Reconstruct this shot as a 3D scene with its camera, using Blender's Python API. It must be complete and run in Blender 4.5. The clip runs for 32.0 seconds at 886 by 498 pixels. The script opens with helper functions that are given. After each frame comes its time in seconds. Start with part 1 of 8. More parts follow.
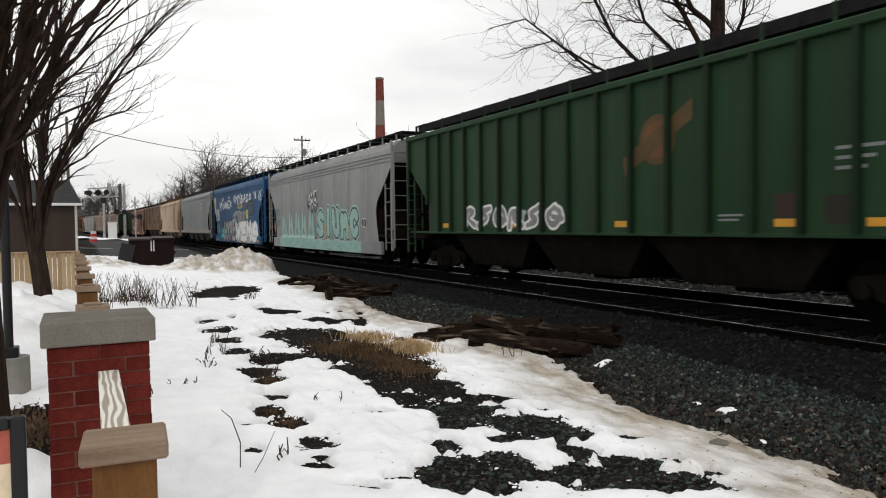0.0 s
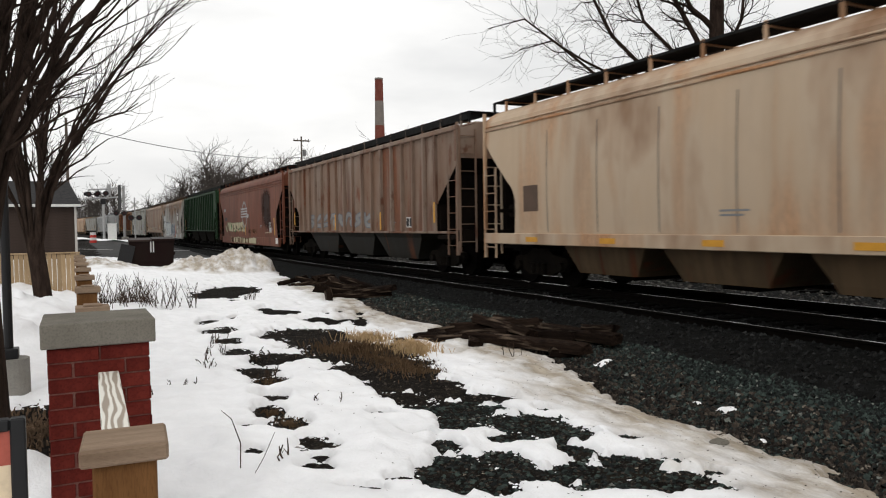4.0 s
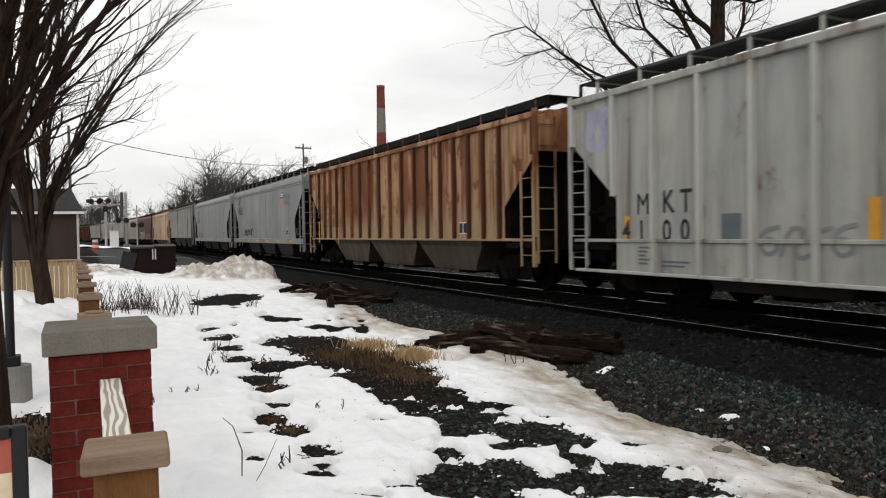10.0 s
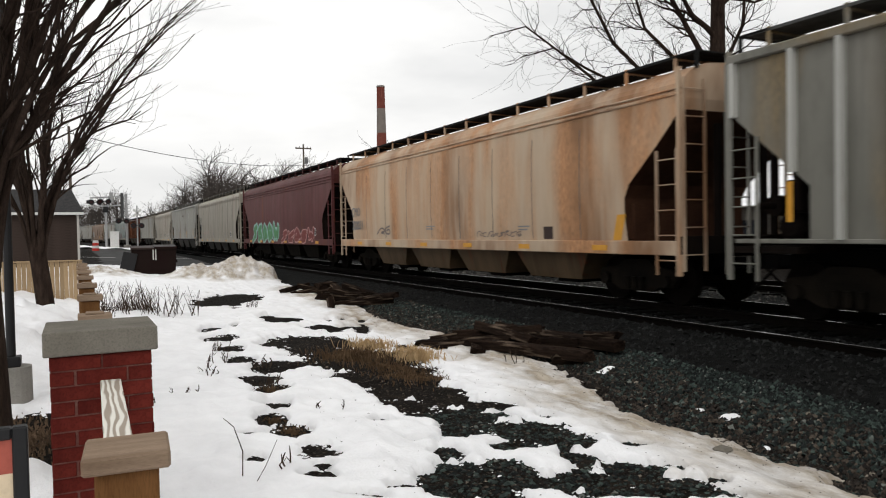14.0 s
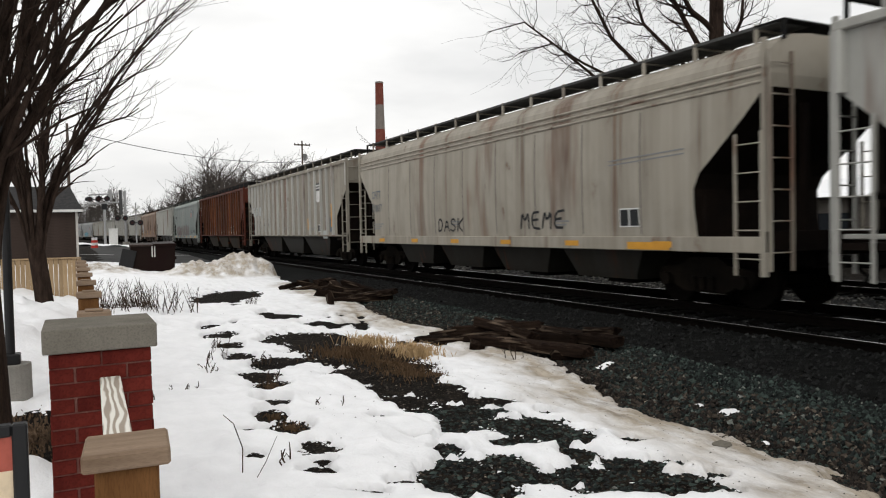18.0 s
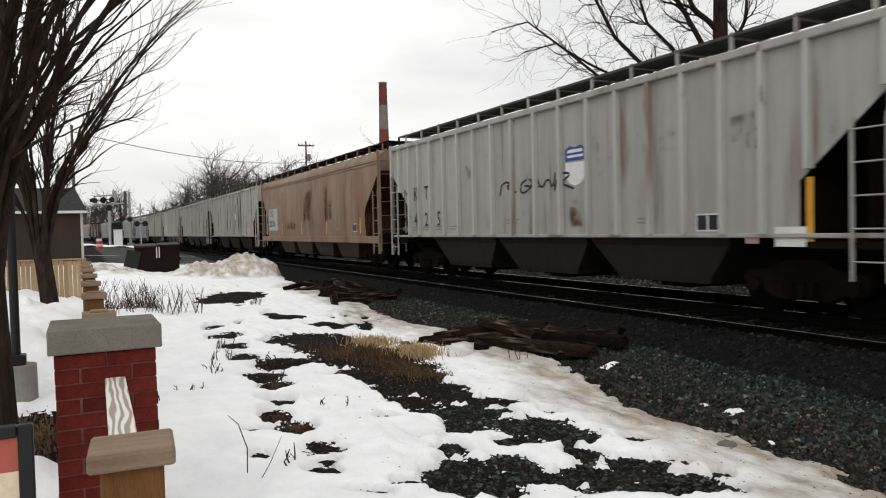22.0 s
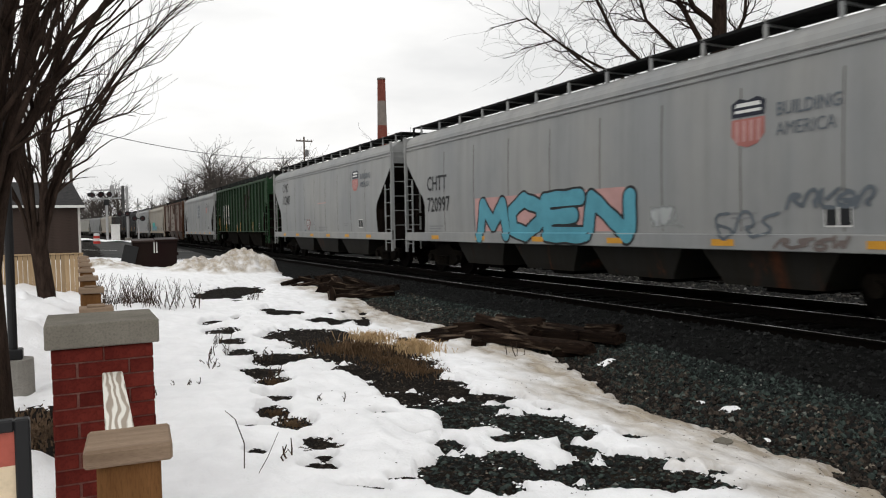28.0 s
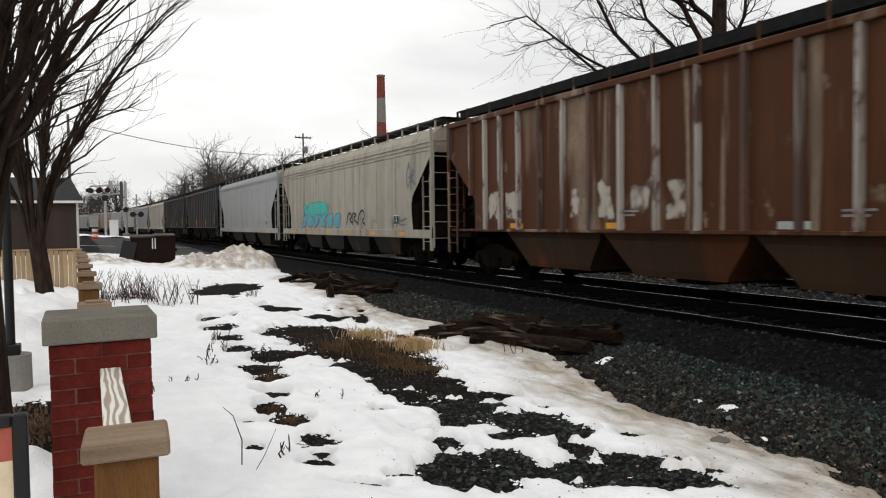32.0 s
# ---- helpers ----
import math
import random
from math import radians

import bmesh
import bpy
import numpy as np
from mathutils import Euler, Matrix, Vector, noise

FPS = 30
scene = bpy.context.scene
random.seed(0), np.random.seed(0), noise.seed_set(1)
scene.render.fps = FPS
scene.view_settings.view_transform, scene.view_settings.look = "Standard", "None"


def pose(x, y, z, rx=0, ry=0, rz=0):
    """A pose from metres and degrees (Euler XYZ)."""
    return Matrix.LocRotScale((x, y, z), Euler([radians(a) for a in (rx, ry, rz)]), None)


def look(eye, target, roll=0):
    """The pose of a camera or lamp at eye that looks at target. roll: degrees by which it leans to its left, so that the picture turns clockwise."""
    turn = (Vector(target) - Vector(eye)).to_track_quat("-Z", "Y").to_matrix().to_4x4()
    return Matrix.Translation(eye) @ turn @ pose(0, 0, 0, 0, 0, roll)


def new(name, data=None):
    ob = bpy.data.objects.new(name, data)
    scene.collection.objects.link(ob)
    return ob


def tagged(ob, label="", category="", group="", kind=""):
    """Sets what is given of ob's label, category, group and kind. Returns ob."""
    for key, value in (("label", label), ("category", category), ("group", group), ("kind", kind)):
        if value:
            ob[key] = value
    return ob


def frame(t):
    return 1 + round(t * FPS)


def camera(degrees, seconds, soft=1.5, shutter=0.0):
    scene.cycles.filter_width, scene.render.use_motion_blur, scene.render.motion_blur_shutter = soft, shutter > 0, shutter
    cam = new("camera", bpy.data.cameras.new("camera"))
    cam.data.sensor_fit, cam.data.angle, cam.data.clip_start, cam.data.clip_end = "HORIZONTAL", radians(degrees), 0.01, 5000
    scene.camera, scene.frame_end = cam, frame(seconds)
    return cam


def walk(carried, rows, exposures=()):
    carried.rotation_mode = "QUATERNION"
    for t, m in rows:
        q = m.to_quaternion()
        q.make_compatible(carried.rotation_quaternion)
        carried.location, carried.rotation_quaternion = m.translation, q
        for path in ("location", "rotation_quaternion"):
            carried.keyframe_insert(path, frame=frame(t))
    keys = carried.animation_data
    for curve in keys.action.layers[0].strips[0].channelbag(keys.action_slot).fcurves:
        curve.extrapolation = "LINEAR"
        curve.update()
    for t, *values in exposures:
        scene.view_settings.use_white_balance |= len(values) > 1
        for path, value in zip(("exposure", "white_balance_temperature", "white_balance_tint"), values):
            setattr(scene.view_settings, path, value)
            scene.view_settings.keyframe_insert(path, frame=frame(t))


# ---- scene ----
# The camera: held by a standing person, turning slightly about one spot.
EYE = (0.0, 0.0, 1.6)
PATH = [
    (0, 26.863, -1.953, -0.700), (0.5, 26.879, -1.941, -0.663), (1, 26.880, -1.959, -0.710), (1.5, 26.891, -1.971, -0.756),
    (2, 26.903, -1.965, -0.774), (2.5, 26.875, -1.925, -0.780), (3, 26.878, -1.927, -0.813), (3.5, 26.885, -1.934, -0.834),
    (5.5, 26.865, -1.938, -0.889), (6, 26.840, -1.819, -0.900), (6.5, 26.827, -1.682, -0.884), (7, 26.831, -1.517, -0.859),
    (7.5, 26.848, -1.387, -0.822), (8, 26.847, -1.385, -0.808), (8.5, 26.837, -1.387, -0.824), (9, 26.819, -1.378, -0.881),
    (9.5, 26.784, -1.378, -0.842), (10, 26.759, -1.388, -0.899), (10.5, 26.741, -1.390, -0.917), (11, 26.725, -1.384, -0.931),
    (11.5, 26.723, -1.384, -0.946), (12, 26.712, -1.392, -0.997), (12.5, 26.719, -1.383, -0.984), (13, 26.722, -1.380, -0.970),
    (13.5, 26.730, -1.377, -0.999), (14, 26.734, -1.376, -0.993), (14.5, 26.745, -1.376, -0.993), (16.5, 26.773, -1.683, -1.056),
    (17, 26.792, -1.687, -1.097), (17.5, 26.796, -1.676, -1.147), (18, 26.802, -1.677, -1.154), (18.5, 26.823, -1.681, -1.175),
    (19, 26.781, -1.652, -1.191), (19.5, 26.633, -1.660, -1.240), (20, 26.500, -1.649, -1.245), (20.5, 26.467, -1.656, -1.271),
    (21, 26.481, -1.653, -1.295), (21.5, 26.486, -1.661, -1.321), (22, 26.493, -1.659, -1.310), (22.5, 26.513, -1.675, -1.308),
    (23, 26.547, -1.652, -1.274), (23.5, 26.576, -1.615, -1.236), (24, 26.601, -1.595, -1.251), (24.5, 26.623, -1.584, -1.250),
    (25, 26.640, -1.593, -1.275), (25.5, 26.637, -1.563, -1.250), (27.5, 26.639, -1.832, -1.041), (28, 26.656, -1.950, -1.023),
    (28.5, 26.658, -2.079, -1.006), (29, 26.645, -2.134, -1.037), (29.5, 26.658, -2.169, -1.063), (30, 26.691, -2.167, -0.996),
    (30.5, 26.701, -2.150, -0.895), (31, 26.727, -2.154, -0.846), (31.5, 26.751, -2.147, -0.758), (32, 26.764, -2.149, -0.718),
]


def aim(yaw, pitch, roll):
    """Camera pose: yaw to the right of +y, pitch up, roll clockwise, in degrees."""
    y, p = radians(yaw), radians(pitch)
    ahead = Vector((math.sin(y) * math.cos(p), math.cos(y) * math.cos(p), math.sin(p)))
    return look(EYE, Vector(EYE) + ahead, roll)


cam = camera(62.6, 32.0, soft=1.1, shutter=0.12)
walk(cam, [(t, aim(y, p, r)) for t, y, p, r in PATH], exposures=[(0, 0.0), (32, 0.0)])

# ---- light: a bright overcast sky ----
world = bpy.data.worlds.new("overcast_sky")
scene.world = world
world.use_nodes = True
wn, wl = world.node_tree.nodes, world.node_tree.links
bg = wn["Background"]
sky = wn.new("ShaderNodeTexSky")
sky.sky_type, sky.sun_disc = "NISHITA", False
sky.sun_elevation, sky.sun_rotation = radians(38), radians(150)
sky.dust_density = 6.0
cloud = wn.new("ShaderNodeTexNoise")
cloud.inputs["Scale"].default_value = 2.2
cloud.inputs["Detail"].default_value = 5
wmap = wn.new("ShaderNodeMapping")
wmap.inputs["Scale"].default_value = (1, 1, 3.5)
wco = wn.new("ShaderNodeTexCoord")
wl.new(wco.outputs["Generated"], wmap.inputs["Vector"])
wl.new(wmap.outputs["Vector"], cloud.inputs["Vector"])
ramp = wn.new("ShaderNodeValToRGB")
ramp.color_ramp.elements[0].position, ramp.color_ramp.elements[0].color = 0.36, (8.7, 8.7, 8.65, 1)
ramp.color_ramp.elements[1].position, ramp.color_ramp.elements[1].color = 0.6, (11.4, 11.3, 11.1, 1)
wl.new(cloud.outputs["Fac"], ramp.inputs["Fac"])
wmix = wn.new("ShaderNodeMix")
wmix.data_type = "RGBA"
wmix.inputs["Factor"].default_value = 0.94
wl.new(sky.outputs["Color"], wmix.inputs["A"])
wl.new(ramp.outputs["Color"], wmix.inputs["B"])
# an overcast sky is brighter overhead than at the horizon
sep, zen = wn.new("ShaderNodeSeparateXYZ"), wn.new("ShaderNodeMapRange")
wl.new(wco.outputs["Generated"], sep.inputs["Vector"])
wl.new(sep.outputs["Z"], zen.inputs["Value"])
zen.inputs["From Min"].default_value, zen.inputs["From Max"].default_value = 0.3, 1.0
zen.inputs["To Min"].default_value, zen.inputs["To Max"].default_value = 1.0, 1.12
lift = wn.new("ShaderNodeVectorMath")
lift.operation = "SCALE"
wl.new(wmix.outputs["Result"], lift.inputs[0])
wl.new(zen.outputs["Result"], lift.inputs["Scale"])
wl.new(lift.outputs["Vector"], bg.inputs["Color"])
bg.inputs["Strength"].default_value = 0.1

sun = new("sun", bpy.data.lights.new("sun", "SUN"))
sun.data.energy, sun.data.angle, sun.data.color = 0.5, radians(25), (1.0, 0.96, 0.9)
sun.matrix_world = look((-30, -52, 47), (0, 0, 0))

# ---- plan ----
RAIL = 0.12          # height of the rail heads
XC = 11.04           # centre line of the train's track
BEND, RADIUS, BEND_END = 92.0, 950.0, 330.0


def ground_z(x):
    """The ground falls gently from the path to the foot of the ballast."""
    k = min(max((x - 1.0) / 4.0, 0.0), 1.0)
    return -0.30 * k


def along(s, off=0.0):
    """Place and heading on the track, s metres down the line; off: to the right of its centre line."""
    if s <= BEND:
        x, y, a = XC, s, 0.0
    else:
        a = (min(s, BEND_END) - BEND) / RADIUS
        x, y = XC - RADIUS * (1 - math.cos(a)), BEND + RADIUS * math.sin(a)
        rest = max(s - BEND_END, 0.0)
        x, y = x - rest * math.sin(a), y + rest * math.cos(a)
    return x + off * math.cos(a), y + off * math.sin(a), a


def gone(t):
    """How far the train has rolled by t seconds."""
    u = t / 10.0
    return 195.0 * u + 1.346 * u * u - 0.611 * u ** 3


# ---- materials ----
def tree_of(name):
    m = bpy.data.materials.new(name)
    m.use_nodes = True
    return m, m.node_tree.nodes, m.node_tree.links, m.node_tree.nodes["Principled BSDF"]


def noise_node(n, l, scale, detail=4, stretch=(1, 1, 1), seed=0.0, coords="Object", rough=0.55, apart=False):
    co, mp, nz = n.new("ShaderNodeTexCoord"), n.new("ShaderNodeMapping"), n.new("ShaderNodeTexNoise")
    mp.inputs["Scale"].default_value = stretch
    mp.inputs["Location"].default_value = (seed * 7.3, seed * 3.1, seed * 5.7)
    nz.inputs["Scale"].default_value, nz.inputs["Detail"].default_value = scale, detail
    nz.inputs["Roughness"].default_value = rough
    l.new(co.outputs[coords], mp.inputs["Vector"])
    if apart:
        info, far, add = n.new("ShaderNodeObjectInfo"), n.new("ShaderNodeMath"), n.new("ShaderNodeVectorMath")
        far.operation, far.inputs[1].default_value = "MULTIPLY", 90.0
        l.new(info.outputs["Random"], far.inputs[0])
        l.new(mp.outputs["Vector"], add.inputs[0])
        l.new(far.outputs[0], add.inputs[1])
        l.new(add.outputs["Vector"], nz.inputs["Vector"])
        return nz.outputs["Fac"]
    l.new(mp.outputs["Vector"], nz.inputs["Vector"])
    return nz.outputs["Fac"]


def ramp_node(n, l, fac, lo, hi):
    r = n.new("ShaderNodeMapRange")
    r.inputs["From Min"].default_value, r.inputs["From Max"].default_value = lo, hi
    l.new(fac, r.inputs["Value"])
    return r.outputs["Result"]


def mix_node(n, l, fac, a, b):
    m = n.new("ShaderNodeMix")
    m.data_type = "RGBA"
    for key, v in (("Factor", fac), ("A", a), ("B", b)):
        if isinstance(v, (int, float)):
            m.inputs[key].default_value = v
        elif isinstance(v, (tuple, list)):
            m.inputs[key].default_value = (*v, 1)
        else:
            l.new(v, m.inputs[key])
    return m.outputs["Result"]


def bump_node(n, l, bsdf, fac, strength, dist=0.02):
    b = n.new("ShaderNodeBump")
    b.inputs["Strength"].default_value, b.inputs["Distance"].default_value = strength, dist
    l.new(fac, b.inputs["Height"])
    l.new(b.outputs["Normal"], bsdf.inputs["Normal"])


def surface(name, a, b, scale=6.0, fine=60.0, rough=0.8, metal=0.0, bump=0.3, dist=0.01, stretch=(1, 1, 1), c=None, c_amount=(0.55, 0.7), by_piece=0.0):
    """Two tones mixed by a broad noise, a third in patches, and fine grain in the relief."""
    m, n, l, p = tree_of(name)
    broad = noise_node(n, l, scale, 5, stretch)
    grain = noise_node(n, l, fine, 3, stretch, 2.0)
    col = mix_node(n, l, ramp_node(n, l, broad, 0.3, 0.7), a, b)
    if c:
        patch = noise_node(n, l, scale * 0.37, 6, stretch, 4.0)
        col = mix_node(n, l, ramp_node(n, l, patch, *c_amount), col, c)
    dark = tuple(v * 0.62 for v in a)
    shade = n.new("ShaderNodeMath")
    shade.operation = "MULTIPLY"
    l.new(ramp_node(n, l, grain, 0.45, 0.75), shade.inputs[0])
    shade.inputs[1].default_value = 0.55
    col = mix_node(n, l, shade.outputs[0], col, dark)
    if by_piece:
        info, hsv = n.new("ShaderNodeObjectInfo"), n.new("ShaderNodeHueSaturation")
        r = n.new("ShaderNodeMapRange")
        r.inputs["To Min"].default_value, r.inputs["To Max"].default_value = 1 - by_piece, 1 + by_piece
        l.new(info.outputs["Random"], r.inputs["Value"])
        l.new(r.outputs["Result"], hsv.inputs["Value"])
        l.new(col, hsv.inputs["Color"])
        col = hsv.outputs["Color"]
    l.new(col, p.inputs["Base Color"])
    p.inputs["Roughness"].default_value, p.inputs["Metallic"].default_value = rough, metal
    p.inputs["Specular IOR Level"].default_value = 0.03 if rough > 0.7 else 0.25
    bump_node(n, l, p, grain, bump, dist)
    return m


def paint(name, base, rust=0.0, grime=0.25, seed=1.0, rust_col=(0.12, 0.036, 0.014), fade=(0.40, 0.38, 0.34), rough=0.55, low=None, soft=False, top=0.0):
    """Weathered enamel on steel: faded areas, rain streaks of dirt and rust, rust hanging from the eaves, a few bare spots."""
    m, n, l, p = tree_of(name)

    def scaled(fac, k):
        g = n.new("ShaderNodeMath")
        g.operation, g.inputs[1].default_value = "MULTIPLY", k
        l.new(fac, g.inputs[0])
        return g.outputs[0]

    def most(x, y):
        g = n.new("ShaderNodeMath")
        g.operation = "MAXIMUM"
        l.new(x, g.inputs[0])
        l.new(y, g.inputs[1])
        return g.outputs[0]

    broad = noise_node(n, l, 0.5, 4, (1, 1, 0.5), seed, apart=True)
    streak = noise_node(n, l, 1.0, 6, (0.8, 2.4, 0.10), seed + 1, rough=0.62, apart=True)
    wide = noise_node(n, l, 0.8, 4, (0.8, 0.75, 0.12), seed + 5, rough=0.6, apart=True)
    spots = noise_node(n, l, 2.2, 5, (1, 1, 0.55), seed + 2, rough=0.62, apart=True)
    fine = noise_node(n, l, 26.0, 4, (1, 1, 0.3), seed + 3)
    base = tuple(v * 0.70 for v in base)
    pale = tuple(b * 0.72 + f * 0.28 for b, f in zip(base, fade))
    col = mix_node(n, l, ramp_node(n, l, broad, 0.36, 0.64), base, pale)
    dirt = tuple(v * 0.46 + w for v, w in zip(base, (0.010, 0.008, 0.005)))
    col = mix_node(n, l, scaled(ramp_node(n, l, streak, 0.44, 0.70), min(grime * 2.0, 1.0)), col, dirt)
    col = mix_node(n, l, scaled(ramp_node(n, l, spots, 0.48, 0.74), min(grime * 1.1, 1.0)), col, dirt)
    co, xyz = n.new("ShaderNodeTexCoord"), n.new("ShaderNodeSeparateXYZ")
    l.new(co.outputs["Object"], xyz.inputs["Vector"])

    def with_height(fac, k):
        add = n.new("ShaderNodeMath")
        add.operation = "ADD"
        l.new(xyz.outputs["Z"], add.inputs[0])
        l.new(scaled(fac, k), add.inputs[1])
        return add.outputs[0]

    if rust or top:
        rc = mix_node(n, l, ramp_node(n, l, fine, 0.3, 0.7), tuple(v * 0.75 for v in rust_col), tuple(v * 1.6 for v in rust_col))
        rc = mix_node(n, l, ramp_node(n, l, broad, 0.42, 0.6), rc, tuple(v * 0.6 for v in rust_col))
        last = None
        if rust:
            edge = 0.62 - 0.2 * rust
            for src, off in (((wide, 0.0), (broad, 0.05)) if soft else ((streak, 0.01), (wide, 0.0), (spots, 0.05))):
                r1 = ramp_node(n, l, src, edge + off, edge + off + (0.17 if soft else 0.08))
                last = most(last, r1) if last else r1
            last = scaled(last, min(0.92, 0.6 + 0.4 * rust))
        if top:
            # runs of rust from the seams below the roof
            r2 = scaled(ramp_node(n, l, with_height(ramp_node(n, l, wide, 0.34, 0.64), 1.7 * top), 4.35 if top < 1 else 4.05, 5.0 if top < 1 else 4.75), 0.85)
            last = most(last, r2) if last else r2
        col = mix_node(n, l, last, col, rc)
    if low:
        # rust has not yet run down to the foot of the panels
        wave = ramp_node(n, l, noise_node(n, l, 1.6, 5, (1, 1, 0.2), seed + 8, apart=True), 0.3, 0.7)
        col = mix_node(n, l, scaled(ramp_node(n, l, with_height(wave, 1.0), 2.75, 2.05), 0.8), col, low)
    l.new(col, p.inputs["Base Color"])
    p.inputs["Roughness"].default_value = rough
    p.inputs["Specular IOR Level"].default_value = 0.09
    bump_node(n, l, p, fine, 0.12, 0.003)
    return m


def plain(name, col, rough=0.7, metal=0.0):
    return surface(name, col, tuple(v * 0.82 for v in col), 5.0, 70.0, rough, metal, 0.1, 0.003)


# ---- geometry helpers ----
class Geo:
    """Gathers faces for one mesh."""

    def __init__(self):
        self.v, self.f = [], []

    def add(self, verts, faces):
        k = len(self.v)
        self.v += [tuple(p) for p in verts]
        self.f += [tuple(i + k for i in q) for q in faces]
        return self

    def box(self, x0, x1, y0, y1, z0, z1, m=None):
        p = [Vector((x, y, z)) for z in (z0, z1) for y in (y0, y1) for x in (x0, x1)]
        if m:
            p = [m @ q for q in p]
        return self.add(p, [(0, 2, 3, 1), (4, 5, 7, 6), (0, 1, 5, 4), (2, 6, 7, 3), (0, 4, 6, 2), (1, 3, 7, 5)])

    def soft_box(self, x0, x1, y0, y1, z0, z1, r=0.01, m=None):
        """A box with chamfered edges."""
        bm = bmesh.new()
        bmesh.ops.create_cube(bm, size=1)
        for q in bm.verts:
            q.co = Vector(((x0 + x1) / 2 + q.co.x * (x1 - x0), (y0 + y1) / 2 + q.co.y * (y1 - y0), (z0 + z1) / 2 + q.co.z * (z1 - z0)))
        bmesh.ops.bevel(bm, geom=bm.edges[:], offset=r, segments=1, affect="EDGES")
        bm.verts.index_update()
        pts = [m @ q.co if m else q.co.copy() for q in bm.verts]
        self.add(pts, [[q.index for q in f.verts] for f in bm.faces])
        bm.free()
        return self

    def tube(self, a, b, r, r2=None, n=8, caps=True):
        a, b = Vector(a), Vector(b)
        r2 = r if r2 is None else r2
        d = (b - a).normalized()
        u = d.orthogonal().normalized()
        w = d.cross(u)
        ring = [(math.cos(2 * math.pi * i / n), math.sin(2 * math.pi * i / n)) for i in range(n)]
        p = [a + (u * c + w * s) * r for c, s in ring] + [b + (u * c + w * s) * r2 for c, s in ring]
        f = [(i, (i + 1) % n, n + (i + 1) % n, n + i) for i in range(n)]
        if caps:
            f += [tuple(range(n))[::-1], tuple(range(n, 2 * n))]
        return self.add(p, f)

    def path(self, pts, radii, n=6):
        """A bent tube through points."""
        k = len(self.v)
        pts = [Vector(p) for p in pts]
        for i, p in enumerate(pts):
            d = (pts[min(i + 1, len(pts) - 1)] - pts[max(i - 1, 0)]).normalized()
            u = d.cross(Vector((0.31, 0.2, 0.93))).normalized()
            w = d.cross(u)
            for j in range(n):
                a = 2 * math.pi * j / n
                self.v.append(tuple(p + (u * math.cos(a) + w * math.sin(a)) * radii[i]))
        for i in range(len(pts) - 1):
            for j in range(n):
                self.f.append((k + i * n + j, k + i * n + (j + 1) % n, k + (i + 1) * n + (j + 1) % n, k + (i + 1) * n + j))
        self.f.append(tuple(k + (len(pts) - 1) * n + j for j in range(n)))
        return self

    def rings(self, rings, cap=True):
        n, k = len(rings[0]), len(self.v)
        for r in rings:
            self.v += [tuple(p) for p in r]
        for i in range(len(rings) - 1):
            for j in range(n):
                self.f.append((k + i * n + j, k + i * n + (j + 1) % n, k + (i + 1) * n + (j + 1) % n, k + (i + 1) * n + j))
        if cap:
            self.f += [tuple(k + j for j in range(n))[::-1], tuple(k + (len(rings) - 1) * n + j for j in range(n))]
        return self

    def disc(self, pts):
        return self.add(pts, [tuple(range(len(pts)))])

    def mesh(self, name, smooth=False):
        me = bpy.data.meshes.new(name)
        me.from_pydata(self.v, [], self.f)
        me.materials.append(None)
        if smooth:
            me.shade_smooth()
        me.update()
        return me


def put(name, geo, material, parent=None, m=None, label="", smooth=False):
    """Links one mesh object, on its own or under a thing."""
    me = geo.mesh(name, smooth) if isinstance(geo, Geo) else geo
    ob = new(name, me)
    ob.material_slots[0].link = "OBJECT"
    ob.material_slots[0].material = material
    if parent:
        ob.parent = parent
    if m:
        ob.matrix_basis = m
    if label:
        ob["label"] = label
    return ob


def part(name, geo, material, parent, label="", m=None, smooth=False):
    return put(name, geo, material, parent, m, label, smooth)


def thing(name, m, label, category, group="", kind=""):
    ob = new(name)
    ob.empty_display_size = 0.2
    ob.matrix_basis = m
    return tagged(ob, label, category, group, kind)


# ---- lettering: the outlines of all words, made once ----
def outlines(words, swell=0.011):
    made, out = [], {}
    for w in words:
        cu = bpy.data.curves.new("lettering", "FONT")
        cu.body, cu.size, cu.resolution_u, cu.offset = w, 1.0, 2, 0.0 if "M" in w else swell
        made.append(new("lettering", cu))
    dg = bpy.context.evaluated_depsgraph_get()
    for w, ob in zip(words, made):
        me = bpy.data.meshes.new_from_object(ob.evaluated_get(dg))
        out[w] = ([tuple(v.co) for v in me.vertices], [tuple(p.vertices) for p in me.polygons])
        bpy.data.meshes.remove(me)
    for ob in made:
        cu = ob.data
        bpy.data.objects.remove(ob)
        bpy.data.curves.remove(cu)
    return out


GLYPHS = outlines(sorted(set("0123456789UPMKTCNW")) + "NDYX 843335 UP 95531 MP 718215 99652 CMO 23354 200031 21327 99789 200106 CHTT 720997 112407 95787 710617 90 08 17 82 49 72 29 10 09 CT RN SSM 70126 GOLDEN BUILDING AMERICA".split())

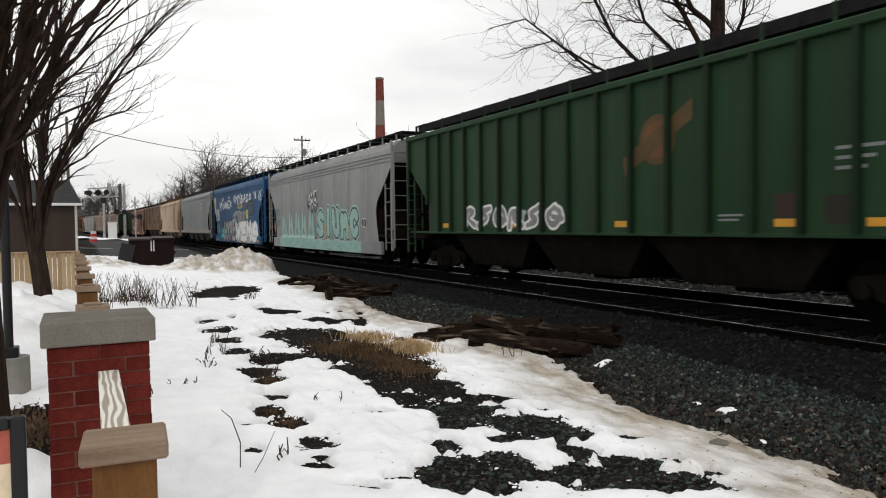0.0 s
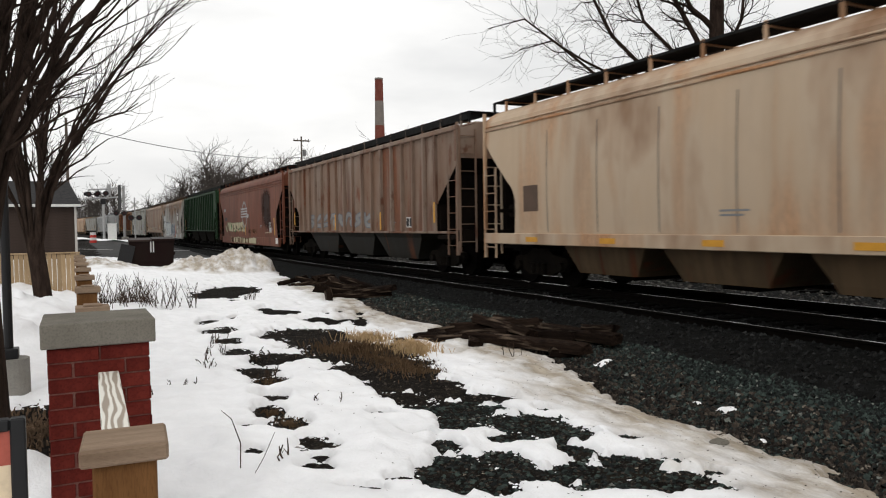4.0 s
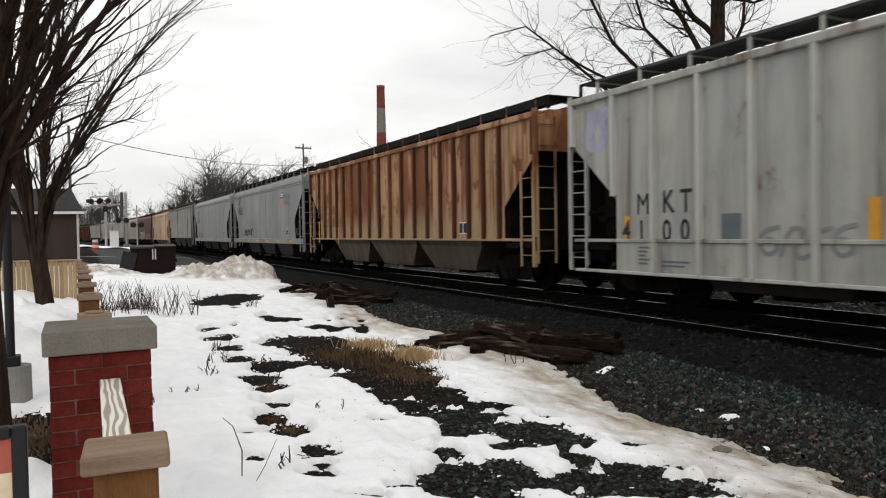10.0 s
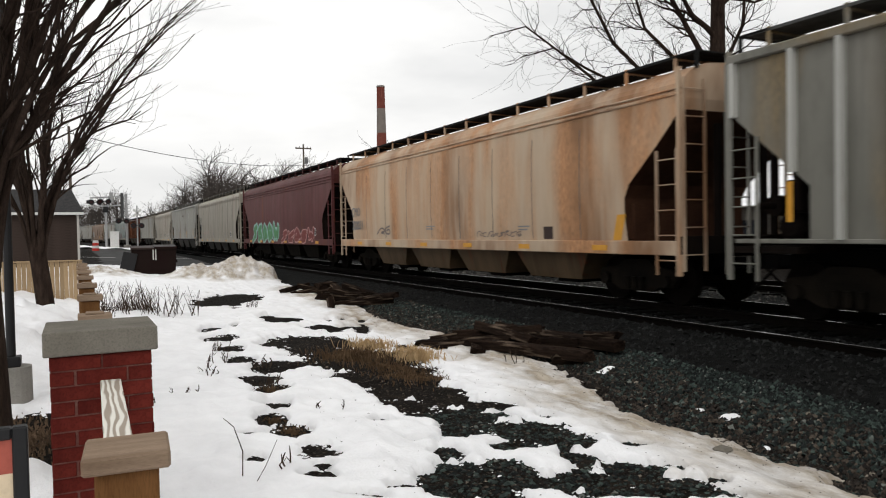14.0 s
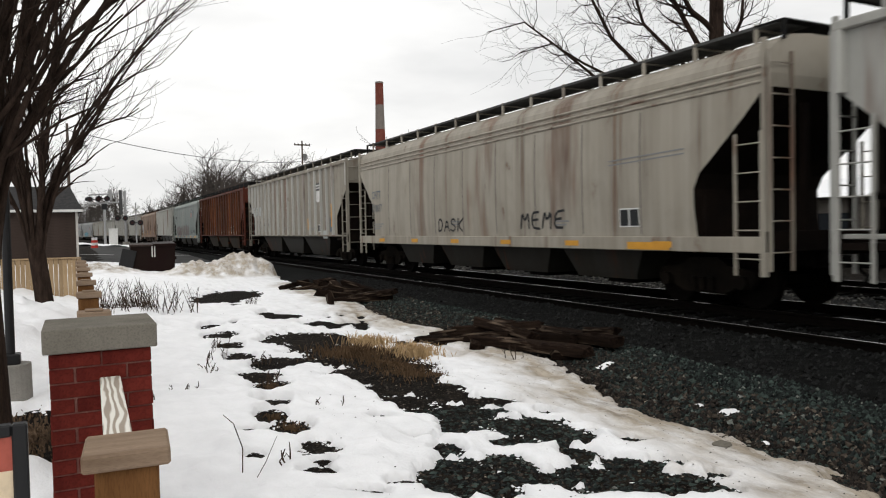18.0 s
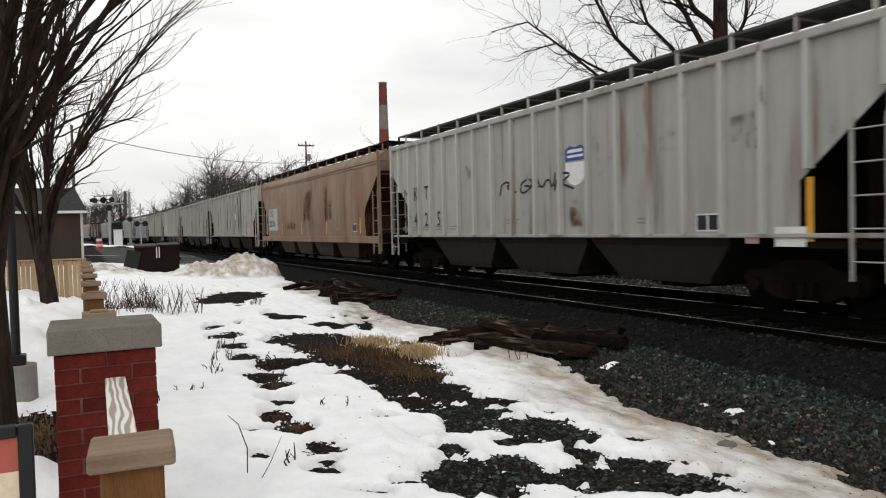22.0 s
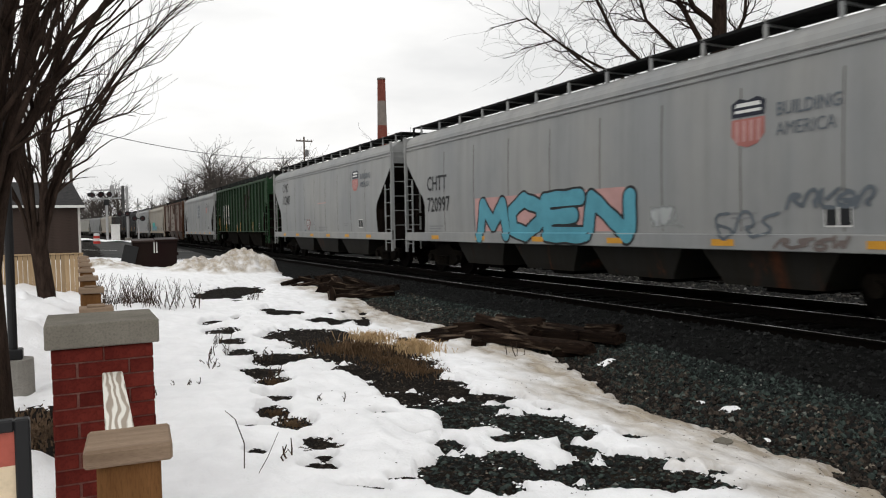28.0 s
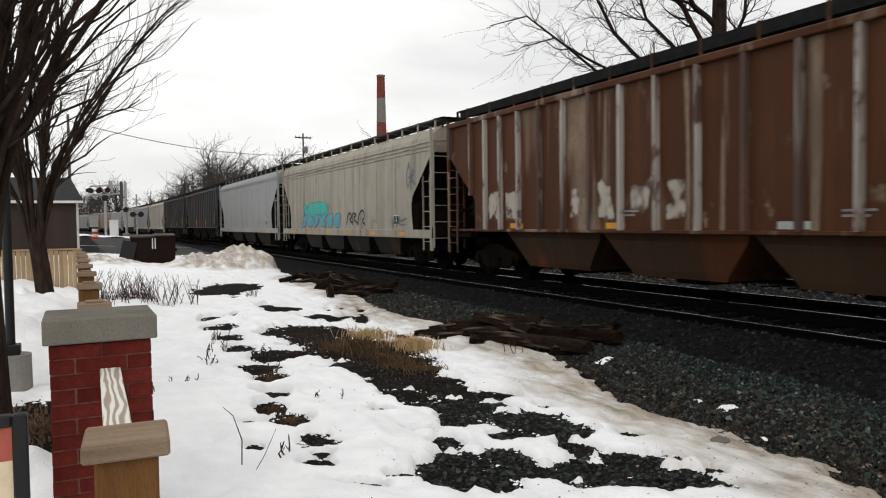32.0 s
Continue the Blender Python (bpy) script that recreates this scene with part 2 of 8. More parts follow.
# ---- shared materials ----
MUD = surface("wet_dark_gravel_soil", (0.004, 0.0033, 0.0027), (0.014, 0.011, 0.0085), 9.0, 70, 0.8, 0, 1.0, 0.03, c=(0.022, 0.017, 0.012))
def snow_material():
    """White granular snow, stained tan and grey by sand and soot beside the track."""
    m, n, l, p = tree_of("old_snow")
    at_ = n.new("ShaderNodeAttribute")
    at_.attribute_name = "soot"
    broad, fine = ramp_node(n, l, noise_node(n, l, 2.6, 7, (1, 1, 1), 0.0, "Object", 0.65), 0.3, 0.7), noise_node(n, l, 34, 4)
    clean = mix_node(n, l, broad, (0.88, 0.885, 0.90), (0.76, 0.765, 0.78))
    dirty = mix_node(n, l, ramp_node(n, l, noise_node(n, l, 5.5, 7, (1, 0.35, 1), 0.0, "Object", 0.68), 0.35, 0.68), (0.44, 0.385, 0.31), (0.22, 0.185, 0.145))
    f = n.new("ShaderNodeMath")
    f.operation = "MULTIPLY"
    l.new(at_.outputs["Fac"], f.inputs[0])
    l.new(ramp_node(n, l, noise_node(n, l, 3.2, 7, (1, 0.4, 1), 3, "Object", 0.68), 0.22, 0.56), f.inputs[1])
    l.new(mix_node(n, l, f.outputs[0], clean, dirty), p.inputs["Base Color"])
    p.inputs["Roughness"].default_value = 0.6
    p.inputs["Specular IOR Level"].default_value = 0.2
    bump_node(n, l, p, fine, 0.55, 0.016)
    return m


SNOW = snow_material()
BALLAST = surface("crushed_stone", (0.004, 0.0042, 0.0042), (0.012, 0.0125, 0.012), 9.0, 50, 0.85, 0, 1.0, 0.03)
STEEL = surface("rail_head_steel", (0.24, 0.236, 0.232), (0.11, 0.108, 0.106), 3, 80, 0.2, 1.0, 0.03, 0.001)
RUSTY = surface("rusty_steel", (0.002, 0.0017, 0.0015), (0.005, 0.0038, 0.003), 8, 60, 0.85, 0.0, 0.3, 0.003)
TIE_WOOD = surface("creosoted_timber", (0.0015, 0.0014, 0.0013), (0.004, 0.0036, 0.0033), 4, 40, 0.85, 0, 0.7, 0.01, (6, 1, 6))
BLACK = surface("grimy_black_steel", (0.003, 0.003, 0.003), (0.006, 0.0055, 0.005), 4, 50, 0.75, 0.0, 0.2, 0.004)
# grime below the cars, with the shade down there put into its colour
SHADED_GRIME = surface("shaded_grime_steel", (0.004, 0.0036, 0.003), (0.012, 0.0095, 0.007), 2.5, 45, 0.85, 0.0, 0.2, 0.004)
BARK = surface("tree_bark", (0.016, 0.011, 0.0085), (0.048, 0.033, 0.026), 7, 60, 0.9, 0, 0.7, 0.01, (2, 2, 0.5))

# ---- ground ----
def axis(stops):
    """Grid lines from (start, end, step) stretches."""
    out = []
    for a, b, d in stops:
        k = max(1, round((b - a) / d))
        out += [a + (b - a) * i / k for i in range(k)]
    return out + [stops[-1][1]]


def sheet(xs, ys, height):
    g = Geo()
    nx = len(xs)
    g.v = [(x, y, height(x, y)) for y in ys for x in xs]
    g.f = [(j * nx + i, j * nx + i + 1, (j + 1) * nx + i + 1, (j + 1) * nx + i) for j in range(len(ys) - 1) for i in range(nx - 1)]
    return g


def rise(x, y):
    """The street climbs a little towards the crossing."""
    k = min(max((y - 48) / 46, 0), 1)
    return 0.45 * k * k * (3 - 2 * k) * min(max((9.5 - x) / 2.5, 0), 1)


def soil_z(x, y):
    near = 1.0 if -8 < x < 30 and -10 < y < 60 else 0.0
    return ground_z(x) - 0.02 + rise(x, y) + near * (0.025 * noise.noise((x * 1.7, y * 1.7, 0)) + 0.010 * noise.noise((x * 7, y * 7, 3)))


xs = axis([(-3000, -300, 900), (-300, -30, 45), (-30, -6, 3), (-6, -1.5, 0.25), (-1.5, 6, 0.1), (6, 8, 0.25), (8, 30, 1.5), (30, 300, 45), (300, 3000, 900)])
ys = axis([(-3000, -400, 650), (-400, -20, 40), (-20, 1, 1.5), (1, 13, 0.1), (13, 24, 0.25), (24, 60, 0.9), (60, 300, 12), (300, 4000, 900)])
tagged(put("ground", sheet(xs, ys, soil_z), MUD, smooth=True), "dark wet soil and gravel showing between melting snow", "ground", kind="structure")

TOE = [(2.0, 4.55), (3.3, 4.84), (3.7, 5.05), (3.95, 4.86), (4.4, 5.06), (5.4, 4.95), (6.3, 5.07), (6.8, 5.37), (7.8, 5.69), (8.6, 5.9), (9.5, 5.9), (12.0, 6.05), (13.6, 5.8), (15.3, 5.95), (17.8, 6.5), (28, 7.15), (60, 8.2)]


def toe(y):
    """Where the ballast meets the snow."""
    p = TOE[0]
    for q in TOE:
        if y < q[0]:
            k = (y - p[0]) / max(q[0] - p[0], 0.01) if y > p[0] else 0
            return p[1] + (q[1] - p[1]) * min(max(k, 0), 1)
        p = q
    return TOE[-1][1]


# bare spots in the snow: centre, half width across the view, half depth
TRODDEN = [
    (2.08, 12.25, 0.20, 0.53), (2.15, 13.57, 0.14, 0.37), (2.00, 10.97, 0.16, 0.37), (1.93, 9.92, 0.15, 0.35), (2.17, 9.22, 0.21, 0.36), (1.84, 8.41, 0.19, 0.30),
    (1.84, 7.81, 0.17, 0.26), (1.68, 7.02, 0.13, 0.18), (1.52, 6.47, 0.11, 0.20), (1.58, 6.02, 0.14, 0.23), (1.26, 5.97, 0.13, 0.07), (2.77, 11.49, 0.19, 0.49),
    (1.61, 5.34, 0.13, 0.17), (1.52, 4.94, 0.06, 0.05), (1.42, 4.72, 0.10, 0.10), (1.11, 5.25, 0.06, 0.11), (3.35, 19.9, 0.55, 1.3), (4.1, 21.6, 0.62, 1.9), (3.75, 20.6, 0.5, 1.4), (4.38, 13.78, 0.40, 0.42),
    (3.91, 15.40, 0.31, 0.63), (4.98, 13.48, 0.13, 0.66),
]
BARE = [
    (3.51, 11.66, 0.57, 0.68), (3.25, 10.80, 0.43, 0.32), (3.37, 10.07, 0.50, 0.34), (2.67, 9.38, 0.44, 0.24), (3.60, 9.77, 0.66, 0.89), (3.62, 8.78, 0.45, 0.65),
    (3.58, 8.14, 0.36, 0.74), (3.06, 8.31, 0.31, 0.36), (3.15, 7.49, 0.26, 0.41), (3.44, 7.43, 0.20, 0.48), (3.58, 7.07, 0.19, 0.49), (2.95, 6.71, 0.23, 0.28),
    (2.97, 6.23, 0.22, 0.17), (2.92, 5.67, 0.10, 0.25), (3.29, 6.03, 0.22, 0.44), (3.79, 6.57, 0.25, 0.21), (3.62, 6.07, 0.17, 0.15), (3.42, 5.54, 0.18, 0.28),
    (3.67, 5.37, 0.32, 0.30), (3.69, 5.06, 0.20, 0.20), (2.54, 5.02, 0.10, 0.16), (2.44, 6.08, 0.08, 0.09), (2.50, 5.41, 0.12, 0.07),
]
WORN = [
    (3.20, 5.01, 0.19, 0.11), (2.34, 4.31, 0.27, 0.29), (2.80, 4.51, 0.15, 0.17), (1.90, 4.34, 0.08, 0.08), (1.58, 4.23, 0.10, 0.06), (3.50, 4.58, 0.13, 0.13),
    (2.82, 4.13, 0.24, 0.14), (3.25, 4.06, 0.25, 0.22), (3.71, 4.23, 0.27, 0.13), (3.62, 3.79, 0.29, 0.18), (3.29, 3.70, 0.32, 0.11), (3.76, 3.57, 0.16, 0.09),
    (4.11, 3.79, 0.05, 0.06), (4.09, 5.88, 0.09, 0.08), (4.18, 4.77, 0.10, 0.08),
]
scuff = random.Random(41)
TRODDEN += [(scuff.uniform(0.9, 5.6), scuff.uniform(10.5, 26.0), scuff.uniform(0.05, 0.17), scuff.uniform(0.08, 0.4)) for _ in range(34)]
LEAN = (math.cos(radians(20)), math.sin(radians(20)))
SPOTS = [(q, 1.0, 1.32) for q in TRODDEN] + [(q, 0.8, 1.42) for q in BARE] + [(q, 0.75, 1.45) for q in WORN]
HEAPS = [(-1.5, 14.5, 1.7, 0.55), (-1.05, 10.8, 0.85, 0.6), (-0.95, 9.2, 0.5, 0.3), (-1.7, 19.0, 2.0, 0.4), (-0.9, 7.0, 0.45, 0.16), (0.9, 33.0, 1.6, 0.35), (5.7, 30.5, 1.1, 0.8), (6.7, 30.2, 0.8, 0.6), (4.3, 31.5, 1.1, 0.5), (5.0, 33.0, 1.2, 0.5), (7.3, 29.6, 0.6, 0.35), (-0.35, 5.2, 0.28, 0.2)]


def snow_mask(x, y):
    """Above zero there is snow."""
    n1 = noise.noise((x * 1.3, y * 0.9, 7.0)) + 0.5 * noise.noise((x * 3.1, y * 2.3, 2.0)) + 0.3 * noise.noise((x * 8, y * 6.5, 4.0))
    m = 0.5 + 0.16 * n1
    edge = noise.noise((x * 4.0, y * 4.0, 8.0)) + 0.65 * noise.noise((x * 11, y * 11, 6.0)) + 0.22 * noise.noise((x * 24, y * 20, 1.0))
    m = min(m, (toe(y) - x) * 1.6 + 0.26 * edge)
    streak = noise.noise((x * 6.5, y * 1.6, 3.0)) + 0.5 * noise.noise((x * 15, y * 5, 1.0))
    for (cx, cy, rx, ry), k, grow_ in SPOTS:
        dx, dy = x - cx, y - cy
        if abs(dx) + abs(dy) < 3.6 * max(rx, ry):
            u, v = (dx * LEAN[0] - dy * LEAN[1]) / rx, (dx * LEAN[1] + dy * LEAN[0]) / ry
            d = math.sqrt(u * u + v * v)
            m = min(m, (d - grow_ + 0.4 * edge + 0.55 * streak * (1 - k) * 3) * 0.75 / k)
    # strip of leaf litter beside the brick pier
    if x < -0.15 and 4.5 < y < 9:
        m = min(m, abs(y - 6.6) * 0.7 - 0.75 + 0.3 * edge + max(-0.75 - x, 0) * 1.2)
    return m


def heap_z(x, y):
    h = 0.0
    for cx, cy, r, top in HEAPS:
        d = ((x - cx) ** 2 + (y - cy) ** 2) / (r * r)
        if d < 6:
            h += top * math.exp(-d * 1.3)
    return h * (1 + 0.3 * noise.noise((x * 2.2, y * 2.2, 1.0)) + 0.2 * noise.noise((x * 4, y * 4, 2.0)) + 0.06 * noise.noise((x * 9, y * 9, 2.0)))


def snow_z(x, y):
    m = snow_mask(x, y)
    k = min(max(m / 0.32, -1), 1)
    k = k * (2 - k) if k > 0 else k
    roll = 0.035 * noise.noise((x * 1.2, y * 1.2, 9.0)) + 0.036 * noise.noise((x * 3.6, y * 3.0, 5.0)) + 0.018 * noise.noise((x * 9, y * 8, 5.0)) - 0.05 * max(noise.noise((x * 2.6, y * 2.1, 15.0)) - 0.32, 0)
    return ground_z(x) + rise(x, y) + ((0.045 + roll) * k if k > 0 else 0.16 * k) + heap_z(x, y) * (1 if k > 0 else 0.3)


xs = axis([(-14, -4, 0.8), (-4, -1.2, 0.12), (-1.2, 6.6, 0.034), (6.6, 9, 0.2)])
ys = axis([(-30, -6, 4), (-6, 1.2, 0.6), (1.2, 2.2, 0.1), (2.2, 9, 0.034), (9, 15, 0.08), (15, 24, 0.16), (24, 28, 0.3), (28, 35, 0.14), (35, 47, 0.3)])
snow = tagged(put("snow", sheet(xs, ys, snow_z), SNOW, smooth=True), "patchy melting snow with footprints and dark bare spots", "snow", kind="structure")
dirt = snow.data.attributes.new("soot", "FLOAT", "POINT")
dirt.data.foreach_set("value", [min(max(1.6 - (toe(v.co.y) - v.co.x + 0.4 * noise.noise((v.co.x * 1.4, v.co.y * 0.8, 0)) + 0.2 * noise.noise((v.co.x * 5, v.co.y * 2.5, 4))) / 0.72, 0), 1) if v.co.y < 26 else min(1.0, 6.5 * max(heap_z(v.co.x, v.co.y) - 0.03, 0) * max(1.0 + 1.6 * noise.noise(v.co * 2.6), 0)) for v in snow.data.vertices])

# ---- track ----
def strip(profile, s0, s1, step, off=0.0):
    """A profile of (across, height) swept down the line."""
    g, rows = Geo(), []
    for s in axis([(s0, BEND - 12, max(step, (BEND - s0) / 8)), (BEND - 12, s1, step)]):
        rows.append([Vector((*along(s, off + a)[:2], z)) for a, z in profile])
    n = len(profile)
    for r in rows:
        g.v += [tuple(p) for p in r]
    for i in range(len(rows) - 1):
        for j in range(n - 1):
            g.f.append((i * n + j, i * n + j + 1, (i + 1) * n + j + 1, (i + 1) * n + j))
    return g


def bed_z(x, y):
    """The ballast bed under both tracks."""
    t = toe(y) - 0.12
    top = -0.075
    if x < 8.9:
        k = min(max((x - t) / max(8.9 - t, 0.3), 0), 1)
        return -0.36 + (top + 0.36) * k ** 0.8 + 0.03 * noise.noise((x * 2.3, y * 2.3, 1)) + 0.018 * noise.noise((x * 9, y * 9, 5))
    return top + 0.02 * noise.noise((x * 5, y * 5, 5))


xs = axis([(4.6, 9.2, 0.11), (9.2, 18.5, 0.6)])
ys = axis([(-40, 1.5, 4), (1.5, 26, 0.11), (26, BEND, 2.2)])
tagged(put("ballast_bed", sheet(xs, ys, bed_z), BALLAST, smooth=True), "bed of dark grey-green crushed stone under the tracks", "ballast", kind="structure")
for nm, a, b in (("ballast_far", BEND - 0.5, 900), ("ballast_rear", -760, -39.5)):
    g = Geo()
    if a > 0:
        g = strip([(-3.4, -0.34), (-2.1, -0.08), (7.4, -0.08), (8.4, -0.34)], a, b, 12)
    else:
        g.add([(XC + o, y, z) for y in (a, b) for o, z in ((-3.4, -0.34), (-2.1, -0.08), (7.4, -0.08), (8.4, -0.34))], [(0, 1, 5, 4), (1, 2, 6, 5), (2, 3, 7, 6)])
    tagged(put(nm, g, BALLAST), "crushed stone bed running on down the line", "ballast", kind="structure")

RAIL_FOOT = [(-0.07, -0.16), (-0.07, -0.15), (-0.012, -0.13), (-0.012, -0.045), (-0.036, -0.035), (-0.036, -0.003)]
RAIL_WEB = RAIL_FOOT + [(-a, z) for a, z in RAIL_FOOT[::-1]]
for k, base in enumerate((0.0, 5.0)):
    track = thing("railway_track", pose(0, 0, 0), "steel railway track on timber sleepers and crushed stone", "track", "railway tracks", "structure")
    for side in (-0.7525, 0.7525):
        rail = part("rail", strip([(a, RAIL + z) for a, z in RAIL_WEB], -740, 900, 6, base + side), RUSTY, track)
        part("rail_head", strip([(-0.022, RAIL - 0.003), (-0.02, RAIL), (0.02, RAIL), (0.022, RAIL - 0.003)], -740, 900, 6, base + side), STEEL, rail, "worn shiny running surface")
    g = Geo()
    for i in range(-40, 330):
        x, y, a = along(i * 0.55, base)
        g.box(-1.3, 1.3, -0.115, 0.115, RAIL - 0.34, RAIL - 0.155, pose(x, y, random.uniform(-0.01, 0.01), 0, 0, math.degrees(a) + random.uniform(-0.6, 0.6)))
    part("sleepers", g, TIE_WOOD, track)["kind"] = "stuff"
spare = tagged(put("spare_rail", strip([(a, RAIL - 0.07 + z) for a, z in RAIL_WEB], -60, 60, 6, -2.12), RUSTY), "loose rusty spare rail lying along the track", "rail")
part("rail_head", strip([(-0.02, RAIL - 0.073), (-0.018, RAIL - 0.07), (0.018, RAIL - 0.07), (0.02, RAIL - 0.073)], -60, 60, 6, -2.12), STEEL, spare, "shiny worn top")


def stones(count, seed, place, size, flat=0.7):
    """Many small broken stones in one mesh."""
    rnd = np.random.RandomState(seed)
    base = np.array([(1, 0, 0), (0.2, 0.95, 0.1), (-0.9, 0.3, 0), (-0.35, -0.9, 0.1), (0.15, 0.1, 0.9), (0.5, -0.6, 0.45)])
    tri = [(0, 1, 4), (1, 2, 4), (2, 3, 4), (3, 5, 4), (5, 0, 4), (3, 0, 5)]
    g = Geo()
    for i in range(count):
        x, y, z = place(rnd)
        r = size * (0.5 + 1.1 * rnd.uniform(0, 1) ** 1.6)
        a = rnd.uniform(0, 6.28)
        p = base + rnd.uniform(-0.25, 0.25, base.shape)
        ta = rnd.uniform(-0.6, 0.6)
        ct, st = math.cos(ta), math.sin(ta)
        p = np.stack([p[:, 0] * ct - p[:, 2] * st, p[:, 1], p[:, 0] * st + p[:, 2] * ct], 1)
        c, s_ = math.cos(a), math.sin(a)
        k = len(g.v)
        g.v += [(x + (q[0] * c - q[1] * s_) * r, y + (q[0] * s_ + q[1] * c) * r * 0.8, z + q[2] * r * flat) for q in p]
        g.f += [tuple(k + j for j in t) for t in tri]
    return g


def on_bed(rnd):
    y = 2.2 + 18 * rnd.uniform(0, 1) ** 1.5
    crest = min(6.5 + 0.09 * y, 7.5)
    k = rnd.uniform(0, 1)
    x = toe(y) + 0.1 + (crest - toe(y) - 0.1) * k ** 0.62
    return x, y, bed_z(x, y) - 0.004 + rnd.uniform(-0.02, 0.01) - (0.02 if x > crest else 0)


def on_soil(rnd):
    for _ in range(40):
        x, y = rnd.uniform(0.8, 5.4), 2.8 + 10 * rnd.uniform(0, 1) ** 1.5
        if snow_mask(x, y) < 0.02:
            break
    return x, y, soil_z(x, y) - 0.003


def stone_material(name, a, b, c):
    m, n, l, p = tree_of(name)
    geo = n.new("ShaderNodeNewGeometry")
    r = n.new("ShaderNodeValToRGB")
    r.color_ramp.elements[0].color, r.color_ramp.elements[1].color = (*a, 1), (*b, 1)
    mid = r.color_ramp.elements.new(0.55)
    mid.color = (*(v * 0.82 + w * 0.18 for v, w in zip(a, b)), 1)
    e = r.color_ramp.elements.new(0.96)
    e.color = (*b, 1)
    r.color_ramp.elements[3].color = (*c, 1)
    l.new(geo.outputs["Random Per Island"], r.inputs["Fac"])
    col = mix_node(n, l, noise_node(n, l, 30, 3), r.outputs["Color"], tuple(v * 0.6 for v in a))
    l.new(col, p.inputs["Base Color"])
    p.inputs["Roughness"].default_value = 0.8
    p.inputs["Specular IOR Level"].default_value = 0.2
    return m


GRAVEL = stone_material("broken_trap_rock", (0.0025, 0.004, 0.004), (0.080, 0.116, 0.100), (0.30, 0.31, 0.28))
BROWN_GRAVEL = stone_material("brown_gravel", (0.008, 0.0055, 0.004), (0.125, 0.098, 0.074), (0.42, 0.37, 0.3))


def by_toe(rnd):
    y = 2.4 + 15 * rnd.uniform(0, 1) ** 1.5
    x = toe(y) + 1.35 * rnd.uniform(0, 1) ** 1.3
    return x, y, bed_z(x, y) - 0.002


def crumb_place(rnd):
    """Just outside the edge of the snow."""
    for _ in range(60):
        x, y = rnd.uniform(0.9, 6.0), 2.8 + 11 * rnd.uniform(0, 1) ** 1.6
        if -0.28 < snow_mask(x, y) < 0.03 and x < toe(y) - 0.25:
            return x, y, (soil_z(x, y) if x < toe(y) - 0.1 else bed_z(x, y)) - 0.002
    return x, y, soil_z(x, y) - 0.2


def on_snow(rnd):
    """Grit on the snow, thickest towards the ballast."""
    for _ in range(60):
        y = 2.8 + 13 * rnd.uniform(0, 1) ** 1.5
        x = toe(y) - 0.05 - 3.4 * rnd.uniform(0, 1) ** 2.0
        if snow_mask(x, y) > 0.03:
            return x, y, snow_z(x, y) - 0.001
    return x, y, soil_z(x, y) - 0.2


put("snow_crumbs", stones(1500, 15, crumb_place, 0.02, 0.6), SNOW, smooth=True)["kind"] = "stuff"
tagged(bpy.data.objects["snow_crumbs"], "crumbs of melting snow at the ragged edges", "snow")
put("grit", stones(900, 16, on_snow, 0.008, 0.5), BROWN_GRAVEL)["kind"] = "stuff"
tagged(bpy.data.objects["grit"], "dark grit scattered over the dirty snow", "grit")
put("toe_gravel", stones(17000, 17, by_toe, 0.027, 1.15), BROWN_GRAVEL)["kind"] = "stuff"
tagged(bpy.data.objects["toe_gravel"], "brown gravel at the foot of the ballast", "gravel")


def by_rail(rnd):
    """Dark stones between the shoulder and the near rail, and between the rails."""
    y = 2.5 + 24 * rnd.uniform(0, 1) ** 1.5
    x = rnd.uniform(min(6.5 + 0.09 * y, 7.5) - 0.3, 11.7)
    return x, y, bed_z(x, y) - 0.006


def far_side(rnd):
    y, x = 2.0 + 34 * rnd.uniform(0, 1), rnd.uniform(11.9, 18.3)
    return x, y, bed_z(x, y) - 0.006


DARK_GRAVEL = stone_material("dark_trap_rock", (0.002, 0.0021, 0.0021), (0.017, 0.019, 0.018), (0.06, 0.062, 0.06))
PALE_GRAVEL = stone_material("dusty_trap_rock", (0.025, 0.024, 0.021), (0.20, 0.19, 0.17), (0.6, 0.59, 0.57))
tagged(put("sooty_stones", stones(15000, 51, by_rail, 0.036, 1.0), DARK_GRAVEL), "dark crushed stones beside and between the rails", "gravel", kind="stuff")
tagged(put("far_stones", stones(9000, 52, far_side, 0.05, 0.9), PALE_GRAVEL), "pale dusty stones round the farther track", "gravel", kind="stuff")
put("loose_stones", stones(42000, 5, on_bed, 0.029, 1.1), GRAVEL)["kind"] = "stuff"
tagged(bpy.data.objects["loose_stones"], "loose grey-green crushed stones on the ballast shoulder", "gravel")
def on_worn(rnd):
    for _ in range(40):
        x, y = rnd.uniform(2.0, 5.2), 2.8 + 3.6 * rnd.uniform(0, 1)
        if snow_mask(x, y) < 0.04:
            break
    return x, y, soil_z(x, y) - 0.004


put("loose_gravel", stones(3500, 26, on_worn, 0.022, 0.8), GRAVEL)["kind"] = "stuff"
tagged(bpy.data.objects["loose_gravel"], "loose grey stones strewn over worn soil", "gravel")
put("fine_gravel", stones(13000, 6, on_soil, 0.014), BROWN_GRAVEL)["kind"] = "stuff"
tagged(bpy.data.objects["fine_gravel"], "fine dark gravel on bare soil", "gravel")


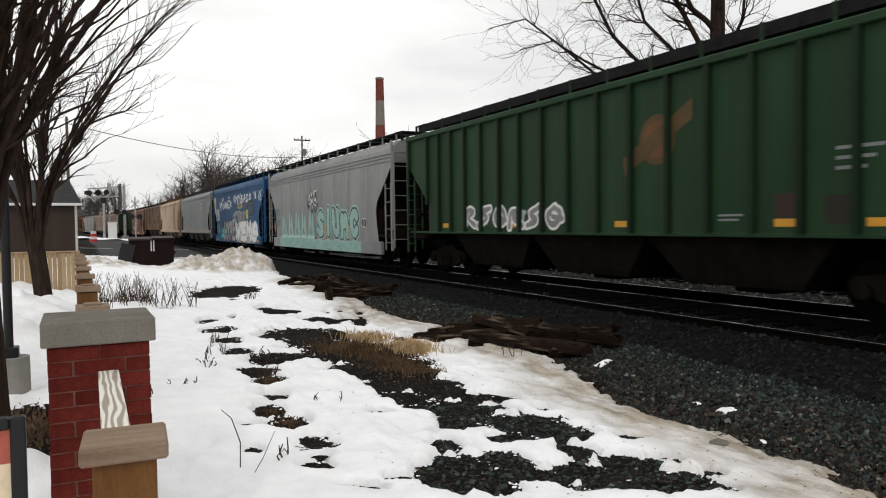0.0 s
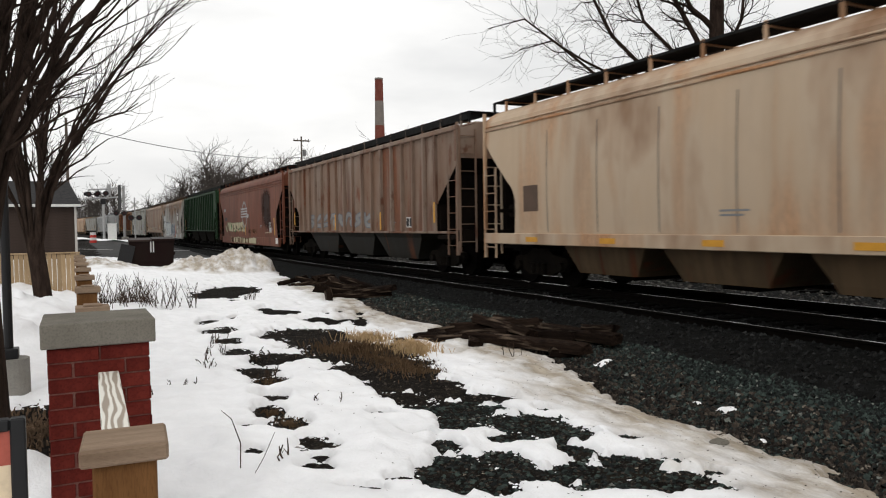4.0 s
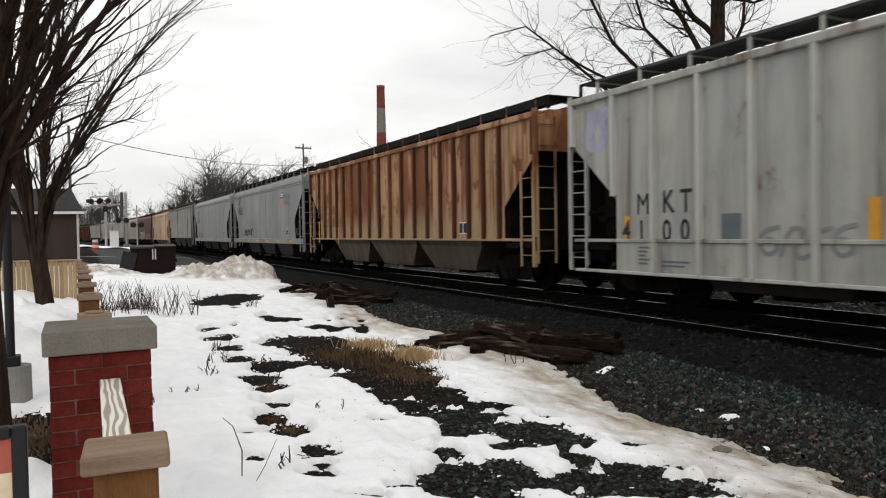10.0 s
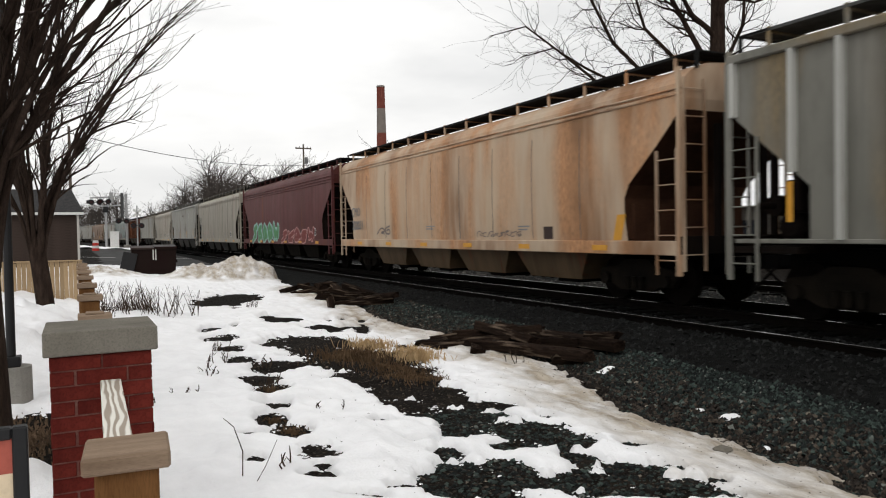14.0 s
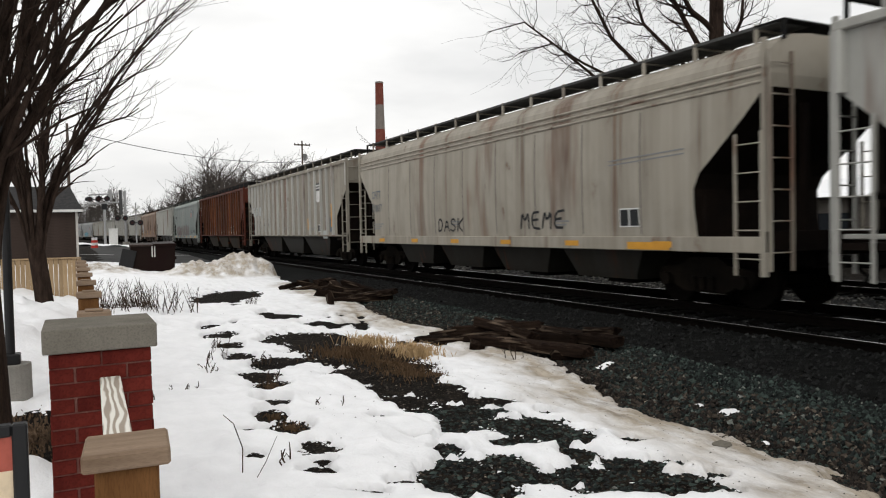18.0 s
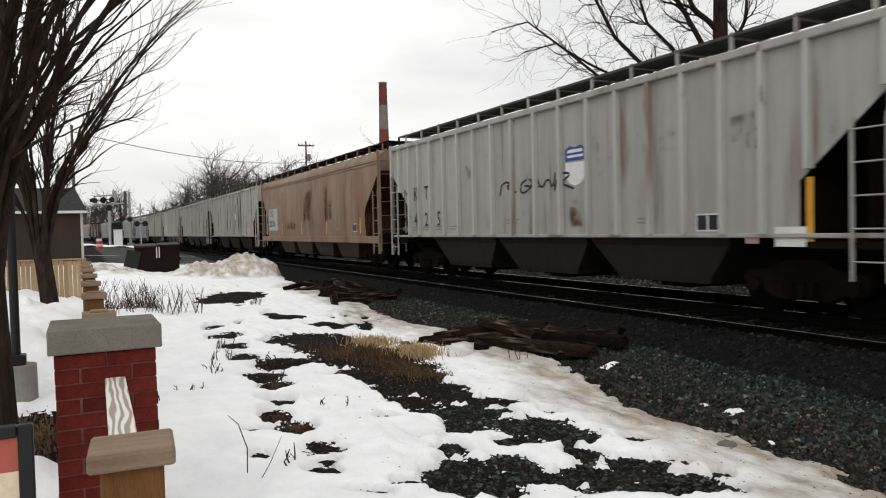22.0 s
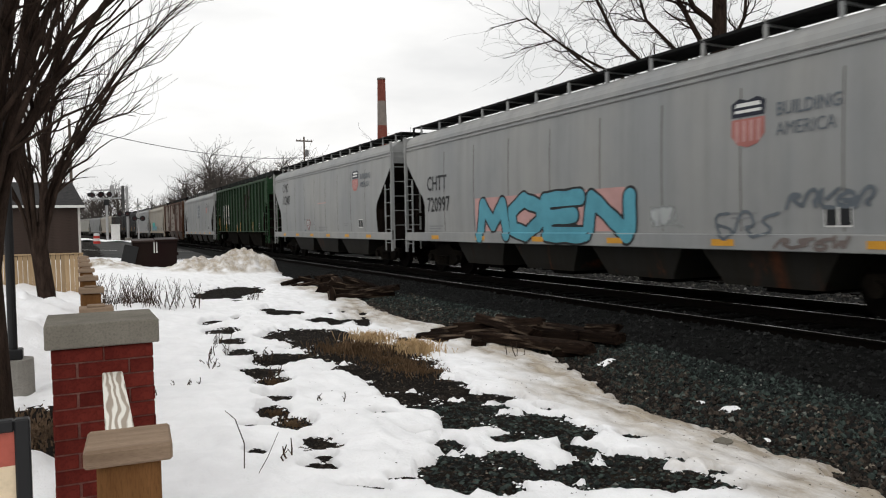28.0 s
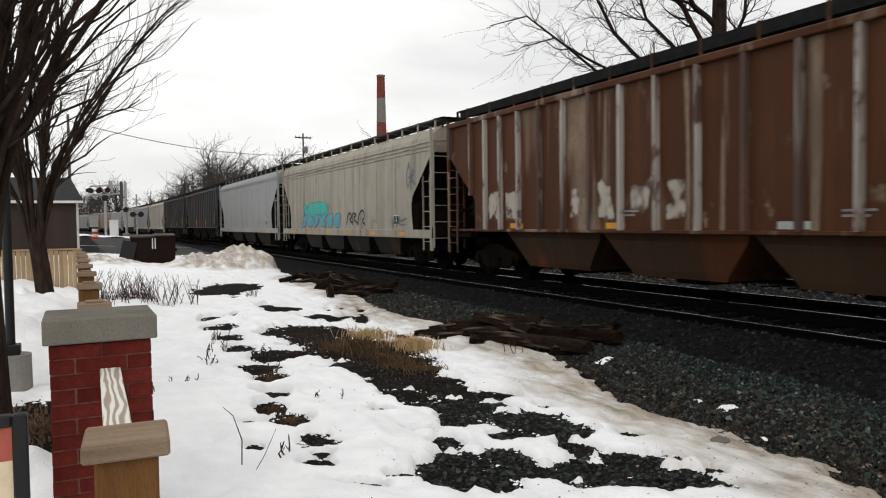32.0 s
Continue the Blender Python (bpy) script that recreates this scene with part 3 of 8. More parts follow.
# leftovers of snow on the stones
for x, y, w, d in ((5.69, 5.1, 0.13, 0.06), (5.67, 5.47, 0.07, 0.05), (5.23, 4.3, 0.05, 0.04), (6.21, 7.6, 0.16, 0.08)):
    lump = Geo()
    for j in range(8):
        for i in range(8):
            u, v = i / 3.5 - 1, j / 3.5 - 1
            k = 1 - math.hypot(u, v) + 0.35 * noise.noise((x * 9 + u * 2, y * 9 + v * 2, 1))
            px, py = x + u * w, y + v * d
            lump.v.append((px, py, bed_z(px, py) + 0.015 + 0.05 * max(min(k, 0.5), -0.9)))
    lump.f = [(j * 8 + i, j * 8 + i + 1, j * 8 + i + 9, j * 8 + i + 8) for j in range(7) for i in range(7)]
    tagged(put("snow_remnant", lump, SNOW, smooth=True), "small remnant of snow on the crushed stone", "snow")


# ---- things beside the line ----
BRICK = surface("red_brick", (0.068, 0.011, 0.009), (0.125, 0.022, 0.016), 9, 120, 0.85, 0, 0.5, 0.004, by_piece=0.2)
MORTAR = surface("old_mortar", (0.09, 0.03, 0.025), (0.17, 0.09, 0.075), 14, 120, 0.95, 0, 0.5, 0.004)
CAPSTONE = surface("weathered_limestone", (0.13, 0.12, 0.10), (0.19, 0.175, 0.15), 5, 110, 0.9, 0, 0.5, 0.004, c=(0.085, 0.08, 0.07))
CONCRETE = surface("grey_concrete", (0.22, 0.21, 0.19), (0.3, 0.285, 0.26), 4, 90, 0.9, 0, 0.4, 0.004)
LUMBER = surface("treated_lumber", (0.11, 0.052, 0.02), (0.17, 0.085, 0.034), 3, 60, 0.75, 0, 0.35, 0.003, (7, 7, 0.8), by_piece=0.12)
CAP_WOOD = surface("weathered_post_cap", (0.19, 0.135, 0.095), (0.29, 0.215, 0.155), 3, 60, 0.8, 0, 0.35, 0.003, (1.2, 9, 9))
TAN_BOARD = surface("tan_cedar_boards", (0.33, 0.23, 0.13), (0.43, 0.32, 0.2), 3, 40, 0.8, 0, 0.3, 0.003, (6, 6, 0.6), by_piece=0.15)
BLACK_PAINT = plain("black_enamel", (0.012, 0.012, 0.013), 0.45)


def grain_board():
    """Sun-bleached softwood with swirling dark growth rings."""
    m, n, l, p = tree_of("bleached_plywood_grain")
    co, mp, wv = n.new("ShaderNodeTexCoord"), n.new("ShaderNodeMapping"), n.new("ShaderNodeTexWave")
    mp.inputs["Scale"].default_value = (1, 0.16, 1)
    wv.wave_type, wv.bands_direction = "BANDS", "X"
    wv.inputs["Scale"].default_value, wv.inputs["Distortion"].default_value = 13.0, 9.0
    wv.inputs["Detail"].default_value, wv.inputs["Detail Scale"].default_value = 1.5, 1.1
    l.new(co.outputs["Object"], mp.inputs["Vector"])
    l.new(mp.outputs["Vector"], wv.inputs["Vector"])
    col = mix_node(n, l, ramp_node(n, l, wv.outputs["Fac"], 0.25, 0.7), (0.30, 0.25, 0.2), (0.68, 0.66, 0.6))
    l.new(col, p.inputs["Base Color"])
    p.inputs["Roughness"].default_value = 0.85
    bump_node(n, l, p, wv.outputs["Fac"], 0.3, 0.003)
    return m


GRAIN = grain_board()


def brick_pier(x, y, courses, label):
    """A square pier of running-bond brick under a stone cap; x, y: its near left corner."""
    pier = thing("brick_pier", pose(x, y, 0), label, "pier", "brick piers of the fence")
    w, bl, bh, j = 0.412, 0.2025, 0.060, 0.007
    z0 = 1.083 - courses * (bh + j)
    top = 1.083
    part("core", Geo().box(0.004, w - 0.004, 0.004, w - 0.004, -0.1, top), MORTAR, pier, "recessed mortar joints")
    long_b = Geo().soft_box(-bl / 2, bl / 2, -0.046, 0.046, 0, bh, 0.003).mesh("brick")
    half_b = Geo().soft_box(-0.0465, 0.0465, -0.046, 0.046, 0, bh, 0.003).mesh("brick")
    for c in range(courses):
        z = z0 + c * (bh + j) + 0.004
        for side in range(4):
            turn = Matrix.Translation((w / 2, w / 2, 0)) @ pose(0, 0, 0, 0, 0, 90 * side) @ Matrix.Translation((-w / 2, -w / 2, 0))
            odd = (c + side) % 2
            spots = ((0.0465, half_b), (0.0465 + 0.0465 + j + bl / 2, long_b)) if odd else ((bl / 2, long_b), (bl * 1.5 + j, long_b))
            if odd:
                spots = ((0.0465, half_b), (0.1032 + bl / 2, long_b), (0.1032 + bl + j + 0.0465, half_b))
            for u, me in spots:
                if u > w:
                    continue
                jig = random.uniform(-0.0025, 0.0025)
                put("brick", me, BRICK, pier, turn @ pose(u, 0.046 + jig - 0.002, z, 0, random.uniform(-0.5, 0.5), random.uniform(-0.4, 0.4)))
    part("capstone", Geo().soft_box(-0.026, w + 0.026, -0.026, w + 0.026, top + 0.002, top + 0.110, 0.005), CAPSTONE, pier, "chamfered grey limestone cap")
    return pier


brick_pier(-0.115, 3.58, 17, "square red brick pier with a grey stone cap beside the fence")


def fence_post(x, y, top, w, label):
    post = thing("fence_post", pose(x, y, 0), label, "fence post", "wooden posts of the fence")
    part("shaft", Geo().soft_box(-w / 2, w / 2, -w / 2, w / 2, -0.1, top - 0.045, 0.006), LUMBER, post)
    c = w / 2 + 0.022
    part("cap", Geo().soft_box(-c, c, -c, c, top - 0.043, top, 0.005), CAP_WOOD, post, "flat overhanging wooden cap")
    part("neck", Geo().soft_box(-w * 0.36, w * 0.36, -w * 0.36, w * 0.36, top - 0.002, top + 0.012, 0.004), CAP_WOOD, post)
    return post


near_post = thing("fence_post", pose(0.095, 1.86, 0, 0, 0, -4), "square treated-lumber post with a flat cap before a brick pier", "fence post", "wooden posts of the fence")
part("shaft", Geo().soft_box(-0.068, 0.068, -0.068, 0.068, -0.1, 1.07, 0.006), LUMBER, near_post)
part("cap", Geo().soft_box(-0.093, 0.093, -0.093, 0.093, 1.071, 1.112, 0.006), CAP_WOOD, near_post, "thick bleached square cap")
rail_top = put("fence_rail", Geo().soft_box(-0.042, 0.042, -0.82, 0.82, -0.038, 0, 0.004), GRAIN, m=pose(0.108, 2.74, 0.967, 0, 0, -1.0))
tagged(rail_top, "sun-bleached fence rail with swirling grain joining post and pier", "fence rail", "rails of the fence")
for k in range(7):
    fence_post(0.085, 4.55 + 1.6 * k, 1.17 - 0.003 * k, 0.13, "square wooden fence post with a flat cap standing in snow")
for k in range(7):
    for z in (0.45, 0.95):
        y0, y1 = (4.02 if k == 0 else 4.55 + 1.6 * (k - 1) + 0.07), 4.55 + 1.6 * k - 0.07
        tagged(put("fence_rail", Geo().soft_box(0.065, 0.105, y0, y1, z - 0.07, z + 0.07, 0.004), LUMBER), "brown lumber rail between two fence posts", "fence rail", "rails of the fence")

board_fence = thing("board_fence", pose(0.12, 18.7, 0, 0, 0, 177), "low fence of upright tan boards behind a snow bank", "fence")
plank = Geo().soft_box(-0.044, 0.044, -0.01, 0.01, 0.0, 1.06, 0.004).mesh("plank")
for k in range(46):
    put("plank", plank, TAN_BOARD, board_fence, pose(0.05 + 0.094 * k, random.uniform(-0.006, 0.006), random.uniform(-0.015, 0.015), 0, random.uniform(-0.4, 0.4), 0))
part("top_rail", Geo().soft_box(0, 4.32, -0.05, 0.05, 1.062, 1.095, 0.005), TAN_BOARD, board_fence)

# framed notice board, close by
notice = thing("notice_board", pose(0, 1.52, 0), "black-framed notice board with a red and cream panel", "sign")
part("frame_side", Geo().soft_box(-0.112, -0.087, -0.012, 0.012, 0.55, 1.262, 0.003), BLACK_PAINT, notice)
part("frame_side", Geo().soft_box(-0.76, -0.735, -0.012, 0.012, 0.55, 1.262, 0.003), BLACK_PAINT, notice)
part("frame_top", Geo().soft_box(-0.735, -0.112, -0.012, 0.012, 1.24, 1.262, 0.003), BLACK_PAINT, notice)
part("frame_bottom", Geo().soft_box(-0.735, -0.112, -0.012, 0.012, 0.55, 0.572, 0.003), BLACK_PAINT, notice)
part("header_panel", Geo().box(-0.735, -0.112, -0.004, 0.006, 1.178, 1.24), plain("salmon_red_print", (0.42, 0.10, 0.07), 0.5), notice, "salmon red printed header")
part("lower_panel", Geo().box(-0.735, -0.112, -0.004, 0.006, 0.572, 1.178), plain("cream_print", (0.74, 0.60, 0.42), 0.5), notice, "cream printed sheet")
for dx in (-0.7, -0.15):
    part("leg", Geo().soft_box(dx - 0.02, dx + 0.02, -0.015, 0.015, -0.05, 0.55, 0.003), BLACK_PAINT, notice)

# lamp post on a round footing
lamp = thing("lamp_post", pose(-0.59, 8.2, 0), "black steel lamp post on a round concrete footing", "lamp post")
part("footing", Geo().tube((0, 0, -0.1), (0, 0, 0.36), 0.18, 0.175, 24), CONCRETE, lamp, "round grey concrete footing", smooth=False)
part("base_plate", Geo().soft_box(-0.085, 0.085, -0.085, 0.085, 0.36, 0.46, 0.01), BLACK_PAINT, lamp)
part("pole", Geo().tube((0, 0, 0.46), (0, 0, 6.2), 0.042, 0.036, 14), BLACK_PAINT, lamp)


# ---- trees ----
def grow(g, p, d, r, length, level, rnd, spread, lift, min_r=0.004, wiggle=0.22):
    """One limb and its twigs."""
    steps = 5 if level < 3 else 4
    pts, rad = [p], [r]
    q, v = Vector(p), Vector(d).normalized()
    for i in range(steps):
        v = (v + Vector((rnd.uniform(-1, 1), rnd.uniform(-1, 1), rnd.uniform(-0.6, 0.8))) * wiggle * 0.5 + Vector((0, 0, lift))).normalized()
        q = q + v * length / steps
        pts.append(q.copy())
        rad.append(max(r * (1 - 0.62 * (i + 1) / steps), min_r * 0.7))
    g.path(pts, rad, 7 if level == 0 else (5 if r > 0.012 else 3))
    if level >= 5 or r < min_r * 1.5:
        return
    n = 5 if level == 0 else rnd.choice((3, 3, 4))
    for i in range(n):
        k = 1 + int((steps - 0.5) * (i + 0.6 + rnd.uniform(-0.3, 0.3)) / n)
        k = min(max(k, 1), steps)
        axis_ = (pts[k] - pts[k - 1]).normalized()
        side = axis_.cross(Vector((rnd.uniform(-1, 1), rnd.uniform(-1, 1), rnd.uniform(-1, 1)))).normalized()
        nd = axis_ + side * rnd.uniform(0.45, 1.0) * spread
        grow(g, pts[k], nd, rad[k] * rnd.uniform(0.55, 0.8), length * rnd.uniform(0.5, 0.78), level + 1, rnd, spread, lift, min_r, wiggle)


def arching_tree(x, y, r, fork, rise_, stems, seed, label, bow, size=1.0, lean=0.0):
    """A small street tree: short trunk, then stems that rise together and arch outwards."""
    rnd = random.Random(seed)
    tree = thing("bare_tree", pose(x, y, 0), label, "tree", "bare trees by the fence")
    g = Geo()
    g.path([Vector((0, 0, -0.15)), Vector((0.01, 0, 0.12)), Vector((lean * 0.5, 0.02, fork * 0.6)), Vector((lean, 0, fork)), Vector((lean, 0, fork + 0.35))], [r * 1.22, r * 1.06, r, r * 0.95, r * 0.55], 12)
    part("trunk", g, BARK, tree, smooth=True)
    g = Geo()
    for i in range(stems):
        a = 2 * math.pi * (i * 0.382 + rnd.uniform(-0.06, 0.06))
        k = bow * math.sqrt(rnd.uniform(0.02, 1))
        tall = rise_ * rnd.uniform(0.62, 1.0)
        r0 = r * rnd.uniform(0.2, 0.42) * (0.5 + 0.5 * size)
        pts, rad, n = [], [], 9
        wx = wy = 0.0
        for j in range(n + 1):
            f = j / n
            dz = tall * f
            out = r * 0.5 + 0.05 * dz + k * dz * dz * 0.82
            wx += rnd.uniform(-1, 1) * 0.05 * size * (0.4 + f)
            wy += rnd.uniform(-1, 1) * 0.05 * size * (0.4 + f)
            pts.append(Vector((lean + math.cos(a) * out + wx * (f > 0), math.sin(a) * out + wy * (f > 0), fork - 0.25 + rnd.uniform(0, 0.1) + dz)))
            rad.append(max(r0 * (1 - 0.86 * f), 0.005 * size))
        g.path(pts, rad, 6)
        for j in range(2, n + 1):
            for _ in range(rnd.choice((1, 1, 2)) if j < n else 3):
                axis_ = (pts[j] - pts[j - 1]).normalized()
                side = Vector((math.cos(a) + rnd.uniform(-1, 1), math.sin(a) + rnd.uniform(-1, 1), rnd.uniform(-0.5, 0.7)))
                grow(g, pts[j], axis_ + side * rnd.uniform(0.25, 0.6), rad[j] * rnd.uniform(0.4, 0.7), size * rnd.uniform(0.5, 1.5), 3 if rnd.random() < 0.6 else 4, rnd, 0.7, 0.05, 0.0042 * size, 0.75)
    part("crown", g, BARK, tree, "dense bare branches rising together and arching outwards", smooth=True)
    return tree


arching_tree(-0.5, 15.0, 0.145, 1.35, 6.4, 16, 3, "bare vase-shaped street tree standing in snow", 0.17, 1.0, -0.12)
arching_tree(-0.53, 5.6, 0.12, 1.45, 4.4, 20, 11, "bare young tree with dark bark beside the lamp post", 0.27, 0.85, -0.04)


def big_tree(x, y, seed, label, height=13.0, r=0.27):
    """A tall tree behind the line, with long drooping limbs."""
    rnd = random.Random(seed)
    tree = thing("bare_tree", pose(x, y, -0.3), label, "tree", "bare trees behind the tracks")
    g = Geo()
    pts = [Vector((0, 0, 0)), Vector((0.05, 0, 3)), Vector((-0.05, 0, 6)), Vector((0.12, 0.1, 9)), Vector((0.0, 0.1, height))]
    g.path(pts, [r * 1.2, r, r * 0.9, r * 0.75, r * 0.3], 10)
    part("trunk", g, BARK, tree, smooth=True)
    g = Geo()
    # long limbs that rise beside the line and arch over: run to the side and height of their bends
    for bends, r0 in ((((0, 4.2), (1.6, 5.4), (3.9, 7.6), (4.9, 8.9), (6.2, 9.9), (7.2, 10.3)), 0.10), (((0, 5.0), (0.6, 7.2), (1.6, 8.9), (3.0, 9.9), (4.6, 10.5)), 0.13), (((0, 4.6), (1.2, 6.6), (2.4, 8.0), (3.0, 9.4), (3.4, 11)), 0.10), (((0, 4.0), (2.2, 5.6), (4.6, 6.9), (6.2, 7.4), (7.4, 7.2)), 0.08), (((0, 3.6), (3.0, 5.4), (5.6, 7.2), (7.0, 8.1), (8.2, 7.9)), 0.08), (((0, 6.0), (-0.8, 8.0), (-1.4, 9.6), (-1.6, 11)), 0.09)):
        u_ = 0.84
        pts = [Vector((-0.892 * u_ * u + rnd.uniform(-0.12, 0.12), 0.45 * u_ * u + rnd.uniform(-0.4, 0.4), z + rnd.uniform(-0.1, 0.1))) for u, z in bends]
        rad = [r0 * 0.8 * (1 - 0.8 * k / (len(pts) - 1)) for k in range(len(pts))]
        g.path(pts, rad, 7)
        for k in range(1, len(pts)):
            for _ in range(7):
                f = rnd.random()
                q = pts[k - 1].lerp(pts[k], f)
                ahead = (pts[k] - pts[k - 1]).normalized()
                nd = ahead + Vector((rnd.uniform(-1, 0.5), rnd.uniform(-0.8, 0.8), rnd.uniform(-0.7, 0.8)))
                grow(g, q, nd, (rad[k - 1] + rad[k]) * rnd.uniform(0.13, 0.24), rnd.uniform(0.8, 1.9), 2, rnd, 1.05, -0.02, 0.005, 1.15)
    for z, dx, dy, up, ln, rr in ((7.6, -0.8, -0.2, 0.6, 3.2, 0.1), (6.4, 1, 0.2, 0.7, 3.0, 0.08), (8.6, 0.6, -0.5, 0.8, 3.0, 0.09), (9.5, -0.4, 0.6, 1, 3.5, 0.08)):
        grow(g, Vector((0, 0, z)), (dx, dy, up), rr, ln * 0.86, 1, rnd, 1.0, -0.015, 0.0055, 1.05)
    part("crown", g, BARK, tree, "wide bare limbs and fine twigs", smooth=True)
    return tree


big_tree(17.7, 16.2, 21, "tall bare deciduous tree behind the tracks")


# far woods: a few bare trees, repeated
def wood_tree(seed):
    rnd = random.Random(seed)
    g = Geo()
    g.path([Vector((0, 0, -1)), Vector((0.1, 0, 4)), Vector((0, 0.1, 9))], [0.3, 0.24, 0.12], 5)
    me_t = g.mesh("trunk")
    g = Geo()
    for i in range(22):
        a, z = rnd.uniform(0, 6.28), rnd.uniform(2.5, 8.8)
        grow(g, Vector((0, 0, z)), (math.cos(a), math.sin(a), rnd.uniform(0.5, 1.5)), 0.10, rnd.uniform(2.4, 4.4), 2, rnd, 1.0, 0.0, 0.022, 0.95)
    return me_t, g.mesh("crown")


WOOD = [wood_tree(40 + i) for i in range(4)]
FAR_BARK = surface("distant_bark", (0.065, 0.056, 0.05), (0.105, 0.092, 0.083), 1, 6, 0.95, 0, 0.1)
rnd = random.Random(8)


def far_tree(x, y, h):
    t = thing("bare_tree", pose(x, y, 0, 0, 0, rnd.uniform(0, 360)), "bare deciduous tree in the woods beyond the crossing", "tree", "woods beyond the crossing")
    me_t, me_c = rnd.choice(WOOD)
    k = h / 11.8
    for nm, me in (("trunk", me_t), ("crown", me_c)):
        put(nm, me, FAR_BARK, t).scale = (k, k, k)


for i in range(26):
    u = rnd.uniform(0, 1)
    y = rnd.uniform(105, 190)
    far_tree(XC + 9 + u * 24, y, rnd.uniform(9, 13) * (0.7 + 0.5 * u))
for x, y, h in ((22, 138, 16), (25, 142, 15.5), (28, 139, 14), (34, 138, 14), (38, 141, 15.5), (42, 144, 13.5), (19.5, 150, 12.5)):
    far_tree(x, y, h)
for i in range(26):
    y = rnd.uniform(125, 160)
    far_tree(XC + 10 + rnd.uniform(0, 17), y, rnd.uniform(10, 14))
for i in range(30):
    far_tree(rnd.uniform(-30, 18), rnd.uniform(290, 420), rnd.uniform(13, 19))
for i in range(16):
    y = rnd.uniform(165, 250)
    far_tree(y * rnd.uniform(0.085, 0.16), y, rnd.uniform(9, 12.5))
scrub = Geo()
for i in range(420):
    x, y = rnd.uniform(XC + 8, XC + 40), rnd.uniform(95, 200)
    h = rnd.uniform(3, 6.5)
    for k in range(5):
        scrub.tube((x, y, -0.4), (x + rnd.uniform(-1.4, 1.4), y + rnd.uniform(-1.4, 1.4), h * rnd.uniform(0.6, 1)), 0.06, 0.02, 3, False)
put("undergrowth", scrub, FAR_BARK)["kind"] = "stuff"
tagged(bpy.data.objects["undergrowth"], "leafless scrub along the line beyond the crossing", "scrub")

# ---- crossing and street ----
ASPHALT = surface("worn_asphalt", (0.045, 0.045, 0.045), (0.075, 0.075, 0.074), 0.8, 30, 0.85, 0, 0.3, 0.004)
tagged(put("road", sheet(axis([(-60, 9.4, 3.5)]), axis([(46, 100, 3)]), lambda x, y: ground_z(x) + rise(x, y) + 0.02), ASPHALT), "worn grey asphalt street leading to the crossing", "road", kind="structure")
LINE_PAINT = plain("faded_road_paint", (0.5, 0.5, 0.48), 0.8)
tagged(put("stop_line", sheet(axis([(-20, 8.5, 2)]), axis([(62, 62.5, 0.5)]), lambda x, y: ground_z(x) + rise(x, y) + 0.026), LINE_PAINT), "faded white line painted across the asphalt", "road marking", kind="structure")
SIGNAL_GREY = plain("aluminium_mast", (0.36, 0.36, 0.36), 0.5, 0.3)
WHITE_BOX = plain("white_cabinet_paint", (0.62, 0.62, 0.6), 0.6)


def signal_lights(parent, x, y, z, n=2):
    for s in ((-0.45, 0.45) if n == 2 else (0,)):
        h = part("hood", Geo().tube((x + s, y, z), (x + s, y - 0.35, z), 0.33, 0.33, 14), BLACK_PAINT, parent)
        part("lens", Geo().tube((x + s, y - 0.2, z), (x + s, y - 0.36, z), 0.15, 0.15, 12), plain("dark_red_glass", (0.03, 0.006, 0.006), 0.3), h, "unlit dark red lens")
    part("crossbar", Geo().box(x - 0.6, x + 0.6, y - 0.03, y + 0.03, z - 0.04, z + 0.04), BLACK_PAINT, parent)


gz = 0.42
cant = thing("crossing_signal", pose(0, 100, 0), "grey cantilever crossing signal with flashing light heads over the street", "signal")
part("mast", Geo().tube((5.8, 0, gz), (5.8, 0, 7.05), 0.17, 0.15, 12), SIGNAL_GREY, cant)
part("base", Geo().soft_box(5.4, 6.2, -0.4, 0.4, gz - 0.3, gz + 0.2, 0.05), CONCRETE, cant)
for z in (5.65, 6.75):
    part("chord", Geo().tube((1.75, 0, z - 0.25), (5.8, 0, z), 0.09, 0.09, 8), SIGNAL_GREY, cant)
for k in range(5):
    x = 1.8 + 1.0 * k
    part("strut", Geo().tube((x, 0, 5.4 + 0.06 * k), (x + 0.0, 0, 6.5 + 0.06 * k), 0.06, 0.06, 6), SIGNAL_GREY, cant)
for x, z in ((2.3, 5.95), (3.3, 6.05)):
    signal_lights(cant, x, -0.1, z)
part("side_light", Geo().tube((1.3, 0, 6.0), (1.75, 0, 6.0), 0.2, 0.3, 12), BLACK_PAINT, cant)
signal_lights(cant, 5.3, -0.2, 3.6)
part("finial", Geo().soft_box(3.95, 4.35, -0.15, 0.15, 5.8, 7.2, 0.05), SIGNAL_GREY, cant)
part("finial", Geo().soft_box(5.15, 5.5, -0.15, 0.15, 4.0, 7.15, 0.05), plain("dark_pole_box", (0.07, 0.07, 0.07)), cant)
mast = thing("crossing_mast", pose(3.33, 97, 0), "grey signal mast with a dark flasher head", "signal")
part("mast", Geo().tube((0, 0, gz), (0, 0, 5.0), 0.16, 0.15, 12), SIGNAL_GREY, mast)
part("flasher", Geo().soft_box(-0.3, 0.3, -0.3, 0.2, 4.6, 5.3, 0.08), BLACK_PAINT, mast)
gate = thing("crossing_gate_signal", pose(6.75, 96, 0), "crossing signal with crossbuck and black flasher lamps", "signal")
part("mast", Geo().tube((0, 0, 0.2), (0, 0, 5.4), 0.09, 0.08, 10), SIGNAL_GREY, gate)
for a in (-45, 45):
    part("crossbuck_arm", Geo().soft_box(-0.62, 0.62, -0.02, 0.0, -0.11, 0.11, 0.004), WHITE_BOX, gate, m=pose(0, -0.12, 4.5, 0, a, 0))
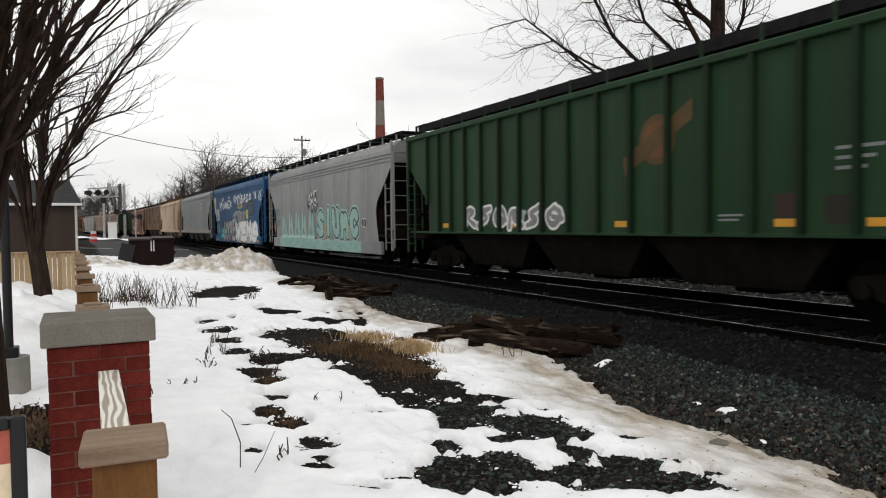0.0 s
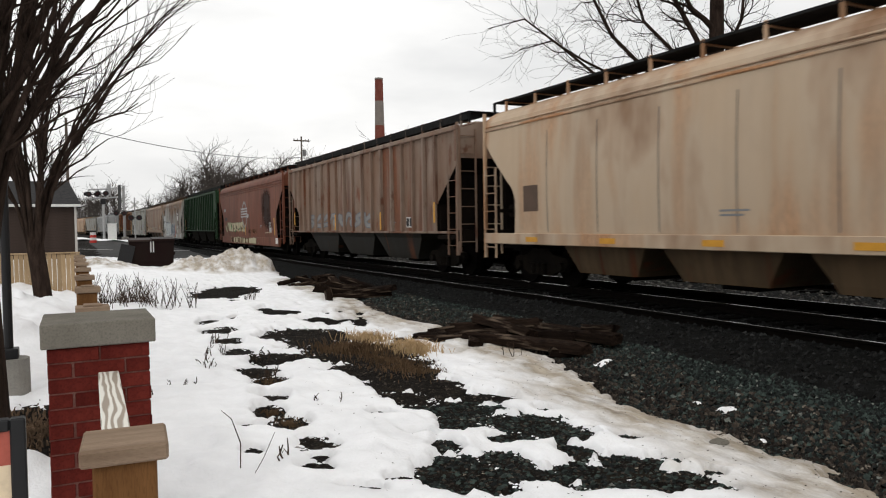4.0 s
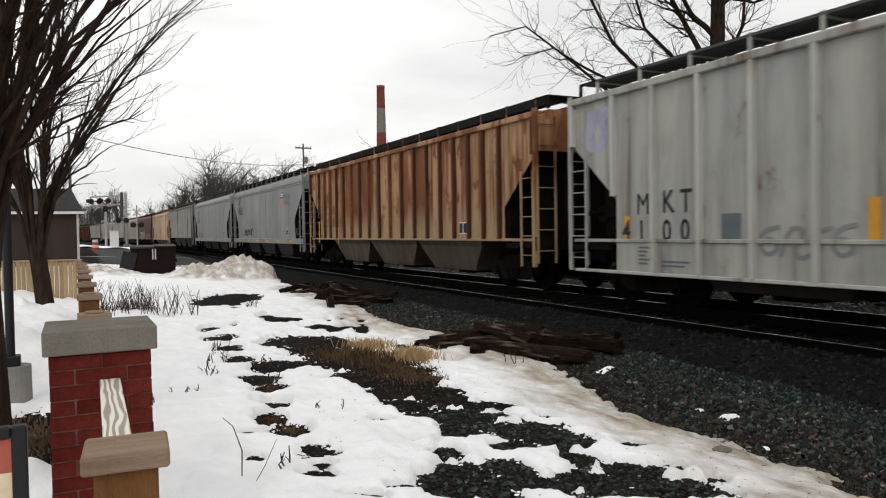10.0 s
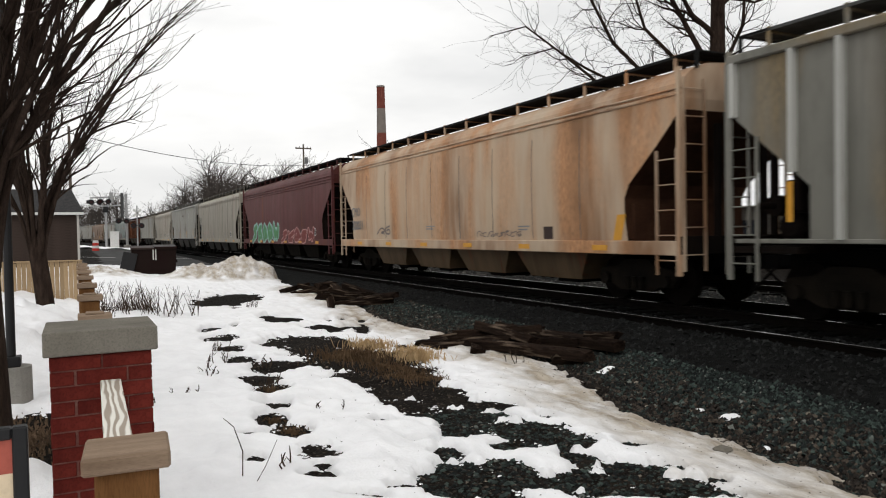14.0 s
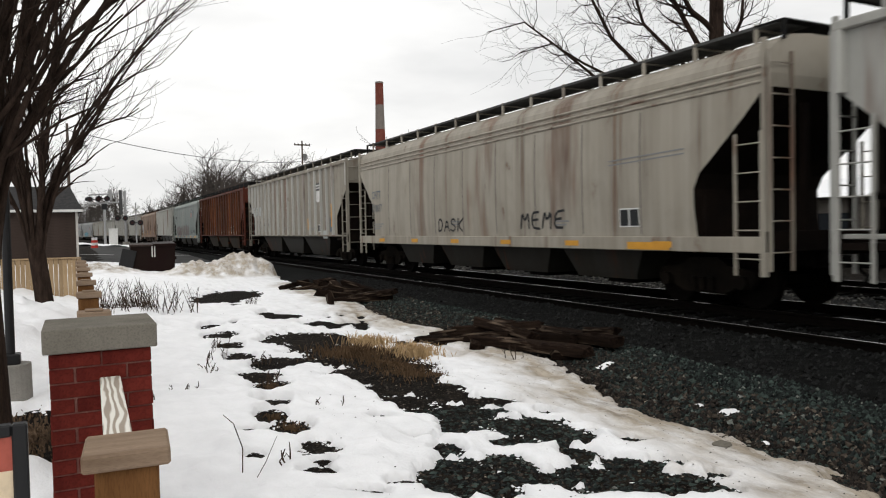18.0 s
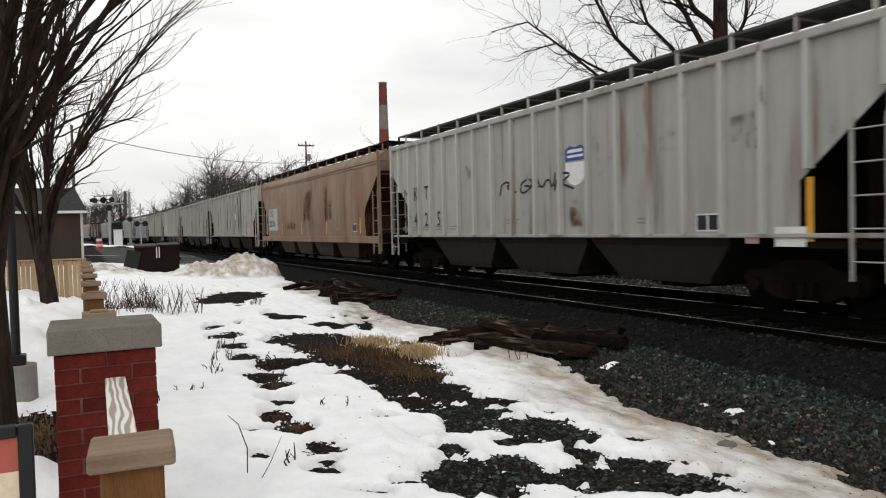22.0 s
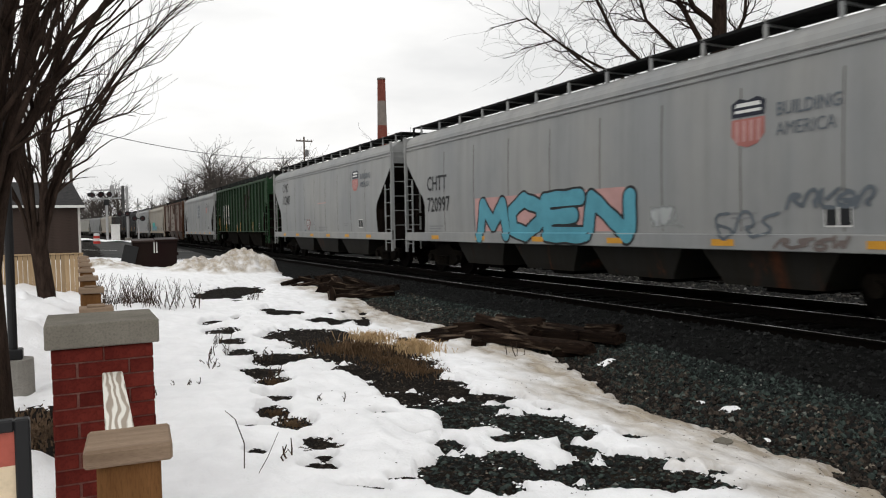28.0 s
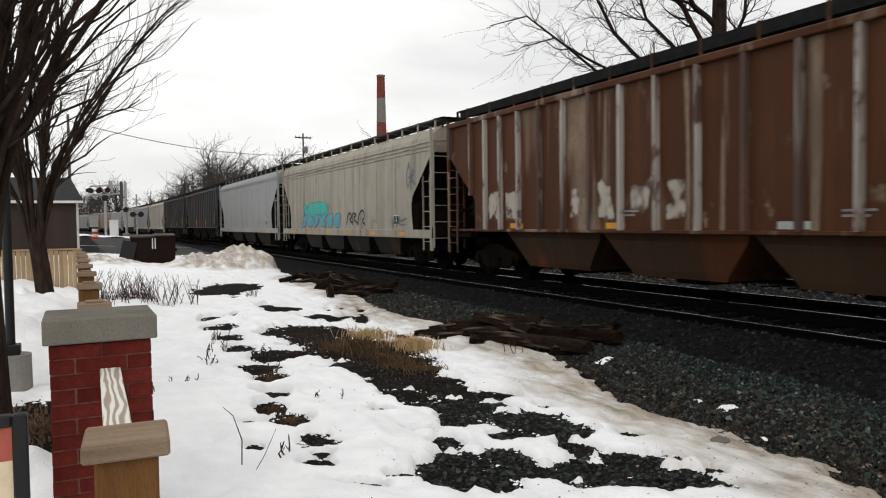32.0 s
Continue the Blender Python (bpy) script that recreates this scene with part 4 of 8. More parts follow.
signal_lights(gate, 0, -0.1, 2.95)
cabinet = thing("signal_cabinet", pose(4.2, 96.5, 0), "white equipment cabinet beside the crossing", "cabinet")
part("body", Geo().soft_box(-0.48, 0.48, -0.4, 0.4, gz - 0.1, 2.2, 0.03), WHITE_BOX, cabinet)
part("lid", Geo().soft_box(-0.54, 0.54, -0.46, 0.46, 2.2, 2.3, 0.03), WHITE_BOX, cabinet)
barrel = thing("traffic_barrel", pose(1.75, 80, 0.28), "red and white striped traffic barrel on the street", "traffic barrel")
for k, c in enumerate(((0.5, 0.04, 0.03), (0.7, 0.7, 0.7), (0.5, 0.04, 0.03), (0.7, 0.7, 0.7))):
    part("band", Geo().tube((0, 0, k * 0.26), (0, 0, k * 0.26 + 0.26), 0.33 - 0.02 * k, 0.32 - 0.02 * k, 16), plain("barrel_band", c), barrel)
tagged(put("snow_verge", sheet(axis([(0.4, 9, 0.4)]), axis([(88, 97, 0.6)]), lambda x, y: ground_z(x) + rise(x, y) + 0.05 + 0.28 * max(0, noise.noise((x * 0.6, y * 0.5, 2)) + 0.25)), SNOW, smooth=True), "low ploughed snow along the far side of the street", "snow", kind="structure")

# brown shed with a dark hipped roof
shed = thing("shed", pose(-5.1, 45, 0), "small brown clapboard building with a dark hip roof and white fascia", "building")
SHED_WALL = surface("brown_clapboard", (0.035, 0.026, 0.022), (0.055, 0.04, 0.034), 2, 40, 0.85, 0, 0.3, 0.004, (1, 1, 8))
clap = Geo().rings([[(-4.7, -0.03, 0), (-4.7, 0.0, 0), (-4.7, -0.012, 0.155)], [(5.2, -0.03, 0), (5.2, 0.0, 0), (5.2, -0.012, 0.155)]]).mesh("clapboard")
for k in range(19):
    put("clapboard", clap, SHED_WALL, shed, pose(0, 0, 0.15 * k))
part("wall", Geo().box(-4.7, 5.25, 0.0, 6.0, -0.1, 2.95), SHED_WALL, shed)
part("corner_board", Geo().soft_box(5.18, 5.3, -0.06, 0.06, 0, 2.9, 0.005), plain("pale_trim", (0.45, 0.43, 0.4)), shed)
part("fascia", Geo().soft_box(-5.2, 5.55, -0.42, -0.36, 2.86, 3.0, 0.01), plain("white_fascia", (0.6, 0.6, 0.58)), shed, "white painted fascia board")
g = Geo()
g.add([(-5.2, -0.42, 2.98), (5.55, -0.42, 2.98), (5.55, 6.4, 2.98), (-5.2, 6.4, 2.98), (-2.2, 3.0, 4.42), (4.95, 3.0, 4.42)], [(0, 1, 5, 4), (1, 2, 5), (2, 3, 4, 5), (3, 0, 4), (0, 3, 2, 1)])
part("roof", g, surface("dark_shingles", (0.03, 0.03, 0.032), (0.055, 0.053, 0.052), 6, 40, 0.9, 0, 0.5, 0.01), shed, "dark shingled hip roof")

# dumpster
dump = thing("dumpster", pose(3.17, 35.6, -0.22, 0, 0, -2), "dark red-brown steel dumpster half sunk in snow", "dumpster")
DUMP = paint("dark_red_dumpster_paint", (0.012, 0.004, 0.0035), 0.0, 0.3, 23, fade=(0.02, 0.008, 0.007))
part("box", Geo().rings([[(-0.92, 0, 0.05), (0.92, 0, 0.05), (0.92, 1.3, 0.05), (-0.92, 1.3, 0.05)], [(-0.95, -0.1, 1.25), (0.95, -0.1, 1.25), (0.95, 1.4, 1.25), (-0.95, 1.4, 1.25)]]), DUMP, dump)
part("lid", Geo().soft_box(-0.98, 0.0, -0.15, 1.42, 1.25, 1.33, 0.02, pose(0, 0, 0.0, 3, 0, 0)), plain("brown_plastic_lid", (0.03, 0.018, 0.014)), dump)
part("lid", Geo().soft_box(0.01, 0.98, -0.15, 1.42, 1.25, 1.36, 0.02, pose(0, 0, 0.0, 3, 0, 0)), DUMP, dump)
for x in (-0.04, 0.07):
    part("label_strip", Geo().box(x - 0.025, x + 0.025, -0.118, -0.1, 0.75, 1.32), WHITE_BOX, dump, "white vertical strip")
for x in (-0.96, 0.96):
    part("lift_pocket", Geo().soft_box(x - 0.06, x + 0.06, 0.2, 1.1, 0.6, 0.75, 0.01), DUMP, dump)
tagged(put("leaning_panel", Geo().soft_box(-0.3, 0.3, -0.02, 0.02, 0, 1.0, 0.01), BLACK_PAINT, m=pose(1.95, 35.4, -0.08, -6, 14, 0)), "black panel leaning against the dumpster", "panel")

# ---- old sleepers and clutter by the track ----
OLD_TIE = surface("weathered_sleeper_wood", (0.006, 0.0042, 0.0034), (0.026, 0.0165, 0.0115), 3, 45, 0.9, 0, 0.9, 0.015, (1, 8, 8), c=(0.15, 0.112, 0.082), c_amount=(0.58, 0.72), by_piece=0.45)


def sleeper(x, y, z, length, yaw, pitch=0, roll=0, label="old creosoted railway sleeper lying on the ballast edge"):
    """A rotten baulk: uneven faces, chipped arrises and ragged ends."""
    chips = random.Random(int(x * 1000 + y * 37))
    shape = ((-0.115, 0.01), (-0.105, 0.0), (0.105, 0.0), (0.115, 0.01), (0.115, 0.13), (0.098, 0.15), (0.03, 0.152), (-0.04, 0.15), (-0.1, 0.15), (-0.115, 0.132))
    count, ends = max(int(length / 0.13), 4), [chips.uniform(-0.07, 0.07) for _ in shape] + [chips.uniform(-0.07, 0.07) for _ in shape]
    rows = []
    for k in range(count + 1):
        wear = [chips.uniform(-0.05, 0.006) if j > 3 and chips.random() < 0.3 else chips.uniform(-0.009, 0.006) for j in range(len(shape))]
        rows.append([(-length / 2 + length * k / count + (ends[j] if k == 0 else ends[j - len(shape)] if k == count else 0), a + (0.4 * w if a < 0 else -0.4 * w) * (abs(a) > 0.05) * -1, max(b + (w if b > 0.1 else 0), 0)) for j, ((a, b), w) in enumerate(zip(shape, wear))])
    return tagged(put("old_sleeper", Geo().rings(rows), OLD_TIE, m=pose(x, y, z, roll, pitch, yaw)), label, "sleeper", "discarded sleepers")


sleeper(5.92, 9.15, -0.24, 2.35, 105, 1, 0)
sleeper(6.72, 9.35, -0.16, 2.4, 99, 0, -5)
sleeper(6.3, 9.75, -0.24, 2.0, 112, 3, 10)
sleeper(6.2, 10.35, -0.16, 1.5, 128, 6, 14, "split dark sleeper lying across others on the ballast")
for x, y, z, ln, yaw, pitch, roll in ((5.45, 10.3, -0.31, 1.1, 150, 3, 12), (5.2, 10.75, -0.32, 0.7, 20, 0, 15), (5.75, 10.9, -0.27, 0.9, 170, 5, 20), (5.55, 9.9, -0.33, 0.5, 60, 0, 10), (6.15, 8.35, -0.30, 0.45, 140, 0, 8), (6.55, 10.9, -0.2, 0.9, 35, 5, -12), (5.0, 10.4, -0.34, 0.5, 100, 0, 10), (6.1, 9.95, -0.12, 1.3, 100, -4, 20), (6.5, 10.3, -0.17, 0.9, 110, -6, -15), (6.95, 8.6, -0.08, 0.5, 112, 4, 5), (5.75, 10.0, -0.24, 0.8, 130, 6, 25)):
    sleeper(x, y, z, ln, yaw, pitch, roll, "broken piece of rotten sleeper at the snow's edge")
sleeper(6.6, 17.8, -0.28, 1.7, 138, 3, 0)
sleeper(6.3, 18.3, -0.20, 1.5, 160, -6, 12)
sleeper(6.9, 17.5, -0.14, 1.2, 120, 8, -10)
sleeper(5.6, 17.45, -0.35, 0.72, 0, 80, 0, "short sleeper end standing upright at the snow's edge")
rnd = random.Random(77)
for i in range(10):
    sleeper(rnd.uniform(6.1, 7.2), rnd.uniform(19, 24), rnd.uniform(-0.3, -0.12), rnd.uniform(0.5, 1.3), rnd.uniform(0, 180), rnd.uniform(-15, 15), rnd.uniform(-15, 15), "broken piece of dark sleeper beside the track")
tagged(put("flat_stone", Geo().soft_box(-0.085, 0.085, -0.06, 0.06, 0, 0.045, 0.02), CAPSTONE, m=pose(4.68, 4.27, -0.245, 3, 6, 20)), "flat tan stone lying on dirty ice", "stone")

# dry grass and weeds
STRAW = surface("dry_straw_grass", (0.36, 0.24, 0.12), (0.56, 0.41, 0.24), 3, 20, 0.9, 0, 0.1)
DULL = surface("dead_brown_grass", (0.075, 0.048, 0.028), (0.14, 0.092, 0.054), 3, 20, 0.9, 0, 0.1)
STALK = surface("dry_weed_stalk", (0.030, 0.021, 0.016), (0.07, 0.05, 0.037), 3, 20, 0.9, 0, 0.1)


LITTER = surface("brown_leaf_litter", (0.08, 0.054, 0.036), (0.17, 0.115, 0.075), 3, 20, 0.9, 0, 0.1)


def tuft(name, x, y, rx, ry, count, height, material, label, flat=0.9):
    rnd_ = random.Random(int(x * 100 + y))
    g = Geo()
    for i in range(count):
        a, k = rnd_.uniform(0, 6.28), abs(rnd_.gauss(0, 0.55))
        px, py = x + rx * k * math.cos(a), y + ry * k * math.sin(a)
        z = soil_z(px, py)
        h = height * rnd_.uniform(0.5, 1.1)
        b = rnd_.uniform(0, 6.28)
        lx, ly = math.cos(b) * h * flat * rnd_.uniform(0.3, 1), math.sin(b) * h * flat * rnd_.uniform(0.3, 1)
        w = 0.005
        g.add([(px - w, py, z), (px + w, py, z), (px + lx * 0.45 + w, py + ly * 0.45, z + h * 0.7), (px + lx * 0.45 - w, py + ly * 0.45, z + h * 0.7), (px + lx, py + ly, z + h * 0.85)], [(0, 1, 2, 3), (3, 2, 4)])
    return tagged(put(name, g, material), label, "grass", kind="stuff")


tuft("dry_grass", 4.15, 10.85, 0.45, 0.5, 420, 0.2, STRAW, "tuft of dry straw-coloured grass in the snow")
tuft("dry_grass", 4.42, 9.75, 0.4, 0.55, 560, 0.21, STRAW, "tuft of dry straw-coloured grass in the snow")
tuft("dead_grass", 3.55, 9.9, 0.6, 0.6, 900, 0.15, DULL, "flattened dead brown grass on bare soil")
tuft("dead_grass", 3.75, 9.0, 0.5, 0.8, 800, 0.05, DULL, "flattened dead brown grass on bare soil")
tuft("dead_grass", 3.7, 8.3, 0.5, 0.7, 500, 0.07, DULL, "flattened dead brown grass on bare soil")
tuft("dead_grass", 1.58, 6.05, 0.12, 0.2, 160, 0.03, DULL, "dead grass in a melted hollow")
tuft("dead_grass", 1.52, 6.45, 0.1, 0.15, 100, 0.03, DULL, "dead grass in a melted hollow")
tuft("dead_grass", 1.85, 7.8, 0.15, 0.22, 120, 0.04, DULL, "dead grass in a melted hollow")
tuft("leaf_litter", -0.42, 6.6, 0.4, 1.0, 1400, 0.05, LITTER, "brown leaf litter beside the lamp footing")


def weeds(x, y, n, height, seed, r=0.35, label="bare dry weed stalks poking through the snow"):
    rnd_ = random.Random(seed)
    w = thing("weeds", pose(x, y, ground_z(x)), label, "weeds", "dry weeds in the snow")
    g = Geo()
    for i in range(n):
        a = rnd_.uniform(0, 6.28)
        p = Vector((r * rnd_.uniform(-1, 1), r * rnd_.uniform(-1, 1), -0.02))
        h = height * rnd_.uniform(0.4, 1.1)
        t = p + Vector((math.cos(a) * h * 0.35, math.sin(a) * h * 0.35, h))
        m_ = (p + t) / 2 + Vector((rnd_.uniform(-0.03, 0.03), rnd_.uniform(-0.03, 0.03), 0.02))
        g.path([p, m_, t], [0.008, 0.0065, 0.004], 3)
        for k in range(2):
            q = p.lerp(t, rnd_.uniform(0.4, 0.9))
            g.path([q, q + Vector((rnd_.uniform(-1, 1), rnd_.uniform(-1, 1), 1)) * h * 0.18], [0.004, 0.0025], 3)
    part("stalks", g, STALK, w)
    return w


weeds(0.85, 17.5, 60, 0.62, 1, 0.6)
weeds(1.2, 16.6, 60, 0.3, 61, 0.25)
weeds(0.7, 16.4, 50, 0.28, 62, 0.25)
weeds(1.45, 16.0, 34, 0.6, 2, 0.45)
weeds(0.6, 15.6, 20, 0.5, 3, 0.4)
weeds(2.0, 15.9, 14, 0.6, 31, 0.3)
for k, (x, y, n, h) in enumerate(((3.8, 18.0, 14, 0.3), (1.3, 8.6, 7, 0.2), (0.9, 7.6, 5, 0.15), (1.55, 9.6, 8, 0.2), (1.75, 10.6, 8, 0.2), (2.05, 6.6, 3, 0.14), (1.2, 5.0, 4, 0.16), (5.4, 8.6, 4, 0.25), (0.55, 7.2, 4, 0.13), (2.1, 9.3, 10, 0.16), (1.85, 8.0, 10, 0.16))):
    weeds(x, y, n, h, 50 + k, 0.14)
bent = Geo().path([Vector((0.92, 4.75, 0.04)), Vector((0.93, 4.78, 0.2)), Vector((0.88, 4.8, 0.36)), Vector((0.82, 4.82, 0.42))], [0.004, 0.004, 0.003, 0.002], 4)
tagged(put("weed_stem", bent, STALK), "single bent dry stem standing in snow", "weeds")
bent = Geo().path([Vector((0.98, 4.6, 0.05)), Vector((1.05, 4.66, 0.12)), Vector((1.14, 4.72, 0.26))], [0.003, 0.003, 0.002], 4)
tagged(put("weed_stem", bent, STALK), "single bent dry stem standing in snow", "weeds")

# ---- far things ----
chimney = thing("factory_chimney", pose(113.6, 280, 0), "tall factory chimney banded red and grey", "chimney")
C_RED, C_GREY = surface("chimney_red", (0.17, 0.05, 0.038), (0.24, 0.085, 0.065), 0.5, 4, 0.9, c=(0.26, 0.17, 0.14)), surface("chimney_grey", (0.20, 0.175, 0.16), (0.27, 0.235, 0.21), 0.4, 4, 0.9)
for z0, z1, r0, r1, mt, lb in ((0, 30, 2.6, 2.2, C_GREY, "grey shaft"), (30, 42.5, 2.2, 1.95, C_RED, "faded red band"), (42.5, 52.5, 1.95, 1.75, C_GREY, "pale grey band"), (52.5, 61.6, 1.75, 1.62, C_RED, "faded red band")):
    part("band", Geo().tube((0, 0, z0), (0, 0, z1), r0, r1, 20), mt, chimney, lb)
part("rim", Geo().tube((0, 0, 61.2), (0, 0, 61.9), 1.72, 1.72, 20), C_GREY, chimney)
WOOD_POLE = surface("grey_pole_wood", (0.10, 0.08, 0.065), (0.15, 0.125, 0.105), 2, 20, 0.9)
pole = thing("utility_pole", pose(31.65, 110, 0), "wooden utility pole with a crossarm and transformer", "utility pole")
part("pole", Geo().tube((0, 0, -0.5), (0, 0, 15.4), 0.17, 0.12, 10), WOOD_POLE, pole)
part("crossarm", Geo().soft_box(-1.25, 1.25, -0.08, 0.08, 14.65, 14.85, 0.01), WOOD_POLE, pole)
part("transformer", Geo().tube((0.42, 0, 12.4), (0.42, 0, 13.4), 0.26, 0.26, 12), plain("transformer_grey", (0.2, 0.2, 0.2)), pole)
for dx in (-1.15, -0.6, 0.6, 1.15):
    part("insulator", Geo().tube((dx, 0, 14.85), (dx, 0, 15.05), 0.06, 0.04, 8), BLACK_PAINT, pole)
street_lamp = thing("street_lamp", pose(-0.3, 75, 0), "tall grey pole with a street lamp arm", "street lamp")
part("pole", Geo().tube((0, 0, 0), (0, 0, 11.8), 0.16, 0.11, 10), WOOD_POLE, street_lamp)
part("arm", Geo().path([Vector((0, 0, 9.1)), Vector((0.5, 0, 9.7)), Vector((1.0, 0, 9.85))], [0.04, 0.035, 0.03], 6), SIGNAL_GREY, street_lamp)
part("lamp_head", Geo().soft_box(0.85, 1.65, -0.14, 0.14, 9.75, 9.9, 0.04), SIGNAL_GREY, street_lamp)


def wire(a, b, sag, r=0.03):
    a, b = Vector(a), Vector(b)
    pts = [a.lerp(b, k / 14) - Vector((0, 0, sag * 4 * (k / 14) * (1 - k / 14))) for k in range(15)]
    return Geo().path(pts, [r] * 15, 4)


tagged(put("overhead_wire", wire((-0.3, 75, 11.2), (31.65, 110, 12.2), 1.1, 0.035), BLACK_PAINT), "sagging overhead wire between two poles", "wire")
tagged(put("overhead_wire", wire((31.65, 110, 12.1), (70, 60, 11.0), 1.2, 0.03), BLACK_PAINT), "sagging overhead wire behind the tracks", "wire")

# low building behind the tracks, glimpsed between cars
store = thing("low_building", pose(30, 16, 0), "long low brown building with a snowy roof behind the tracks", "building")
part("wall", Geo().box(0, 9, -22, 22, -0.3, 2.7), surface("brown_siding", (0.10, 0.09, 0.08), (0.15, 0.135, 0.12), 2, 20, 0.85, 0, 0.2, 0.01, (1, 1, 6)), store)
part("roof", Geo().add([(-0.7, -22.6, 2.6), (-0.7, 22.6, 2.6), (4.5, 22.6, 3.7), (4.5, -22.6, 3.7), (9.7, -22.6, 2.6), (9.7, 22.6, 2.6)], [(0, 3, 2, 1), (3, 4, 5, 2), (0, 1, 5, 4), (0, 4, 3), (1, 2, 5)]), SNOW, store, "snow-covered roof")
for k in range(9):
    w = part("window", Geo().box(-0.03, 0.05, -0.75, 0.75, 0.6, 1.9), plain("dark_window_glass", (0.02, 0.024, 0.03), 0.15), store, m=pose(0, -20 + 5 * k, 0))
    part("sill", Geo().soft_box(-0.1, 0.0, -0.85, 0.85, 0.52, 0.6, 0.01), WHITE_BOX, w)


# ---- the train ----
HW = 1.60            # half width of a car
SILL = 1.18          # underside of the side sill, over the rail
EAVE, ROOF = 4.12, 4.38
YELLOW = plain("yellow_reflective_tape", (0.62, 0.30, 0.03), 0.5)
WHITE = plain("white_stencil_paint", (0.72, 0.72, 0.70), 0.6)
DARK_INK = plain("dark_stencil_paint", (0.014, 0.015, 0.017), 0.6)
# bay grime, darkened in colour for the deep shade under a car
SHADED_BAY_GRIME = surface("shaded_brown_grime", (0.011, 0.010, 0.0088), (0.032, 0.029, 0.0245), 1.2, 40, 0.85, 0, 0.2, 0.004)
SEAM = surface("sooty_weld", (0.07, 0.066, 0.06), (0.17, 0.16, 0.15), 2, 30, 0.8)
# car ends: soot plus the shade of their recess, both in this near-black
SOOT_SHADE = surface("sooty_shaded_brown_steel", (0.005, 0.004, 0.0035), (0.013, 0.009, 0.007), 1.6, 40, 0.85, 0, 0.2, 0.004)
# grating seen from below, the shade of its underside put into the colour
SHADED_GALV = surface("shaded_grating", (0.010, 0.010, 0.010), (0.022, 0.022, 0.022), 5, 60, 0.8, 0.0, 0.2, 0.003)


def half_length(kind, z, L):
    """Half the length of the hull at height z: full at the top, cut away above the trucks."""
    e = L / 2
    if kind == "ribbed":
        if z >= 3.3:
            return e
        if z <= 2.05:
            return e - 1.45
        return e - 1.45 * (3.3 - z) / 1.25
    if z >= 3.6:
        return e
    if z <= 2.2:
        return e - 1.47 + 0.12 * max(1.75 - z, 0)
    k = (3.6 - z) / 1.4
    return e - 1.47 * k ** 1.12


def half_width(kind, z):
    if kind == "ribbed":
        return HW - 0.07 if z <= EAVE else (HW - 0.07) * (1 - (z - EAVE) / (ROOF - EAVE) * 0.62)
    if z <= 3.92:
        return HW - 0.05 * ((z - 2.4) / 1.52) ** 2 if z > 2.4 else HW - 0.03 * ((2.4 - z) / 1.2) ** 2
    k = min((z - 3.92) / (ROOF + 0.05 - 3.92), 1)
    return (HW - 0.05) * (1 - 0.62 * (1 - math.sqrt(max(1 - k * k, 0))))


MESH = {}


def cached(key, build):
    if key not in MESH:
        MESH[key] = build()
    return MESH[key]


# cars with deep side sills, and cars with pressed beads under the eaves
SKIRT = (1, 2, 6, 8)
BEADED = (1, 2, 6, 8, 16, 19, 34)
# where the first rib of a car sits, metres from its rear end; the ribs stand closer near the ends
RIB_FIRST = {0: 1.42, 7: 1.0, 11: 1.62, 14: 1.6, 18: 1.18, 20: 1.02, 21: 1.33, 23: 0.92, 25: 1.05, 26: 0.85, 31: 1.06, 33: 1.52}
# how far the marks and ribs of a car sit from their usual distance to its rear end
DRIFT = {2: -0.05, 3: -0.08, 4: -0.16, 5: -0.12, 6: -0.23, 7: -0.53, 8: -0.13, 9: -0.18, 10: 0.14, 11: -0.24, 12: -0.28, 13: -0.13, 14: -0.41, 15: -0.16, 16: 0.05, 17: -0.66, 18: -0.16, 19: -0.53, 20: -0.08, 21: -0.13, 22: 0.02, 23: -0.18, 24: 0.10, 25: 0.17, 26: 0.29, 27: -0.13, 29: 0.25, 30: -0.38, 31: -0.16, 32: -0.21, 33: -0.21, 34: -0.03}
RIB_STEPS = (0.76, 0.75, 0.82, 0.88, 0.9, 0.91, 0.95, 0.97, 0.99, 0.98, 0.97, 0.92, 0.9, 0.85, 0.85, 0.79, 0.79)


def drift_of(i):
    return DRIFT[i] if i in DRIFT else 0.0


def rib_places(i, L):
    """Metres from the rear end to each upright rib."""
    b = (RIB_FIRST[i] if i in RIB_FIRST else 1.2) + drift_of(i)
    out = [0.12, b] if i != 10 else [0.12, 1.28 + drift_of(10)]
    for k in range(17 if i != 10 else 13):
        b = out[-1] + (RIB_STEPS[k] if i != 10 else 1.095)
        if b < L - 0.9:
            out.append(b)
    return out + [L - 0.12]


def hull_rings(kind, L, foot):
    zs = [foot, 1.5, 1.75, 2.05, 2.3, 2.6, 2.9, 3.1, 3.3, 3.55, 3.75]
    zs += [EAVE, 4.2, 4.29, ROOF] if kind == "ribbed" else [3.92, 4.02, 4.12, 4.22, 4.32, 4.39, ROOF + 0.05]
    out = []
    for z in zs:
        e, w = half_length(kind, z, L), half_width(kind, z)
        ys_ = [-e, -L / 2 + 1.6, -L / 6, L / 6, L / 2 - 1.6, e]
        out.append([(-w, y, z) for y in ys_] + [(w, y, z) for y in ys_[::-1]])
    return out


